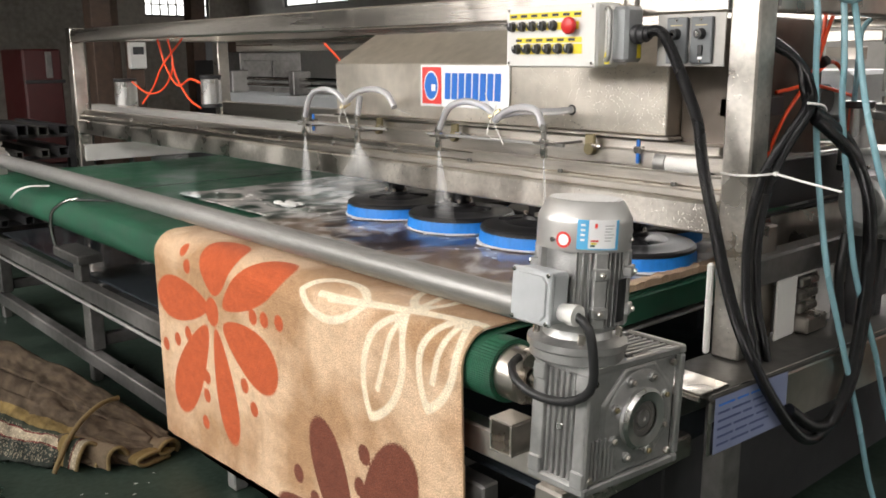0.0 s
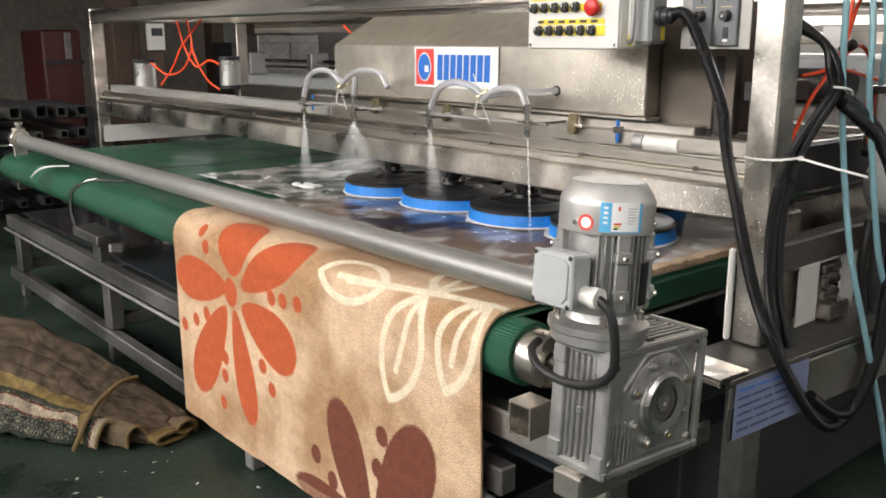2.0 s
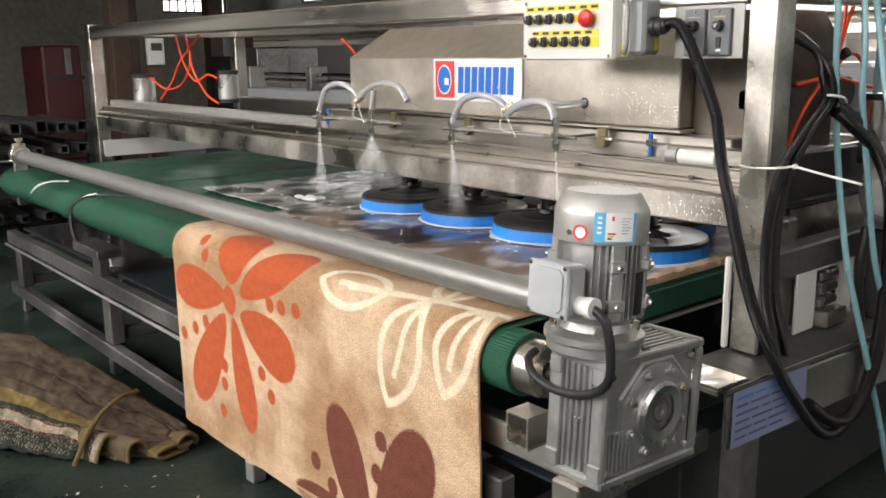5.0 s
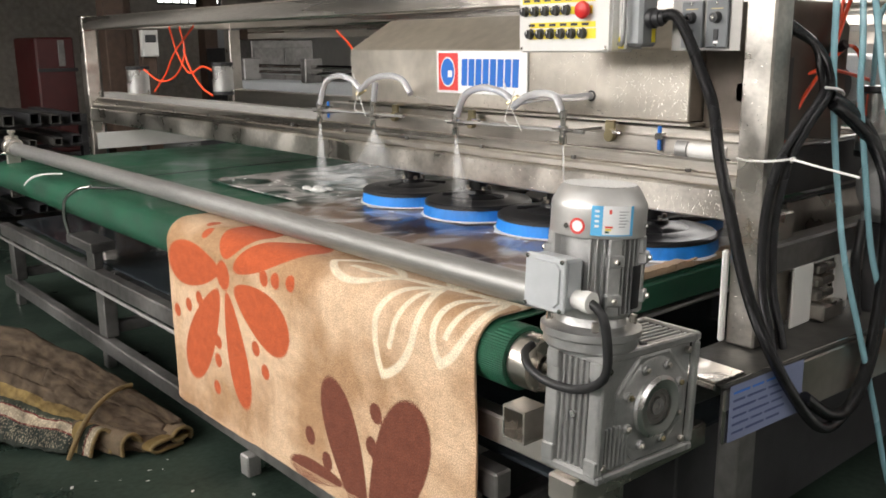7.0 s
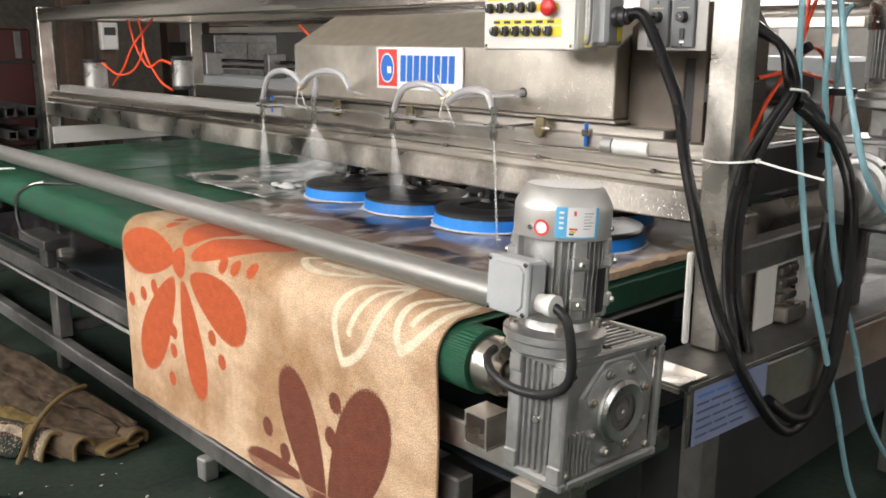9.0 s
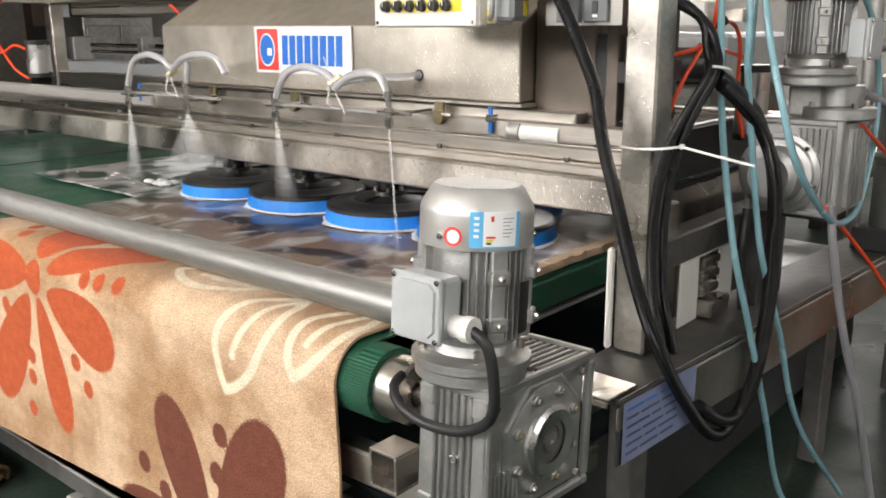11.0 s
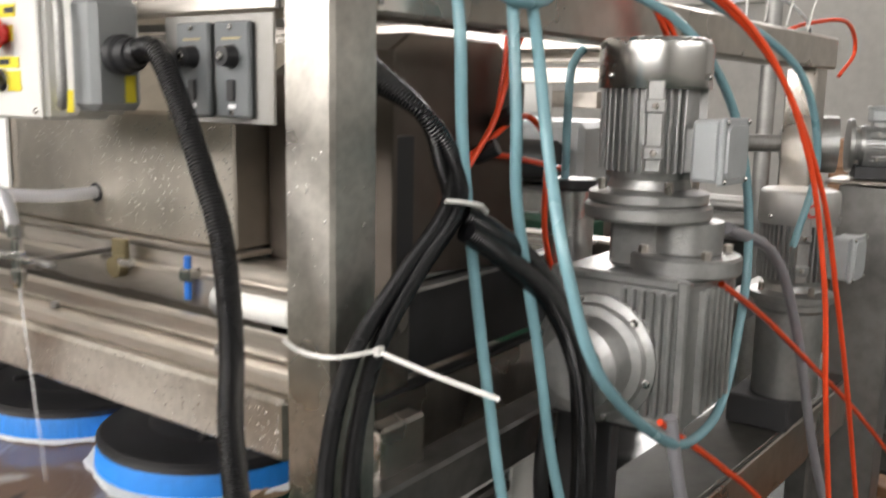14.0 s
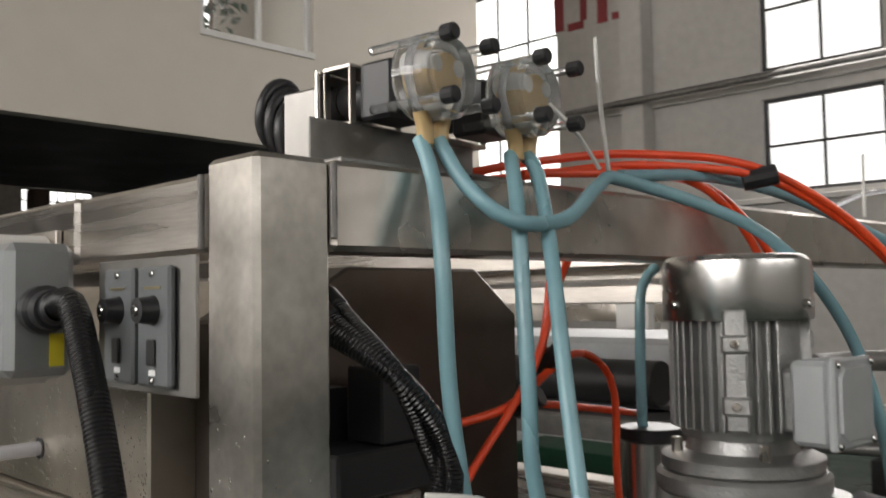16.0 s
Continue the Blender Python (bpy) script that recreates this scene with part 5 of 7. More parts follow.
def drive_unit():
    m = pose(1.545, 1.166, 0.843, 0, 3.5, 0)
    root = thing("drive_geared_motor", m, "silver worm-geared electric motor driving the conveyor roller", "geared motor")
    worm_gearbox(root, Matrix.Diagonal((1, 0.96, 0.945, 1)))
    motor_parts(root, pose(-0.137, 0.013, 0.165), 1.0, 180)
    part("input_flange", lathe_bm([(0, 0.14), (0.095, 0.14), (0.10, 0.145), (0.10, 0.165), (0, 0.165)], 40, pose(-0.137, 0.013, 0)), CAST, root)
    part("name_plate", arc_patch(0.1005, 268, 286, 0.235, 0.325), BLACK, root, "black name plate", pose(-0.137, 0.013, 0))
    part("cable_gland", lathe_bm([(0, -0.022), (0.017, -0.022), (0.019, -0.016), (0.019, 0.004), (0.022, 0.006), (0.022, 0.024), (0, 0.024)], 16, Matrix.Translation((-0.252, -0.055, 0.262)) @ pose(0, 0, 0, 90, 0, 0)), WHITE, root, "white plastic cable gland")
    part("cable", tube_bm([(-0.252, -0.072, 0.262), (-0.245, -0.102, 0.24), (-0.232, -0.110, 0.17), (-0.218, -0.095, 0.105), (-0.210, -0.03, 0.062), (-0.205, 0.06, 0.05), (-0.20, 0.125, 0.065), (-0.175, 0.165, 0.085), (-0.14, 0.175, 0.095)], 0.0098, 12), RUBBER, root, "black rubber cable")
    part("torque_plate", span_bm(0.02, 0.10, 0.085, 0.095, 0.10, 0.34, 0.006), DULL, root, "upright steel plate behind the motor")


drive_unit()


def side_unit(m, s, label, z_gear=True):
    """Geared motor standing beside the frame: gearbox with its output to -x and a motor on top."""
    root = thing("brush_geared_motor", m, label, "geared motor")
    part("gear_body", span_bm(-0.03, 0.20, -0.125, 0.13, -0.13, 0.13, 0.008), CAST, root, "silver-painted ribbed gear casting")
    for sy in (-0.116, 0.121):
        part("edge_rail", box_bm(0.022, 0.020, 0.27, 0.004, (-0.03, sy, 0)), CAST, root)
    for sz in (-0.126, 0.126):
        part("edge_rail", box_bm(0.022, 0.225, 0.018, 0.004, (-0.03, 0.0025, sz)), CAST, root)
    for k in range(6):
        part("rib", box_bm(0.014, 0.008, 0.22, 0.002, (-0.036, -0.095 + 0.017 * k, 0)), CAST, root)
        part("rib", box_bm(0.008, 0.014, 0.22, 0.002, (0.02 + 0.03 * k, -0.13, 0)), CAST, root)
    X = Matrix.Translation((-0.035, 0.035, -0.02)) @ pose(0, 0, 0, 0, -90, 0) @ Matrix.Diagonal((1.15, 1.15, 1, 1))
    part("output_flange", lathe_bm([(0, 0), (0.10, 0), (0.10, 0.014), (0.088, 0.02), (0.084, 0.03), (0.07, 0.034), (0.066, 0.085), (0.05, 0.095), (0, 0.095)], 44, X), CAST, root, "round output flange")
    for k in range(6):
        a = radians(60 * k + 15)
        part("flange_bolt", cyl_bm(0.007, 0.012, 6, X @ pose(0.092 * math.cos(a), 0.092 * math.sin(a), 0.018)), CHROME, root)
    part("input_flange", lathe_bm([(0, 0.131), (0.094, 0.131), (0.097, 0.135), (0.097, 0.160), (0.092, 0.164), (0, 0.164)], 44, pose(0.082, -0.072, 0)), CAST, root)
    part("first_stage", lathe_bm([(0, 0.165), (0.060, 0.165), (0.062, 0.169), (0.062, 0.222), (0, 0.222)], 40, pose(0.082, -0.072, 0)), CAST, root, "round housing of the first gear stage")
    for k in range(4):
        a = radians(45 + 90 * k)
        part("flange_bolt", cyl_bm(0.009, 0.02, 6, pose(0.082 + 0.08 * math.cos(a), -0.072 + 0.08 * math.sin(a), 0.168)), STEEL, root)
    part("stage_cover", lathe_bm([(0, 0.223), (0.108, 0.223), (0.112, 0.228), (0.112, 0.246), (0.106, 0.251), (0, 0.251)], 44, pose(0.056, -0.006, 0)), CAST, root)
    part("stage_body", span_bm(0.03, 0.125, -0.04, 0.055, 0.1315, 0.222, 0.008), CAST, root, "cast body of the first gear stage")
    motor_parts(root, pose(0.056, -0.006, 0.252), s, 266, False, ALU, False, 0.098)
    return root


side_unit(pose(2.80, 1.098, 1.205), 0.98, "large silver geared motor on the side of the frame")


def small_unit():
    root = thing("pump_motor", pose(3.80, 1.06, 1.12), "silver vertical motor on a dark stand beside the frame", "motor")
    motor_parts(root, Matrix(), 1.02, 265, False, COVER, False)
    part("red_ring", disc_patch(0.1052, 212, 0.245, 0.017, 0.011), SIGNRED, root, "", None, 0)
    part("lower_body", lathe_bm([(0, -0.26), (0.085, -0.26), (0.085, -0.03), (0.095, -0.02), (0.095, -0.002), (0, -0.002)], 36), CAST, root)
    part("stand", span_bm(-0.10, 0.10, -0.04, 0.12, -0.345, -0.262, 0.004), DARKSTEEL, root)
    r2 = thing("blower_motor", pose(4.42, 1.06, 1.505, 90, 0, 18), "silver horizontal motor with terminal box on top", "motor")
    motor_parts(r2, pose(0, 0, -0.02), 0.78, 90, False, STEEL, False)
    part("pump_head", lathe_bm([(0, -0.22), (0.05, -0.22), (0.06, -0.2), (0.06, -0.14), (0.09, -0.12), (0.09, -0.051), (0, -0.051)], 28), CAST, r2)
    part("foot", span_bm(-0.07, 0.07, -0.102, -0.060, 0.0, 0.16, 0.003), DARKSTEEL, r2)
    part("suction_pipe", tube_bm([(-0.02, 0, -0.2), (-0.06, 0, -0.30), (-0.16, 0.0, -0.42), (-0.3, 0, -0.5)], 0.028, 12), GALV, r2)
    ms = thing("motor_stand", Matrix(), "tall dull steel stand under the motor", "stand")
    part("column", span_bm(4.36, 4.52, 0.90, 1.08, 0.02, 1.385, 0.004), DULL, ms)
    part("top_plate", span_bm(4.34, 4.56, 0.86, 1.12, 1.387, 1.40, 0.003), STEEL, ms)
    part("foot_plate", span_bm(4.32, 4.56, 0.86, 1.12, 0.0, 0.018, 0.003), DARKSTEEL, ms)
    gs = thing("gear_stand", Matrix(), "dark steel bracket under the side gearbox", "bracket")
    part("top_plate", span_bm(2.77, 3.02, 1.0, 1.22, 1.06, 1.074, 0.003), DARKSTEEL, gs)
    for x in (2.79, 2.95):
        part("leg", span_bm(x, x + 0.04, 1.18, 1.22, 0.773, 1.059, 0.003), DARKSTEEL, gs)
    tagged(part("gear_strut", tube_bm([(2.72, 1.2, 1.08), (2.70, 1.2, 0.95), (2.74, 1.2, 0.775)], 0.014, 10), RUBBER), "black rubber-covered strut on the side beam", "strut")


small_unit()

# ---- control box, controllers ----


def control_box():
    root = thing("control_box", pose(2.075, 1.86, 1.682), "pale grey control box with black knobs and red stop button", "control box")
    part("housing", span_bm(0.0, 0.105, -0.181, 0.183, -0.093, 0.093, 0.006), PANELGREY, root)
    part("front_plate", span_bm(-0.006, 0.0, -0.178, 0.180, -0.09, 0.09, 0.002), PANELGREY, root)
    for z0, z1, y0, y1 in ((0.052, 0.070, -0.125, 0.166), (-0.020, -0.004, -0.128, 0.133), (0.018, 0.040, -0.115, 0.17), (-0.053, -0.024, -0.13, 0.13)):
        part("yellow_label", span_bm(-0.0075, -0.0062, y0, y1, z0, z1, 0), YELLOW, root)
    for row, z in ((0, 0.061), (1, -0.012)):
        for k in range(7 - row):
            y = 0.148 - 0.043 * k - 0.022 * row
            part("text_bar", span_bm(-0.0082, -0.0077, y - 0.014, y + 0.012, z - 0.0035, z + 0.0045, 0), INK, root)
    for row, (z, n, y0) in enumerate(((0.030, 5, 0.150), (-0.038, 6, 0.128))):
        for k in range(n):
            y = y0 - 0.0425 * k
            X = Matrix.Translation((-0.006, y, z)) @ pose(0, 0, 0, 0, -90, 0)
            kn = part("switch_knob", lathe_bm([(0, 0), (0.0155, 0), (0.0155, 0.006), (0.0125, 0.008), (0.0125, 0.019), (0, 0.02)], 18, X), BLACK, root, "black rotary switch")
            part("chrome_collar", lathe_bm([(0.0156, 0), (0.0172, 0), (0.0165, 0.005), (0.0156, 0.005)], 18, X), CHROME, kn)
            part("grip", box_bm(0.010, 0.007, 0.026, 0.002, (-0.024, y, z)), BLACK, kn)
            part("pointer", box_bm(0.001, 0.0022, 0.011, 0, (-0.0296, y, z + 0.006)), SIGNWHITE, kn)
    X = Matrix.Translation((-0.006, -0.093, 0.028)) @ pose(0, 0, 0, 0, -90, 0)
    part("stop_button", lathe_bm([(0, 0), (0.014, 0), (0.014, 0.012), (0.024, 0.014), (0.0255, 0.022), (0.022, 0.029), (0.012, 0.033), (0, 0.034)], 28, X), RED, root, "red mushroom stop button")
    for y in (-0.166, 0.168):
        for z in (-0.08, 0.08):
            part("screw", cyl_bm(0.005, 0.004, 10, Matrix.Translation((-0.008, y, z)) @ ALONG_X), CHROME, root)
    # heavy-duty plug on the side
    part("plug_base", span_bm(0.028, 0.108, -0.212, -0.182, -0.085, 0.082, 0.004), PANELGREY, root)
    plug = part("plug_hood", span_bm(0.018, 0.098, -0.272, -0.213, -0.078, 0.078, 0.010), PLUGGREY, root, "grey metal plug hood")
    part("plug_lever", tube_bm([(0.008, -0.205, -0.07), (0.0, -0.222, -0.066), (-0.002, -0.226, 0.0), (0.0, -0.222, 0.068), (0.008, -0.205, 0.072)], 0.007, 8), GALV, plug)
    part("gland", lathe_bm([(0, 0), (0.026, 0), (0.028, 0.004), (0.028, 0.018), (0.023, 0.022), (0.023, 0.04), (0, 0.04)], 20, Matrix.Translation((0.056, -0.2715, 0.0)) @ pose(0, 0, 0, 90, 0, 0)), BLACK, plug)
    part("yellow_tag", span_bm(0.066, 0.083, -0.2735, -0.2725, -0.066, -0.028, 0), YELLOW, plug)
    part("yellow_tag", span_bm(0.027, 0.0278, -0.205, -0.187, -0.082, -0.05, 0), YELLOW, root)
    # bracket to the beam
    part("hanger", span_bm(0.106, 0.114, -0.19, 0.15, -0.02, 0.10, 0.001), STEEL, root)


control_box()


def controller_plate():
    root = thing("speed_controllers", pose(2.188, 1.442, 1.664), "two grey speed controllers on a steel plate under the beam", "speed controller")
    part("plate", span_bm(-0.006, -0.001, -0.111, 0.106, -0.072, 0.072, 0.001), PLATE, root)
    for y in (0.037, -0.042):
        d = part("controller", span_bm(-0.016, -0.0065, y - 0.034, y + 0.034, -0.064, 0.062, 0.003), DIALGREY, root, "dark grey dial controller")
        X = Matrix.Translation((-0.016, y, 0.016)) @ pose(0, 0, 0, 0, -90, 0)
        part("dial", lathe_bm([(0, 0), (0.016, 0), (0.0145, 0.004), (0.013, 0.018), (0, 0.019)], 20, X), BLACK, d)
        part("dial_cap", cyl_bm(0.006, 0.003, 14, Matrix.Translation((-0.036, y, 0.016)) @ ALONG_X), CHROME, d)
        part("rocker", span_bm(-0.020, -0.0162, y - 0.008, y + 0.008, -0.042, -0.014, 0.002), BLACK, d)
        part("white_mark", span_bm(-0.0168, -0.0162, y - 0.007, y + 0.007, -0.052, -0.046, 0), SIGNWHITE, d)
        part("scale_bar", span_bm(-0.0168, -0.0162, y - 0.018, y + 0.018, 0.038, 0.041, 0), BRASS, d)
        for z in (0.054, -0.057):
            part("screw", cyl_bm(0.004, 0.003, 10, Matrix.Translation((-0.0175, y, z)) @ ALONG_X), CHROME, d)


controller_plate()


def notice():
    root = thing("paper_notice", SIDE @ Matrix.Translation((-0.045, -0.0365, 0.062)), "pale blue printed paper notice stuck on the side beam", "notice")
    part("sheet", span_bm(1.985, 2.32, 1.1615, 1.1625, 0.546, 0.70, 0), PAPER, root)
    for k in range(6):
        x = 2.0
        for w in ((0.07, 0.05, 0.09), (0.05, 0.08, 0.06), (0.10, 0.04, 0.07), (0.06, 0.09, 0.05))[k % 4]:
            part("text_bar", span_bm(x, x + w, 1.1605, 1.1612, 0.676 - 0.022 * k, 0.682 - 0.022 * k, 0), SIGNBLUE if k == 0 else INKBLUE, root)
            x += w + 0.012


notice()

# ---- conduits and hoses ----
MAIN = [(2.131, 1.56, 1.682), (2.131, 1.505, 1.688), (2.127, 1.455, 1.625), (2.122, 1.402, 1.53), (2.113, 1.357, 1.443), (2.09, 1.317, 1.325), (2.022, 1.241, 1.22), (1.984, 1.161, 1.042), (2.011, 1.12, 0.905), (2.155, 1.107, 0.714), (2.324, 1.098, 0.555),
        (2.444, 1.09, 0.544), (2.551, 1.082, 0.651), (2.591, 1.078, 0.839), (2.639, 1.094, 1.017), (2.642, 1.113, 1.213), (2.555, 1.13, 1.36), (2.44, 1.15, 1.44), (2.385, 1.17, 1.472)]


def run(name, pts, r, material, label, category, group="", seg=12, step=0.02, sleeves=(0,)):
    if name != "conduit":
        return solo(name, tube_bm(pts, r, seg, step), material, label, category, group=group)
    root = thing(name, Matrix(), label, category, group)
    part("corrugated_tube", tube_bm(pts, r, seg, step), material, root)
    for i in sleeves:
        p, q = pts[i], pts[i + 1]
        d = (Vector(q) - Vector(p)).normalized()
        part("end_sleeve", lathe_bm([(r * 0.6, -0.004), (r * 1.2, -0.004), (r * 1.2, 0.02), (r * 1.02, 0.024)], 18, Matrix.Translation(p) @ d.to_track_quat("Z", "Y").to_matrix().to_4x4()), BLACK, root)
    return root


def build_lines():
    run("conduit", MAIN, 0.016, CONDUIT, "thick black corrugated conduit hanging from the control box", "conduit", "black conduits", 16, 0.012)
    run("conduit", [(2.238, 1.1, 0.663), (2.386, 1.094, 0.572), (2.5, 1.087, 0.57), (2.579, 1.08, 0.682), (2.614, 1.078, 0.845), (2.645, 1.088, 1.012), (2.63, 1.099, 1.193), (2.55, 1.115, 1.325), (2.44, 1.14, 1.41), (2.38, 1.16, 1.45)], 0.018, CONDUIT, "black corrugated conduit in a hanging loop", "conduit", "black conduits", 14, 0.014, ())
    for k, (dx, dy) in enumerate(((0, 0), (0.034, -0.012), (0.064, 0.010))):
        pts = [(2.30 + 0.02 * k, 1.30 + 0.01 * k, 1.665 + 0.012 * k), (2.335, 1.205, 1.61), (2.385 - 0.006 * k, 1.19 + dy, 1.54), (2.362 + 0.012 * k, 1.185 + dy, 1.475), (2.27 + dx * 0.5, 1.19 + dy, 1.395), (2.175 + dx, 1.195 + dy, 1.30),
               (2.135 + dx, 1.2 + dy, 1.15), (2.15 + dx, 1.2 + dy, 0.97), (2.205 + dx, 1.2 + dy, 0.84), (2.24 + dx, 1.205 + dy, 0.776)]
        run("conduit", pts, 0.0118, CONDUIT, "black corrugated conduit tied to the steel post", "conduit", "black conduits", 12, 0.014)
    tie = thing("cable_tie", Matrix(), "long white plastic cable tie round the conduits", "cable tie", "cable ties")
    part("strap", tube_bm([(2.186, 1.322, 1.306), (2.16, 1.27, 1.306), (2.15, 1.20, 1.312), (2.20, 1.172, 1.315)], 0.0035, 6), WHITE, tie)
    part("tail", tube_bm([(2.20, 1.172, 1.315), (2.205, 1.09, 1.30), (2.22, 1.0, 1.283)], 0.0035, 6), WHITE, tie)
    part("head", box_bm(0.014, 0.01, 0.012, 0.002, (2.20, 1.168, 1.315)), WHITE, tie)
    t2 = thing("cable_tie", Matrix(), "white plastic cable tie round the conduits", "cable tie", "cable ties")
    part("strap", tube_bm([(2.335, 1.165, 1.495), (2.37, 1.145, 1.49), (2.415, 1.15, 1.475), (2.425, 1.17, 1.44), (2.42, 1.165, 1.425)], 0.0035, 6), WHITE, t2)
    # teal hoses of the dosing pumps
    teal = ([(2.392, 1.223, 1.862), (2.39, 1.2, 1.81), (2.375, 1.175, 1.72), (2.38, 1.17, 1.57), (2.42, 1.17, 1.37), (2.435, 1.149, 1.187), (2.443, 1.117, 1.006), (2.518, 1.087, 0.776), (2.647, 1.078, 0.52), (2.837, 1.071, 0.17), (2.98, 1, 0.012)],
            [(2.521, 1.203, 1.855), (2.48, 1.16, 1.78), (2.455, 1.13, 1.6), (2.465, 1.13, 1.48), (2.534, 1.128, 1.266), (2.583, 1.103, 0.999), (2.71, 1.075, 0.733), (2.899, 1.059, 0.391), (3.25, 1, 0.012)],
            [(2.417, 1.219, 1.862), (2.423, 1.185, 1.81), (2.45, 1.145, 1.77), (2.54, 1.14, 1.775), (2.64, 1.16, 1.825), (2.70, 1.16, 1.835), (2.90, 1.08, 1.775), (3.04, 1.03, 1.66), (3.11, 1.0, 1.50), (3.10, 0.98, 1.30), (2.99, 0.97, 1.10), (2.86, 0.965, 1.055), (2.70, 0.97, 1.085),
             (2.47, 0.985, 1.245), (2.42, 1.02, 1.40), (2.455, 1.075, 1.55), (2.50, 1.13, 1.73), (2.54, 1.178, 1.83), (2.547, 1.199, 1.855)],
            [(3.05, 1.33, 1.735), (3.02, 1.34, 1.70), (3.01, 1.34, 1.6), (3.01, 1.34, 1.50), (3.03, 1.35, 1.42)],
            [(2.70, 1.17, 1.842), (2.95, 1.16, 1.86), (3.2, 1.1, 1.82), (3.45, 1.0, 1.70), (3.55, 0.97, 1.5), (3.52, 1.0, 1.3)])
    for pts in teal:
        run("teal_hose", pts, 0.0088, TEAL, "pale teal plastic hose from the dosing pumps", "hose", "teal hoses")
    orange = ([(2.50, 1.34, 1.83), (2.62, 1.28, 1.862), (2.80, 1.2, 1.885), (3.0, 1.1, 1.865), (3.18, 1.0, 1.74), (3.30, 0.93, 1.52), (3.34, 0.885, 1.25), (3.36, 0.865, 1.0), (3.45, 0.85, 0.70), (3.6, 0.83, 0.35), (3.75, 0.8, 0.012)],
              [(2.52, 1.33, 1.83), (2.65, 1.27, 1.85), (2.82, 1.19, 1.87), (3.03, 1.09, 1.845), (3.23, 0.99, 1.70), (3.38, 0.92, 1.46), (3.48, 0.885, 1.2), (3.58, 0.86, 0.95), (3.75, 0.84, 0.6), (3.95, 0.82, 0.2), (4.05, 0.80, 0.012)],
              [(2.60, 1.25, 1.845), (2.75, 1.2, 1.852), (2.92, 1.17, 1.845), (3.05, 1.15, 1.75), (3.10, 1.14, 1.6), (3.06, 1.15, 1.45), (2.98, 1.18, 1.38)],
              [(2.62, 1.25, 1.848), (2.78, 1.21, 1.858), (2.96, 1.17, 1.84), (3.10, 1.14, 1.72), (3.12, 1.13, 1.55), (3.05, 1.14, 1.40)],
              [(2.90, 0.965, 1.317), (3.15, 0.955, 1.21), (3.5, 0.93, 1.03), (3.9, 0.88, 0.80), (4.5, 0.8, 0.40), (4.9, 0.75, 0.05)],
              [(2.70, 0.985, 1.115), (2.95, 0.955, 0.96), (3.2, 0.93, 0.79), (3.5, 0.88, 0.5), (3.75, 0.84, 0.2), (3.9, 0.8, 0.012)],
              [(2.60, 1.42, 1.30), (2.62, 1.38, 1.43), (2.70, 1.36, 1.53), (2.75, 1.35, 1.60), (2.80, 1.35, 1.70), (2.83, 1.35, 1.745)],
              [(2.60, 1.40, 1.51), (2.70, 1.37, 1.53), (2.78, 1.35, 1.58), (2.84, 1.35, 1.60), (2.90, 1.35, 1.585), (2.945, 1.35, 1.53), (2.95, 1.35, 1.37), (2.97, 1.33, 1.25)],
              [(2.75, 1.36, 1.532), (2.90, 1.36, 1.51), (3.05, 1.36, 1.485)],
              [(2.77, 1.36, 1.60), (2.79, 1.36, 1.68), (2.80, 1.36, 1.745)],
              [(3.85, 1.2, 1.80), (4.1, 1.15, 1.86), (4.35, 1.1, 1.88), (4.5, 1.1, 1.80), (4.4, 1.12, 1.72)])
    for pts in orange:
        run("orange_hose", pts, 0.0062, ORANGE, "thin bright orange air hose", "hose", "orange hoses", 8)
    for pts in ([(2.72, 0.975, 1.12), (2.76, 0.965, 0.98), (2.88, 0.95, 0.72), (3.05, 0.92, 0.40), (3.2, 0.88, 0.012)], [(3.02, 1.0, 1.40), (3.25, 0.97, 1.32), (3.42, 0.95, 1.12), (3.65, 0.92, 0.7), (4.0, 0.85, 0.2), (4.2, 0.8, 0.012)]):
        run("grey_hose", pts, 0.0115, GREYHOSE, "grey plastic hose trailing to the floor", "hose", "grey hoses", 10)
    for k, (a, b, c) in enumerate((((2.66, 1.16, 1.845), (2.63, 1.15, 1.93), (2.61, 1.14, 2.0)), ((2.64, 1.16, 1.845), (2.60, 1.16, 1.88), (2.555, 1.17, 1.915)))):
        run("cable_tie", [a, b, c], 0.003, WHITE, "white cable tie tail standing up from the hoses", "cable tie", "cable ties", 6)
    for x, dx, h in ((3.55, -0.03, 0.12), (3.68, 0.01, 0.13), (3.84, 0.06, 0.11), (4.02, 0.04, 0.10)):
        y = 1.24 - 0.061 * (x - 2.235)
        run("cable_tie", [(x, y, 1.835), (x + 0.4 * dx, y - 0.005, 1.835 + 0.55 * h), (x + dx, y - 0.012, 1.835 + h)], 0.003, WHITE, "white cable tie tail standing up from the hoses", "cable tie", "cable ties", 6)
    run("clear_hose", [(3.45, 1.2, 1.842), (3.6, 1.17, 1.885), (3.8, 1.15, 1.90), (4.0, 1.14, 1.87), (4.12, 1.15, 1.838)], 0.005, CLEAR, "thin clear air hose looped on the beam", "hose", "", 8)
    for k, p in enumerate(((2.98, 1.11, 1.858), (2.735, 1.36, 1.535), (2.78, 1.352, 1.595))):
        solo("hose_joint", cyl_bm(0.016, 0.05, 12, Matrix.Translation(p) @ pose(0, 0, 0, 60, 70 - 40 * k, 0)), BLACK, "black push-in joint on the orange hoses", "hose fitting", group="hose fittings")


build_lines()

# ---- dosing pumps ----


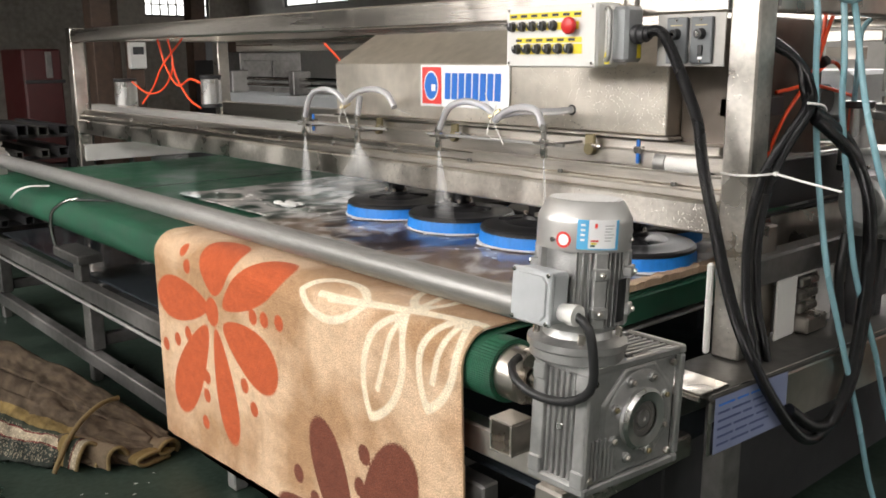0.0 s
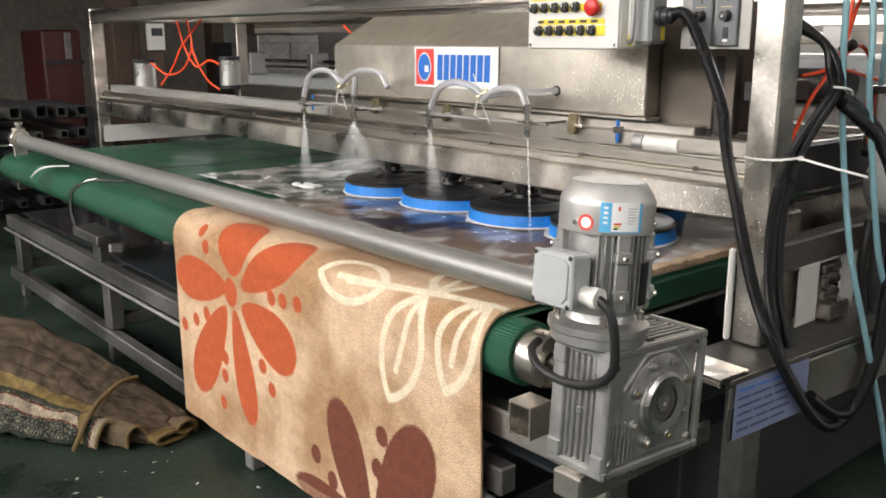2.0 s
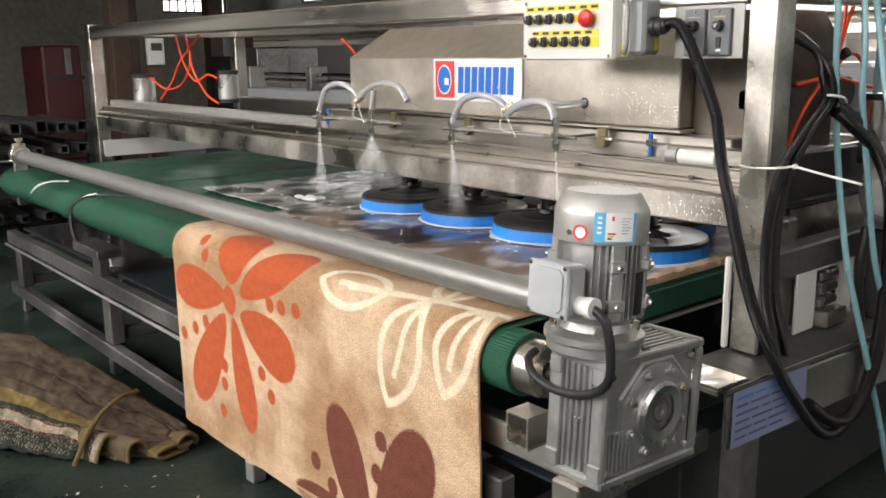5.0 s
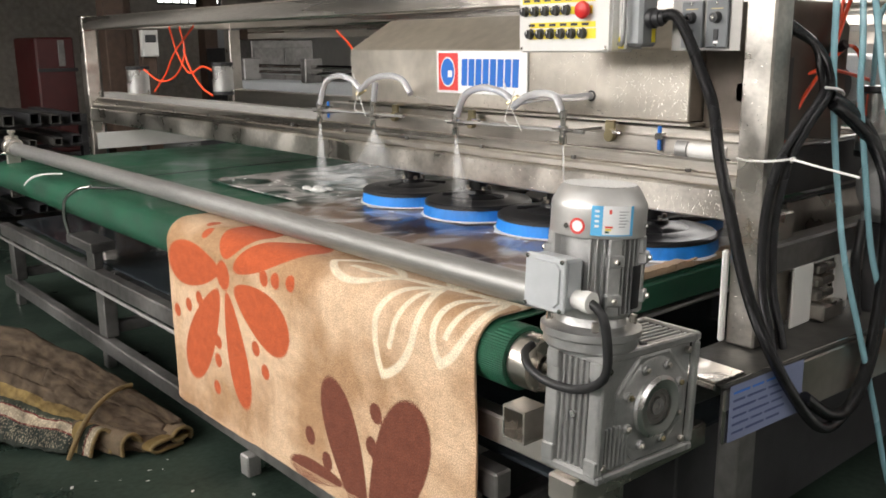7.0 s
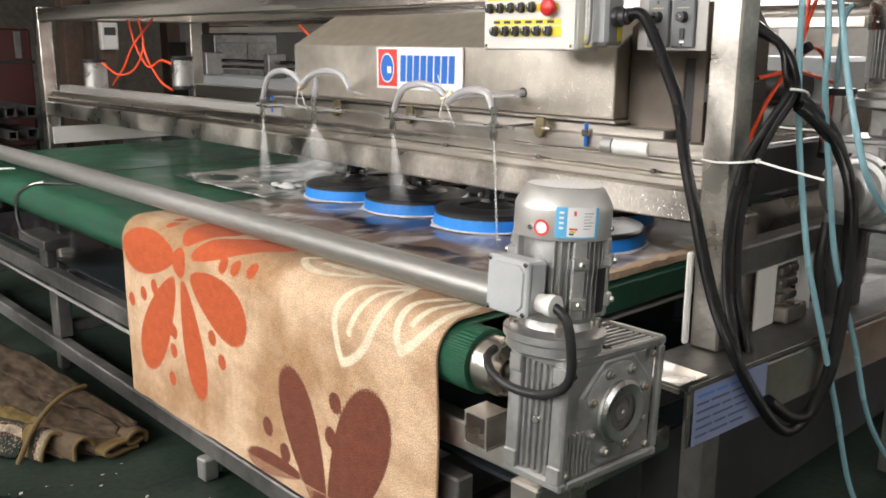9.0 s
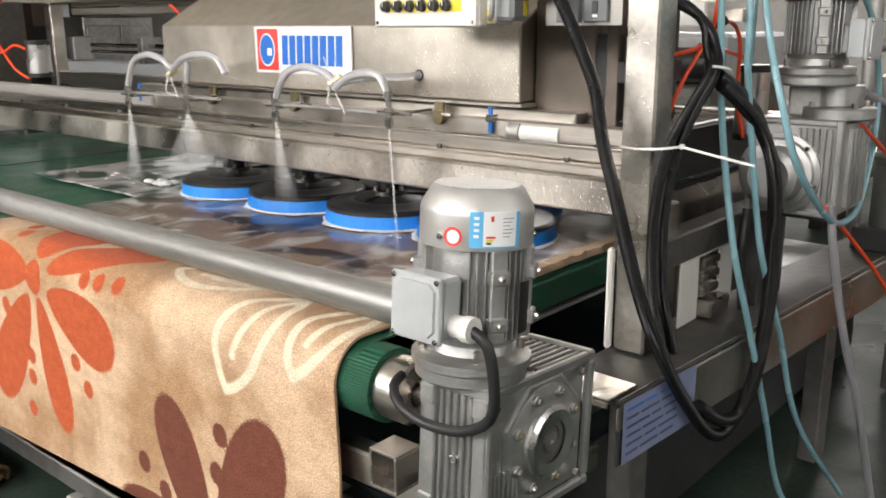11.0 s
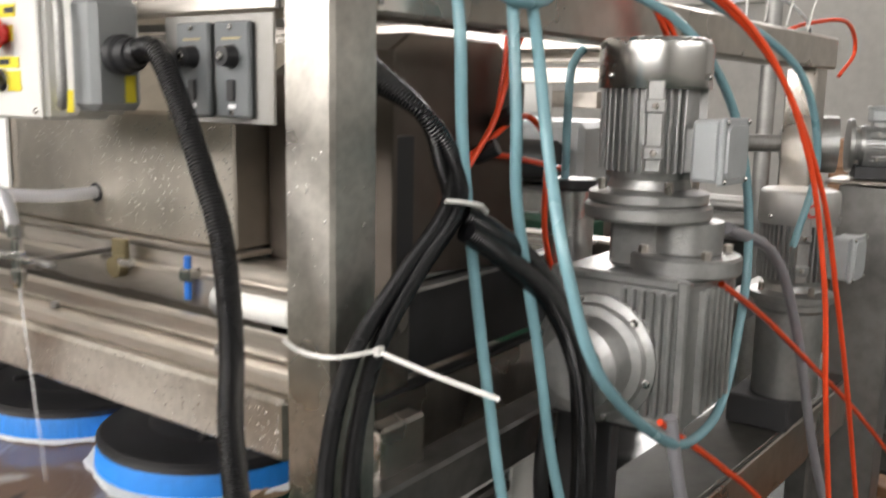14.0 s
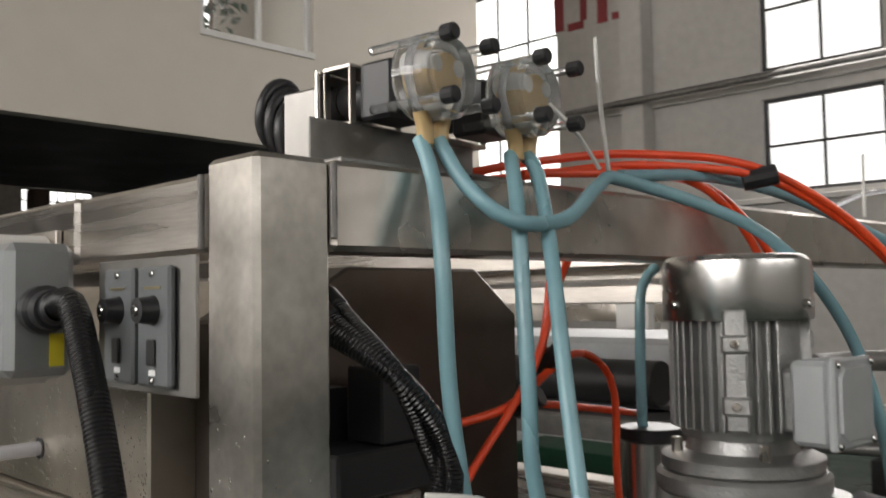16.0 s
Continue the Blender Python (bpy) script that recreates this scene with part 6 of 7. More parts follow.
def dosing_pump(m, motor):
    root = thing("dosing_pump", m, "clear plastic peristaltic dosing pump with amber tube ends", "dosing pump", "dosing pumps")
    X = pose(0, 0, 0, 0, 90, 0)
    part("pump_housing", lathe_bm([(0, 0.0), (0.038, 0.0), (0.048, 0.004), (0.048, 0.045), (0.042, 0.052), (0, 0.052)], 36, X), GLASS, root, "clear plastic pump head")
    part("rotor", cyl_bm(0.026, 0.03, 24, Matrix.Translation((0.022, 0, 0)) @ X), AMBER, root)
    for k in range(3):
        a = radians(120 * k + 30)
        part("roller", cyl_bm(0.010, 0.034, 14, Matrix.Translation((0.022, 0.022 * math.cos(a), 0.022 * math.sin(a))) @ X), WHITE, root)
    part("pump_tube", tube_bm([(0.022, -0.015, -0.05), (0.022, -0.022, -0.035), (0.022, -0.036, 0.0), (0.022, -0.02, 0.032), (0.022, 0.02, 0.032), (0.022, 0.036, 0.0), (0.022, 0.022, -0.035), (0.022, 0.015, -0.05)], 0.006, 10), CLEAR, root, "clear tube looped round the rotor")
    for y in (-0.013, 0.013):
        part("tube_end", tube_bm([(0.022, y * 1.6, -0.038), (0.022, y * 1.1, -0.055), (0.022, y, -0.075)], 0.0095, 12), AMBER, root, "amber tube end")
    for y in (-0.036, 0.036):
        for z in (-0.032, 0.034):
            rod = part("clamp_rod", cyl_bm(0.0052, 0.11, 12, Matrix.Translation((0.018, y, z)) @ X), GLASS, root)
            part("rod_cap", cyl_bm(0.0095, 0.018, 12, Matrix.Translation((0.075, y, z)) @ X), BLACK, rod)
    part("gear_case", box_bm(0.05, 0.066, 0.066, 0.004, (-0.034, 0, -0.008)), BLACK, root)
    fr = part("mount_frame", span_bm(-0.105, -0.061, -0.044, 0.044, 0.020, 0.025, 0.001), STEEL, root, "folded steel mounting frame")
    part("frame_flange", span_bm(-0.105, -0.061, -0.044, 0.044, -0.046, -0.041, 0.001), STEEL, fr)
    for y in (-0.044, 0.034):
        part("frame_flange", span_bm(-0.0645, -0.061, y, y + 0.010, -0.041, 0.020, 0.001), STEEL, fr)
        part("frame_flange", span_bm(-0.105, -0.1015, y, y + 0.010, -0.041, 0.020, 0.001), STEEL, fr)
    part("gear_neck", cyl_bm(0.02, 0.05, 18, Matrix.Translation((-0.084, 0, -0.008)) @ X), DARKSTEEL, root)
    if motor:
        part("motor_can", box_bm(0.07, 0.072, 0.086, 0.003, (-0.148, 0, -0.034)), PLATE, root)
        part("end_plate", span_bm(-0.112, -0.108, -0.05, 0.05, -0.094, 0.023, 0.001), CHROME, root, "bright upright plate edge")
        for k in range(3):
            part("coiled_lead", tube_bm([(-0.193, 0.032 * math.cos(a), -0.034 + 0.04 * math.sin(a)) for a in [0.5 + 0.6 * j for j in range(11)]], 0.0085, 8, 0.012), BLACK, root, "black coiled motor lead", pose(-0.016 * k, 0, -0.003 * k, 0, 5 * k, 0))


def dosing_pumps():
    dosing_pump(pose(2.407, 1.242, 1.930, 0, 0, -84), True)
    dosing_pump(pose(2.537, 1.222, 1.924, 0, 0, -84), False)
    br = thing("pump_bracket", Matrix(), "folded dark steel pump bracket on top of the beam", "bracket")
    part("plate", span_bm(2.30, 2.56, 1.298, 1.302, 1.832, 1.886, 0.001), DULL, br)
    part("base", span_bm(2.30, 2.60, 1.245, 1.30, 1.8305, 1.836, 0.001), DULL, br)
    for i, mt in enumerate((PALEBLUE, RED, WHITE)):
        solo("thin_wire", tube_bm([(2.43 + 0.005 * i, 1.452, 1.872), (2.425 + 0.005 * i, 1.455, 1.85), (2.42 + 0.007 * i, 1.46, 1.81)], 0.0018, 6), mt, "thin coloured wire end beside the motor lead", "wire", group="thin wires")


dosing_pumps()

# ---- behind the front rail ----


def air_cylinder(x, y, z, r, h):
    root = thing("air_cylinder", pose(x, y, z), "short bright aluminium air cylinder on the rail", "air cylinder", "air cylinders")
    part("barrel", cyl_bm(r, h, 32), ALU, root)
    part("top_cap", cyl_bm(r * 1.04, 0.02, 32, pose(0, 0, h / 2 + 0.011)), BLACK, root)
    part("base_cap", cyl_bm(r * 1.04, 0.02, 32, pose(0, 0, -h / 2 - 0.011)), BLACK, root)


def rear_things():
    air_cylinder(2.47, 6.12, 1.385, 0.075, 0.17)
    air_cylinder(2.47, 4.86, 1.435, 0.06, 0.145)
    air_cylinder(3.02, 1.33, 1.355, 0.05, 0.19)
    for pts in ([(2.47, 6.0, 1.47), (2.47, 5.75, 1.40), (2.47, 5.5, 1.44), (2.47, 5.35, 1.58), (2.47, 5.40, 1.74)], [(2.47, 5.85, 1.33), (2.47, 5.65, 1.45), (2.47, 5.5, 1.58), (2.47, 5.2, 1.74)],
                [(2.47, 4.95, 1.47), (2.47, 5.12, 1.50), (2.47, 5.3, 1.46), (2.47, 5.45, 1.57), (2.47, 5.55, 1.74)], [(2.47, 5.0, 1.33), (2.47, 5.15, 1.38), (2.47, 5.3, 1.50), (2.47, 5.36, 1.6)],
                [(2.9, 4.3, 1.70), (2.9, 4.15, 1.60), (2.9, 4.1, 1.5)]):
        run("orange_hose", pts, 0.0068, ORANGE, "thin bright orange air hose", "hose", "orange hoses", 8)
    # white splash panel at the far end
    solo("splash_panel", span_bm(2.2, 3.35, 6.24, 6.25, 0.932, 1.045, 0.001), WHITE, "white plastic splash panel at the end of the belt", "panel")
    # dark bearing block and pillar beside the post
    r = thing("bearing_unit", Matrix(), "black bearing block on a steel pillar inside the frame", "bearing")
    part("block", span_bm(2.40, 2.62, 1.38, 1.47, 1.44, 1.50, 0.004), BLACK, r)
    part("spacer", span_bm(2.48, 2.55, 1.39, 1.46, 1.501, 1.60, 0.003), BLACK, r)
    part("pillar", span_bm(2.45, 2.54, 1.38, 1.40, 0.775, 1.439, 0.003), STEEL, r)
    # second carriage drive rail and dark driving belt behind the post
    solo("toothed_belt", span_bm(2.30, 3.25, 1.375, 1.40, 1.13, 1.137, 0.0), DARKSTEEL, "black toothed driving belt behind the post", "driving belt")
    solo("toothed_belt", span_bm(2.30, 3.25, 1.375, 1.40, 1.30, 1.307, 0.0), PALE, "pale upper run of the toothed driving belt", "driving belt")
    solo("dark_beam", span_bm(2.30, 3.26, 1.41, 1.47, 1.14, 1.29, 0.004), DARKSTEEL, "dark steel beam behind the post", "beam")
    for y0, z0 in ((1.55, 1.752), (1.62, 1.70)):
        solo("light_channel", span_bm(3.375, 3.42, y0 - 0.2, 6.2, z0 - 0.03, z0 + 0.012, 0.003), STEEL_H, "long pale steel channel at the back of the frame", "steel channel", group="steel channels")
    # second machine behind
    m = thing("rear_machine", Matrix(), "grey drying machine with dark roller behind the frame", "machine")
    part("cabinet", span_bm(4.0, 4.9, 1.9, 4.8, 0.0, 1.32, 0.01), DULL, m)
    part("panel", span_bm(3.985, 3.998, 1.95, 2.5, 0.7, 1.25, 0.003), BOXGREY, m)
    part("roller", cyl_bm(0.07, 2.8, 24, Matrix.Translation((4.1, 3.35, 1.42)) @ ALONG_Y), RUBBER, m)
    part("cover", span_bm(4.2, 4.9, 1.9, 4.8, 1.325, 1.55, 0.02), BOXGREY, m)
    part("green_tray", span_bm(3.80, 3.98, 1.7, 2.3, 1.18, 1.25, 0.003), BELT, m, "green plastic tray")
    part("white_switch_box", span_bm(4.15, 4.19, 2.02, 2.14, 1.58, 1.70, 0.004), WHITE, m)
    part("rail", span_bm(4.3, 4.36, 1.9, 4.8, 1.60, 1.66, 0.003), STEEL, m)


rear_things()

# ---- far end of the hall ----


FADEDRED = mat("faded_red_wall_paint", (0.32, 0.055, 0.06), 0.75, 0, 20, 0.2, 0.1, 40)


def background():
    r = thing("red_machine", Matrix(), "dark red enamelled machine cabinet against the far side", "machine")
    part("cabinet", span_bm(3.14, 3.56, 10.6, 11.4, 0.45, 1.74, 0.02), REDPAINT, r)
    part("base", span_bm(3.12, 3.6, 10.62, 11.3, 0.0, 0.449, 0.01), DARKSTEEL, r)
    part("grey_band", span_bm(3.38, 3.45, 10.585, 10.598, 1.42, 1.71, 0.003), DULL, r)
    part("slot", span_bm(3.14, 3.58, 10.585, 10.598, 1.36, 1.40, 0.003), BLACK, r)
    rack = thing("steel_stock_rack", Matrix(), "dark rack stacked with square steel tubes", "rack")
    for x in (1.75, 2.95):
        part("upright", span_bm(x, x + 0.08, 8.8, 8.88, 0.0, 1.0, 0.004), DARKSTEEL, rack)
    rnd = random.Random(9)
    for k in range(5):
        part("shelf_bar", span_bm(1.70, 3.1, 8.78, 8.82, 0.10 + 0.2 * k, 0.14 + 0.2 * k, 0.003), DARKSTEEL, rack)
        for j in range(6):
            x, w = 1.78 + 0.2 * j + rnd.uniform(-0.03, 0.03), rnd.uniform(0.06, 0.12)
            b = bmesh.new()
            z = 0.145 + 0.2 * k
            for a0, a1, c0, c1 in ((0, w, 0, 0.008), (0, w, w - 0.008, w), (0, 0.008, 0.008, w - 0.008), (w - 0.008, w, 0.008, w - 0.008)):
                span_bm(x + a0, x + a1, 8.5 + rnd.uniform(-0.02, 0.02), 9.8, z + c0, z + c1, 0, b)
            part("square_tube", b, GRIME if rnd.random() < 0.4 else DARKSTEEL, rack, smooth=0)
    cab = thing("meter_cabinet", Matrix(), "small pale grey meter on a brown column", "meter")
    part("case", span_bm(3.88, 4.06, 9.42, 9.5, 1.52, 1.80, 0.01), PANELGREY, cab)
    part("display", span_bm(3.91, 4.03, 9.412, 9.419, 1.67, 1.75, 0.002), DARKSTEEL, cab)
    part("mount", span_bm(3.90, 4.06, 9.505, 9.6, 0.0, 1.82, 0.004), RUST, cab)
    col = solo("column", span_bm(3.60, 3.82, 9.7, 9.92, 0, 2.70, 0.01), RUST, "rusty brown steel hall column", "column", kind="structure")
    # long machine bed at the back with pipes and clamps
    mb = thing("long_machine_bed", Matrix(), "pale grey machine bed with tubes seen through the frame", "machine")
    part("bed", span_bm(4.6, 5.0, 5.2, 9.2, 1.12, 1.27, 0.01), BOXGREY, mb)
    part("lower_bed", span_bm(4.4, 5.1, 4.9, 9.3, 0.0, 0.98, 0.01), DARKSTEEL, mb)
    for z in (1.36, 1.42):
        part("tube", cyl_bm(0.02, 2.4, 14, Matrix.Translation((4.7, 7.2, z)) @ ALONG_Y), CHROME, mb)
    for y in (6.2, 7.4, 8.6):
        part("clamp", span_bm(4.62, 4.82, y, y + 0.09, 1.271, 1.50, 0.01), DULL, mb)
    for i, (x, y, w, h) in enumerate(((5.6, 10.2, 0.9, 1.7), (7.2, 9.4, 1.2, 1.45), (8.6, 11.2, 0.8, 1.95), (6.4, 12.4, 1.0, 1.6), (9.6, 8.4, 1.1, 1.3))):
        c = thing("workshop_cabinet", Matrix(), "dark metal workshop cabinet in the shade", "cabinet", "workshop cabinets")
        part("body", span_bm(x, x + w, y, y + 0.7, 0.0, h, 0.012), DARKSTEEL if i % 2 else DULL, c)
        part("door", span_bm(x + 0.03, x + w / 2 - 0.01, y - 0.02, y - 0.001, 0.15, h - 0.1, 0.005), DULL, c)
        part("door", span_bm(x + w / 2 + 0.01, x + w - 0.03, y - 0.02, y - 0.001, 0.15, h - 0.1, 0.005), DULL, c)
        part("top_box", span_bm(x + 0.1, x + w * 0.6, y + 0.1, y + 0.5, h + 0.001, h + 0.28, 0.01), BOXGREY if i % 2 else RUST, c)
    # right side: distant pallet, frames and pipes against the far wall
    p = thing("pipe_stack", Matrix(), "stack of pale steel pipes lying in the hall", "pipes")
    for k in range(14):
        part("pipe", cyl_bm(0.045, 3.0, 14, Matrix.Translation((7.6 + 0.10 * (k % 5), 1.6 + 0.02 * k, 0.72 + 0.10 * (k // 5))) @ pose(0, 0, 0, -90, 0, 12 * (k % 2))), GALV, p)
    for y in (0.6, 2.4):
        part("trestle", span_bm(7.4, 8.3, y, y + 0.1, 0.0, 0.67, 0.005), DARKSTEEL, p)
    crate = thing("plywood_crate", Matrix(), "brown plywood crate standing in the hall", "crate")
    part("body", span_bm(6.4, 7.3, 0.55, 1.55, 0.0, 1.45, 0.01), WOOD, crate)
    for z in (0.1, 0.7, 1.3):
        part("batten", span_bm(6.37, 6.399, 0.55, 1.55, z, z + 0.09, 0.004), WOOD, crate)
    pl = thing("timber_offcuts", Matrix(), "heap of raw timber offcuts and scrap on the floor", "timber")
    for k in range(12):
        part("offcut", box_bm(rnd.uniform(0.3, 0.7), rnd.uniform(0.05, 0.12), rnd.uniform(0.02, 0.05), 0.003), WOOD, pl, "", pose(4.15 + rnd.uniform(-0.3, 0.5), 0.72 + rnd.uniform(-0.2, 0.25), 0.03 + 0.035 * k, 4 * rnd.uniform(-1, 1), 4 * rnd.uniform(-1, 1), rnd.uniform(0, 180)))
    lv = thing("louvred_unit", Matrix(), "galvanised louvred metal unit standing on the floor", "louvre unit")
    part("back", span_bm(5.62, 5.7, 0.65, 1.15, 0.0, 1.02, 0.004), DULL, lv)
    for k in range(9):
        part("slat", box_bm(0.09, 0.46, 0.012, 0.002), GALV, lv, "", pose(5.58, 0.9, 0.2 + 0.09 * k, 0, 25, 0))
    # wall bits: conduit and ledges on the far wall
    for z in (4.42, 2.9):
        solo("wall_ledge", span_bm(12.9, 12.99, 3.6, 8.0, z - 0.04, z + 0.04, 0.01), WALL, "grey plaster ledge along the wall", "ledge", kind="structure")
    solo("wall_pipe", cyl_bm(0.05, 7.0, 14, Matrix.Translation((12.6, 5.0, 4.46)) @ ALONG_Y), DULL, "dull grey pipe along the far wall", "pipe")
    solo("wall_banner", span_bm(12.975, 12.99, 7.7, 8.15, 6.35, 7.3, 0.0), REDPAINT, "faded red lettering band on the wall", "banner")
    sp = solo("service_post", cyl_bm(0.045, 3.2, 14, pose(6.4, 1.9, 1.6)), GALV, "thin galvanised service post", "post")
    wl = thing("wall_sign", Matrix(), "faded red painted characters on the grey wall, as bars", "wall sign")
    for y0, y1, z0, z1 in ((8.80, 8.98, 5.90, 6.75), (8.42, 8.72, 5.86, 5.98), (8.36, 8.48, 5.98, 6.75), (7.98, 8.16, 5.86, 6.75), (7.60, 7.90, 5.86, 5.97)):
        part("painted_bar", span_bm(12.985, 12.997, y0, y1, z0, z1, 0), FADEDRED, wl)
    # potted plant behind the office window
    pp = thing("potted_plant", Matrix(), "leafy green plant behind the office window", "plant")
    rl = random.Random(12)
    part("stem", tube_bm([(6.15, 7.95, 4.17), (6.17, 7.95, 4.5), (6.1, 7.95, 4.9)], 0.02, 8), WOOD, pp)
    leafm = mat("green_leaves", (0.05, 0.12, 0.04), 0.5, 0, 30, 0.3, 0.1, 60)
    for k in range(60):
        b = bmesh.new()
        a = [b.verts.new(v) for v in ((0, 0, 0), (0.05, 0.035, 0.01), (0.13, 0, -0.01), (0.05, -0.035, 0.01))]
        b.faces.new(a)
        part("leaf", b, leafm, pp, "", pose(6.17 + rl.gauss(0, 0.16), 7.93 + rl.uniform(-0.08, 0.1), 4.5 + rl.gauss(0, 0.17), rl.uniform(-90, 90), rl.uniform(-60, 60), rl.uniform(0, 360)), 0)
    solo("plant_shelf", span_bm(5.9, 7.1, 7.78, 8.1, 4.10, 4.165, 0.005), WHITE, "white shelf inside the office window", "shelf")


background()

# ---- folded rugs on the floor ----


def rug_material(name, ground, border):
    m = bpy.data.materials.new(name)
    m.use_nodes = True
    nt = m.node_tree
    b = nt.nodes["Principled BSDF"]
    uv = nt.nodes.new("ShaderNodeUVMap")
    sep = nt.nodes.new("ShaderNodeSeparateXYZ")
    nt.links.new(uv.outputs[0], sep.inputs[0])
    n, v, g = nt.nodes.new("ShaderNodeTexNoise"), nt.nodes.new("ShaderNodeTexVoronoi"), nt.nodes.new("ShaderNodeTexNoise")
    n.inputs["Scale"].default_value, n.inputs["Detail"].default_value = 11, 9
    g.inputs["Scale"].default_value = 240
    v.inputs["Scale"].default_value = 95
    for k in (n, v, g):
        nt.links.new(uv.outputs[0], k.inputs["Vector"])
    band = nt.nodes.new("ShaderNodeValToRGB")
    band.color_ramp.interpolation = "CONSTANT"
    cols = [(0.0, (0.03, 0.035, 0.03)), (0.02, (0.03, 0.035, 0.03)), (0.085, (0.10, 0.02, 0.02)), (0.093, (0.27, 0.23, 0.17)), (0.135, (0.10, 0.02, 0.02)), (0.142, (0.035, 0.04, 0.03)), (0.175, (0.19, 0.135, 0.055)), (0.235, ground)]
    el = band.color_ramp.elements
    el[0].position, el[0].color, el[1].position, el[1].color = 0.0, (*cols[0][1], 1), cols[1][0], (*cols[1][1], 1)
    for p, c in cols[2:]:
        e = el.new(p)
        e.color = (*c, 1)
    nt.links.new(sep.outputs[1], band.inputs[0])
    spots = nt.nodes.new("ShaderNodeValToRGB")
    spots.color_ramp.interpolation = "CONSTANT"
    for (p, c), e in zip(((0.0, (0.17, 0.14, 0.10, 1)), (0.38, (0, 0, 0, 1))), spots.color_ramp.elements):
        e.position, e.color = p, c
    nt.links.new(v.outputs["Distance"], spots.inputs[0])
    inband = nt.nodes.new("ShaderNodeMath")
    inband.operation = "COMPARE"
    inband.inputs[1].default_value, inband.inputs[2].default_value = 0.085, 0.07
    nt.links.new(sep.outputs[1], inband.inputs[0])
    mx = nt.nodes.new("ShaderNodeMix")
    mx.data_type, mx.blend_type = "RGBA", "ADD"
    nt.links.new(inband.outputs[0], mx.inputs[0])
    nt.links.new(band.outputs[0], mx.inputs[6])
    nt.links.new(spots.outputs[0], mx.inputs[7])
    mul = nt.nodes.new("ShaderNodeMix")
    mul.data_type, mul.blend_type = "RGBA", "MULTIPLY"
    mul.inputs[0].default_value = 1.0
    mr = nt.nodes.new("ShaderNodeMapRange")
    mr.inputs["From Min"].default_value, mr.inputs["From Max"].default_value, mr.inputs["To Min"].default_value, mr.inputs["To Max"].default_value = 0.3, 0.7, 0.40, 1.3
    nt.links.new(n.outputs[0], mr.inputs[0])
    nt.links.new(mx.outputs[2], mul.inputs[6])
    nt.links.new(mr.outputs[0], mul.inputs[7])
    nt.links.new(mul.outputs[2], b.inputs["Base Color"])
    bp = nt.nodes.new("ShaderNodeBump")
    bp.inputs["Strength"].default_value, bp.inputs["Distance"].default_value = 0.8, 0.005
    nt.links.new(g.outputs[0], bp.inputs["Height"])
    nt.links.new(bp.outputs[0], b.inputs["Normal"])
    b.inputs["Roughness"].default_value = 0.95
    b.inputs["Specular IOR Level"].default_value = 0.1
    return m


RUG = rug_material("patterned_wool_rug", (0.085, 0.064, 0.045), None)
RUGBACK = mat("rug_jute_back", (0.12, 0.085, 0.05), 0.95, 0, 90, 0.25, 0.5, 200, stain=3)


RUGEDGE = mat("olive_rug_binding", (0.19, 0.135, 0.055), 0.95, 0, 120, 0.3, 0.6, 260, stain=6)
RIDGE = [(0.86, 4.95, 0.30), (1.12, 4.34, 0.30), (1.24, 3.98, 0.235), (1.34, 3.68, 0.16), (1.44, 3.36, 0.055)]
FRONT = [(0.52, 4.40, 0.0), (0.79, 3.87, 0.0), (0.90, 3.66, 0.0), (1.02, 3.48, 0.0), (1.27, 3.30, 0.0)]


def along(line, t):
    """The place a share t of the way along an evenly keyed line."""
    k = min(int(t * (len(line) - 1)), len(line) - 2)
    f = t * (len(line) - 1) - k
    return Vector(line[k]).lerp(Vector(line[k + 1]), f)


def rug_layer(name, u0, u1, t0, t1, lift, v_at, seed, root, nu=46, nt=90):
    """A sheet between ridge (u = 0) and front (u = 1) of the heap, draped with folds; v_at gives the place in the border pattern."""
    b = bmesh.new()
    uv = b.loops.layers.uv.verify()
    g = []
    for k in range(nt + 1):
        t = t0 + (t1 - t0) * k / nt
        r, f = along(RIDGE, t), along(FRONT, t)
        row = []
        for a in range(nu + 1):
            u = u0 + (u1 - u0) * a / nu
            p = r.lerp(f, u)
            if u < 0:
                z = r.z * max(0.0, 1 + 4.5 * u)
            else:
                z = r.z * (1 - u) ** 0.85 + 0.045 * math.sin(math.pi * min(u, 1)) ** 0.6 * (1 - 0.5 * t)
                z *= min(1.0, (1.03 - u) / 0.07) if u > 0.96 else 1.0
            fold = 0.006 * math.sin(17 * u + 5 * noise.noise((t * 4, u * 3, seed))) + 0.018 * noise.noise((u * 5 + seed, t * 7, 1.0)) + 0.005 * noise.noise((u * 22, t * 34, seed))
            up = max(0.0, min(1.0, z / 0.05))
            e = 0.012 * noise.noise((t * 16, seed, 2.0)) if a == nu else 0.0
            row.append(b.verts.new((p.x + e, p.y + e, max(0.012, z + lift + fold * up))))
        g.append(row)
    for k in range(nt):
        for a in range(nu):
            q = b.faces.new((g[k][a], g[k][a + 1], g[k + 1][a + 1], g[k + 1][a]))
            for lp, (c, d) in zip(q.loops, ((k, a), (k, a + 1), (k + 1, a + 1), (k + 1, a))):
                lp[uv].uv = (1.7 * (t0 + (t1 - t0) * c / nt), v_at(u0 + (u1 - u0) * d / nu))
    ob = part(name, b, [RUG, RUGBACK], root, smooth=60)
    so = ob.modifiers.new("thick", "SOLIDIFY")
    so.thickness, so.offset, so.material_offset = 0.012, -1, 1
    return ob


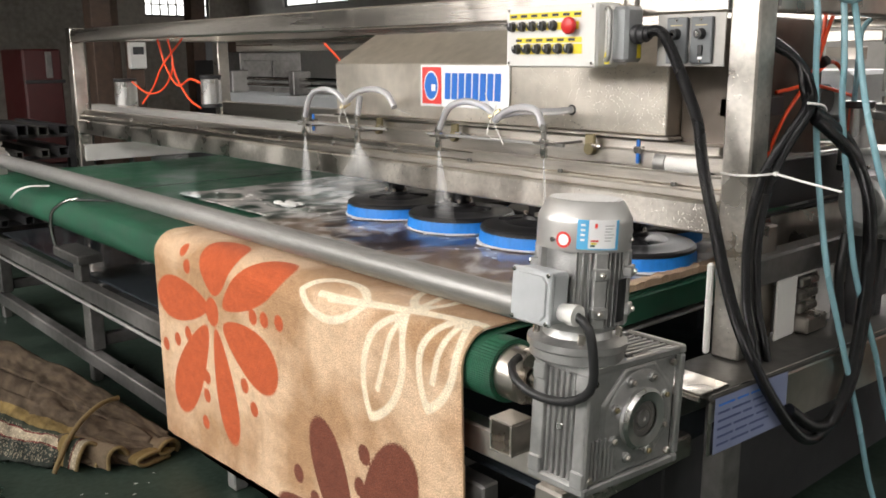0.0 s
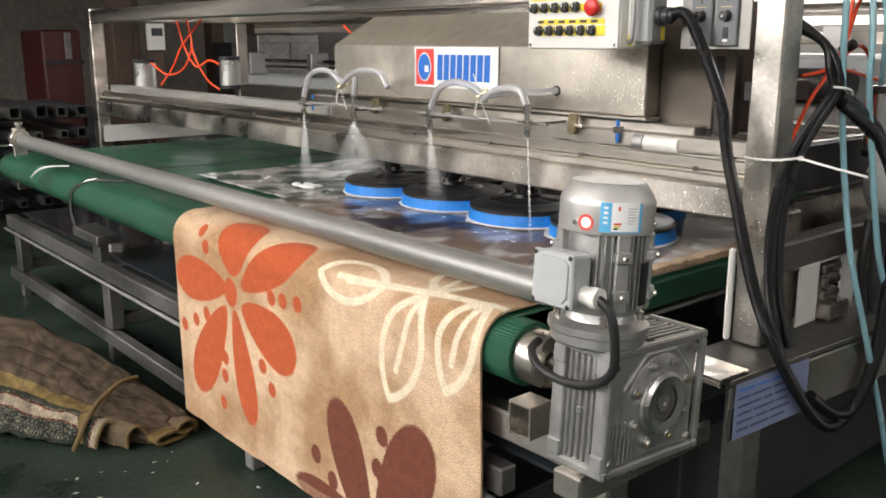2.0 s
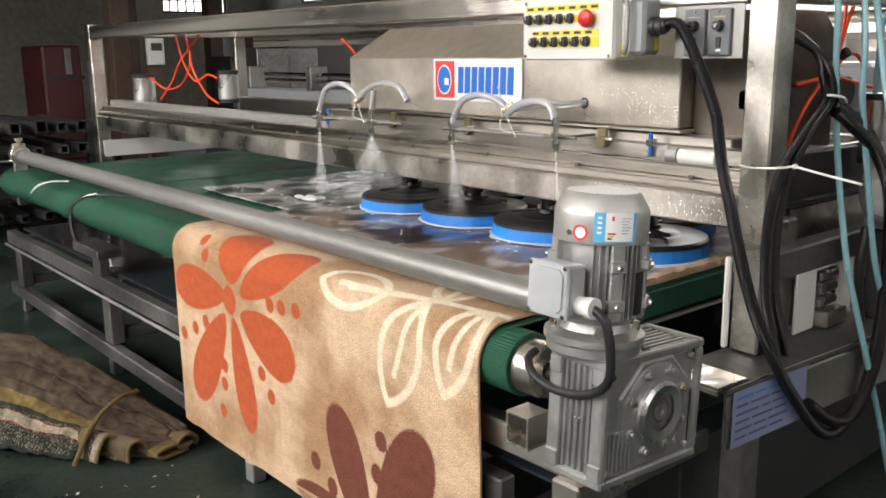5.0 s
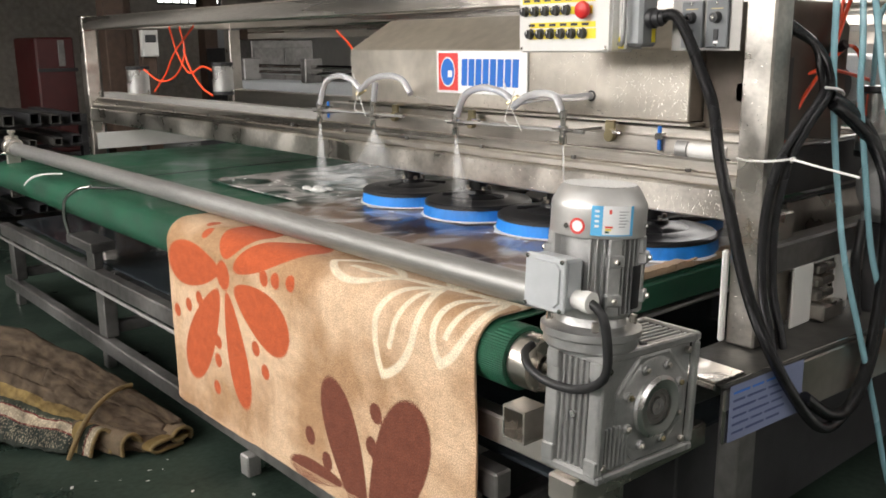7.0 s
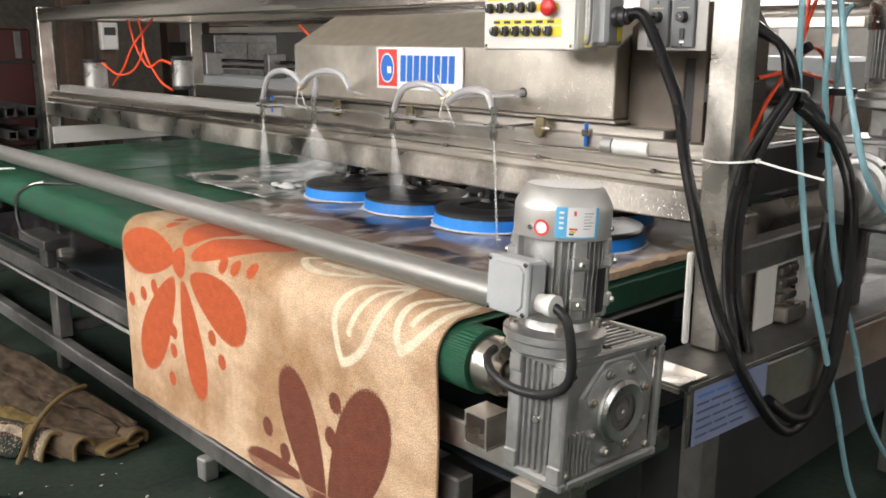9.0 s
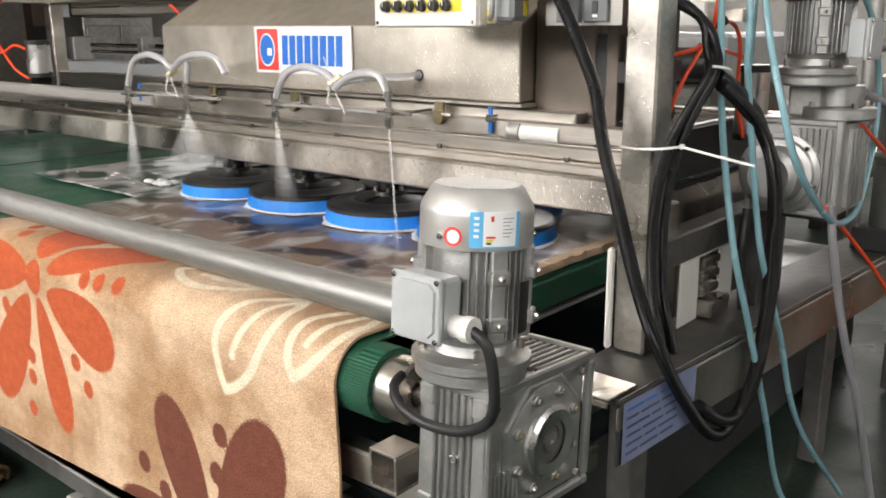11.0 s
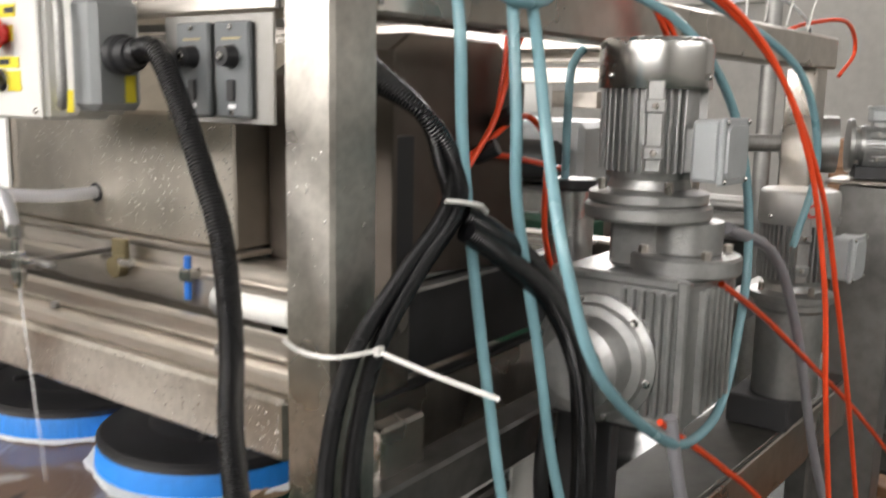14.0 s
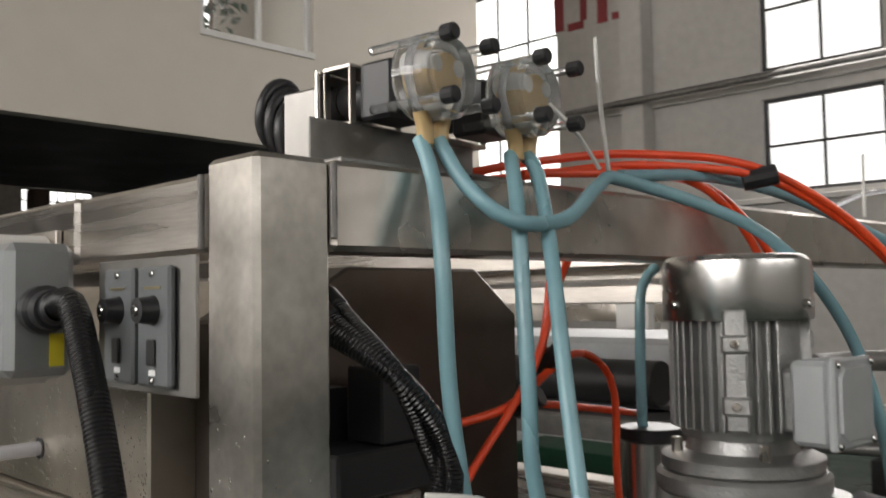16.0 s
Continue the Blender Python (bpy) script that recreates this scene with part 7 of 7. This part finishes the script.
def fold_end(points, way, length, root, v0):
    """A rug's folded end: a bent profile drawn back along way."""
    line = spline(points, 0.010)
    b = bmesh.new()
    uv = b.loops.layers.uv.verify()
    n = 14
    g = [[b.verts.new(p + way * (length * k / n) + Vector((0, 0, 0.006 * noise.noise((k * 0.5, i * 0.2, v0))))) for k in range(n + 1)] for i, p in enumerate(line)]
    for i in range(len(g) - 1):
        for k in range(n):
            q = b.faces.new((g[i][k], g[i + 1][k], g[i + 1][k + 1], g[i][k + 1]))
            for lp, (c, d) in zip(q.loops, ((i, k), (i + 1, k), (i + 1, k + 1), (i, k + 1))):
                lp[uv].uv = (0.01 * c, v0 + length * d / n)
    ob = part("folded_end", b, [RUG, RUGBACK], root, smooth=60)
    so = ob.modifiers.new("thick", "SOLIDIFY")
    so.thickness, so.offset, so.material_offset = 0.013, 0, 1
    part("binding", tube_bm(points, 0.0085, 8, 0.012), RUGEDGE, root, "olive woven edge binding")


def rug_heap():
    back = thing("folded_rug", Matrix(), "plain brown wool rug folded in layers on the wet floor", "rug", "folded rugs")
    rug_layer("rug_surface", -0.22, 0.93, 0.0, 1.0, 0.0, lambda u: 0.30 + 0.5 * (1 - u), 3.0, back)
    rug_layer("upper_layer", 0.02, 0.34, 0.12, 0.985, 0.016, lambda u: 0.30 + u, 7.0, back, 20, 80)
    rug_layer("middle_layer", 0.30, 0.66, 0.42, 0.97, 0.013, lambda u: 0.26 + u, 13.0, back, 22, 60)
    way = Vector((-0.31, 0.95, 0.0))
    for pts, ln in (([(1.44, 3.335, 0.014), (1.45, 3.335, 0.045), (1.42, 3.325, 0.072), (1.375, 3.31, 0.075), (1.35, 3.305, 0.05), (1.375, 3.305, 0.032), (1.42, 3.318, 0.038)], 0.30),
                    ([(1.40, 3.315, 0.014), (1.33, 3.295, 0.018), (1.27, 3.28, 0.022), (1.25, 3.278, 0.045), (1.29, 3.285, 0.058), (1.35, 3.30, 0.055)], 0.28),
                    ([(1.245, 3.345, 0.014), (1.235, 3.345, 0.07), (1.20, 3.345, 0.10), (1.165, 3.35, 0.075), (1.16, 3.352, 0.014)], 0.26)):
        fold_end(pts, way, ln, back, 0.19)
    top = thing("folded_rug", Matrix(), "oriental rug with black, cream and olive border folded over", "rug", "folded rugs")
    rug_layer("border_flap", 0.52, 1.0, 0.0, 0.70, 0.022, lambda u: 0.004 + 0.60 * (1 - u), 21.0, top, 40, 80)
    edge = [(1.335, 3.66, 0.185), (1.25, 3.625, 0.19), (1.15, 3.57, 0.165), (1.07, 3.52, 0.115), (1.01, 3.478, 0.05), (0.985, 3.465, 0.014)]
    part("binding", tube_bm(edge, 0.0105, 8, 0.012), RUGEDGE, top, "olive woven edge binding")
    fold_end([(1.06, 3.43, 0.014), (1.075, 3.435, 0.06), (1.11, 3.45, 0.105), (1.145, 3.44, 0.10), (1.15, 3.425, 0.05), (1.13, 3.41, 0.014)], way, 0.22, top, 0.10)


rug_heap()


def wet_scraps():
    rnd = random.Random(21)
    for k in range(26):
        b = bmesh.new()
        n = 9
        r = rnd.uniform(0.002, 0.007)
        b.faces.new([b.verts.new((r * (0.6 + 0.6 * rnd.random()) * math.cos(2 * math.pi * i / n) * 2.0, r * (0.6 + 0.6 * rnd.random()) * math.sin(2 * math.pi * i / n), 0.002)) for i in range(n)])
        solo("foam_fleck", b, FOAM, "small pale fleck of foam on the wet floor", "foam fleck", pose(rnd.uniform(0.75, 1.42), rnd.uniform(2.2, 3.3), 0.0005 + 0.0001 * k, 0, 0, rnd.uniform(0, 180)), "foam flecks", smooth=0)


wet_scraps()


def motions():
    for ob, v in STRIPS:
        walk(ob, [(t, carpet_pose(v + s)) for t, s in CARPET_MOVE])
    walk(SOAKED_CARPET, [(t, pose(s, 0, 0)) for t, s in CARPET_MOVE])
    walk(CARRIAGE, [(t, pose(0, s, 0)) for t, s in CARRIAGE_MOVE])
    for ob, x, y, way in BRUSHES:
        walk(ob, [(0.4 * i, pose(x, y, 0.94, 0, 0, way * 76 * i)) for i in range(41)])


motions()
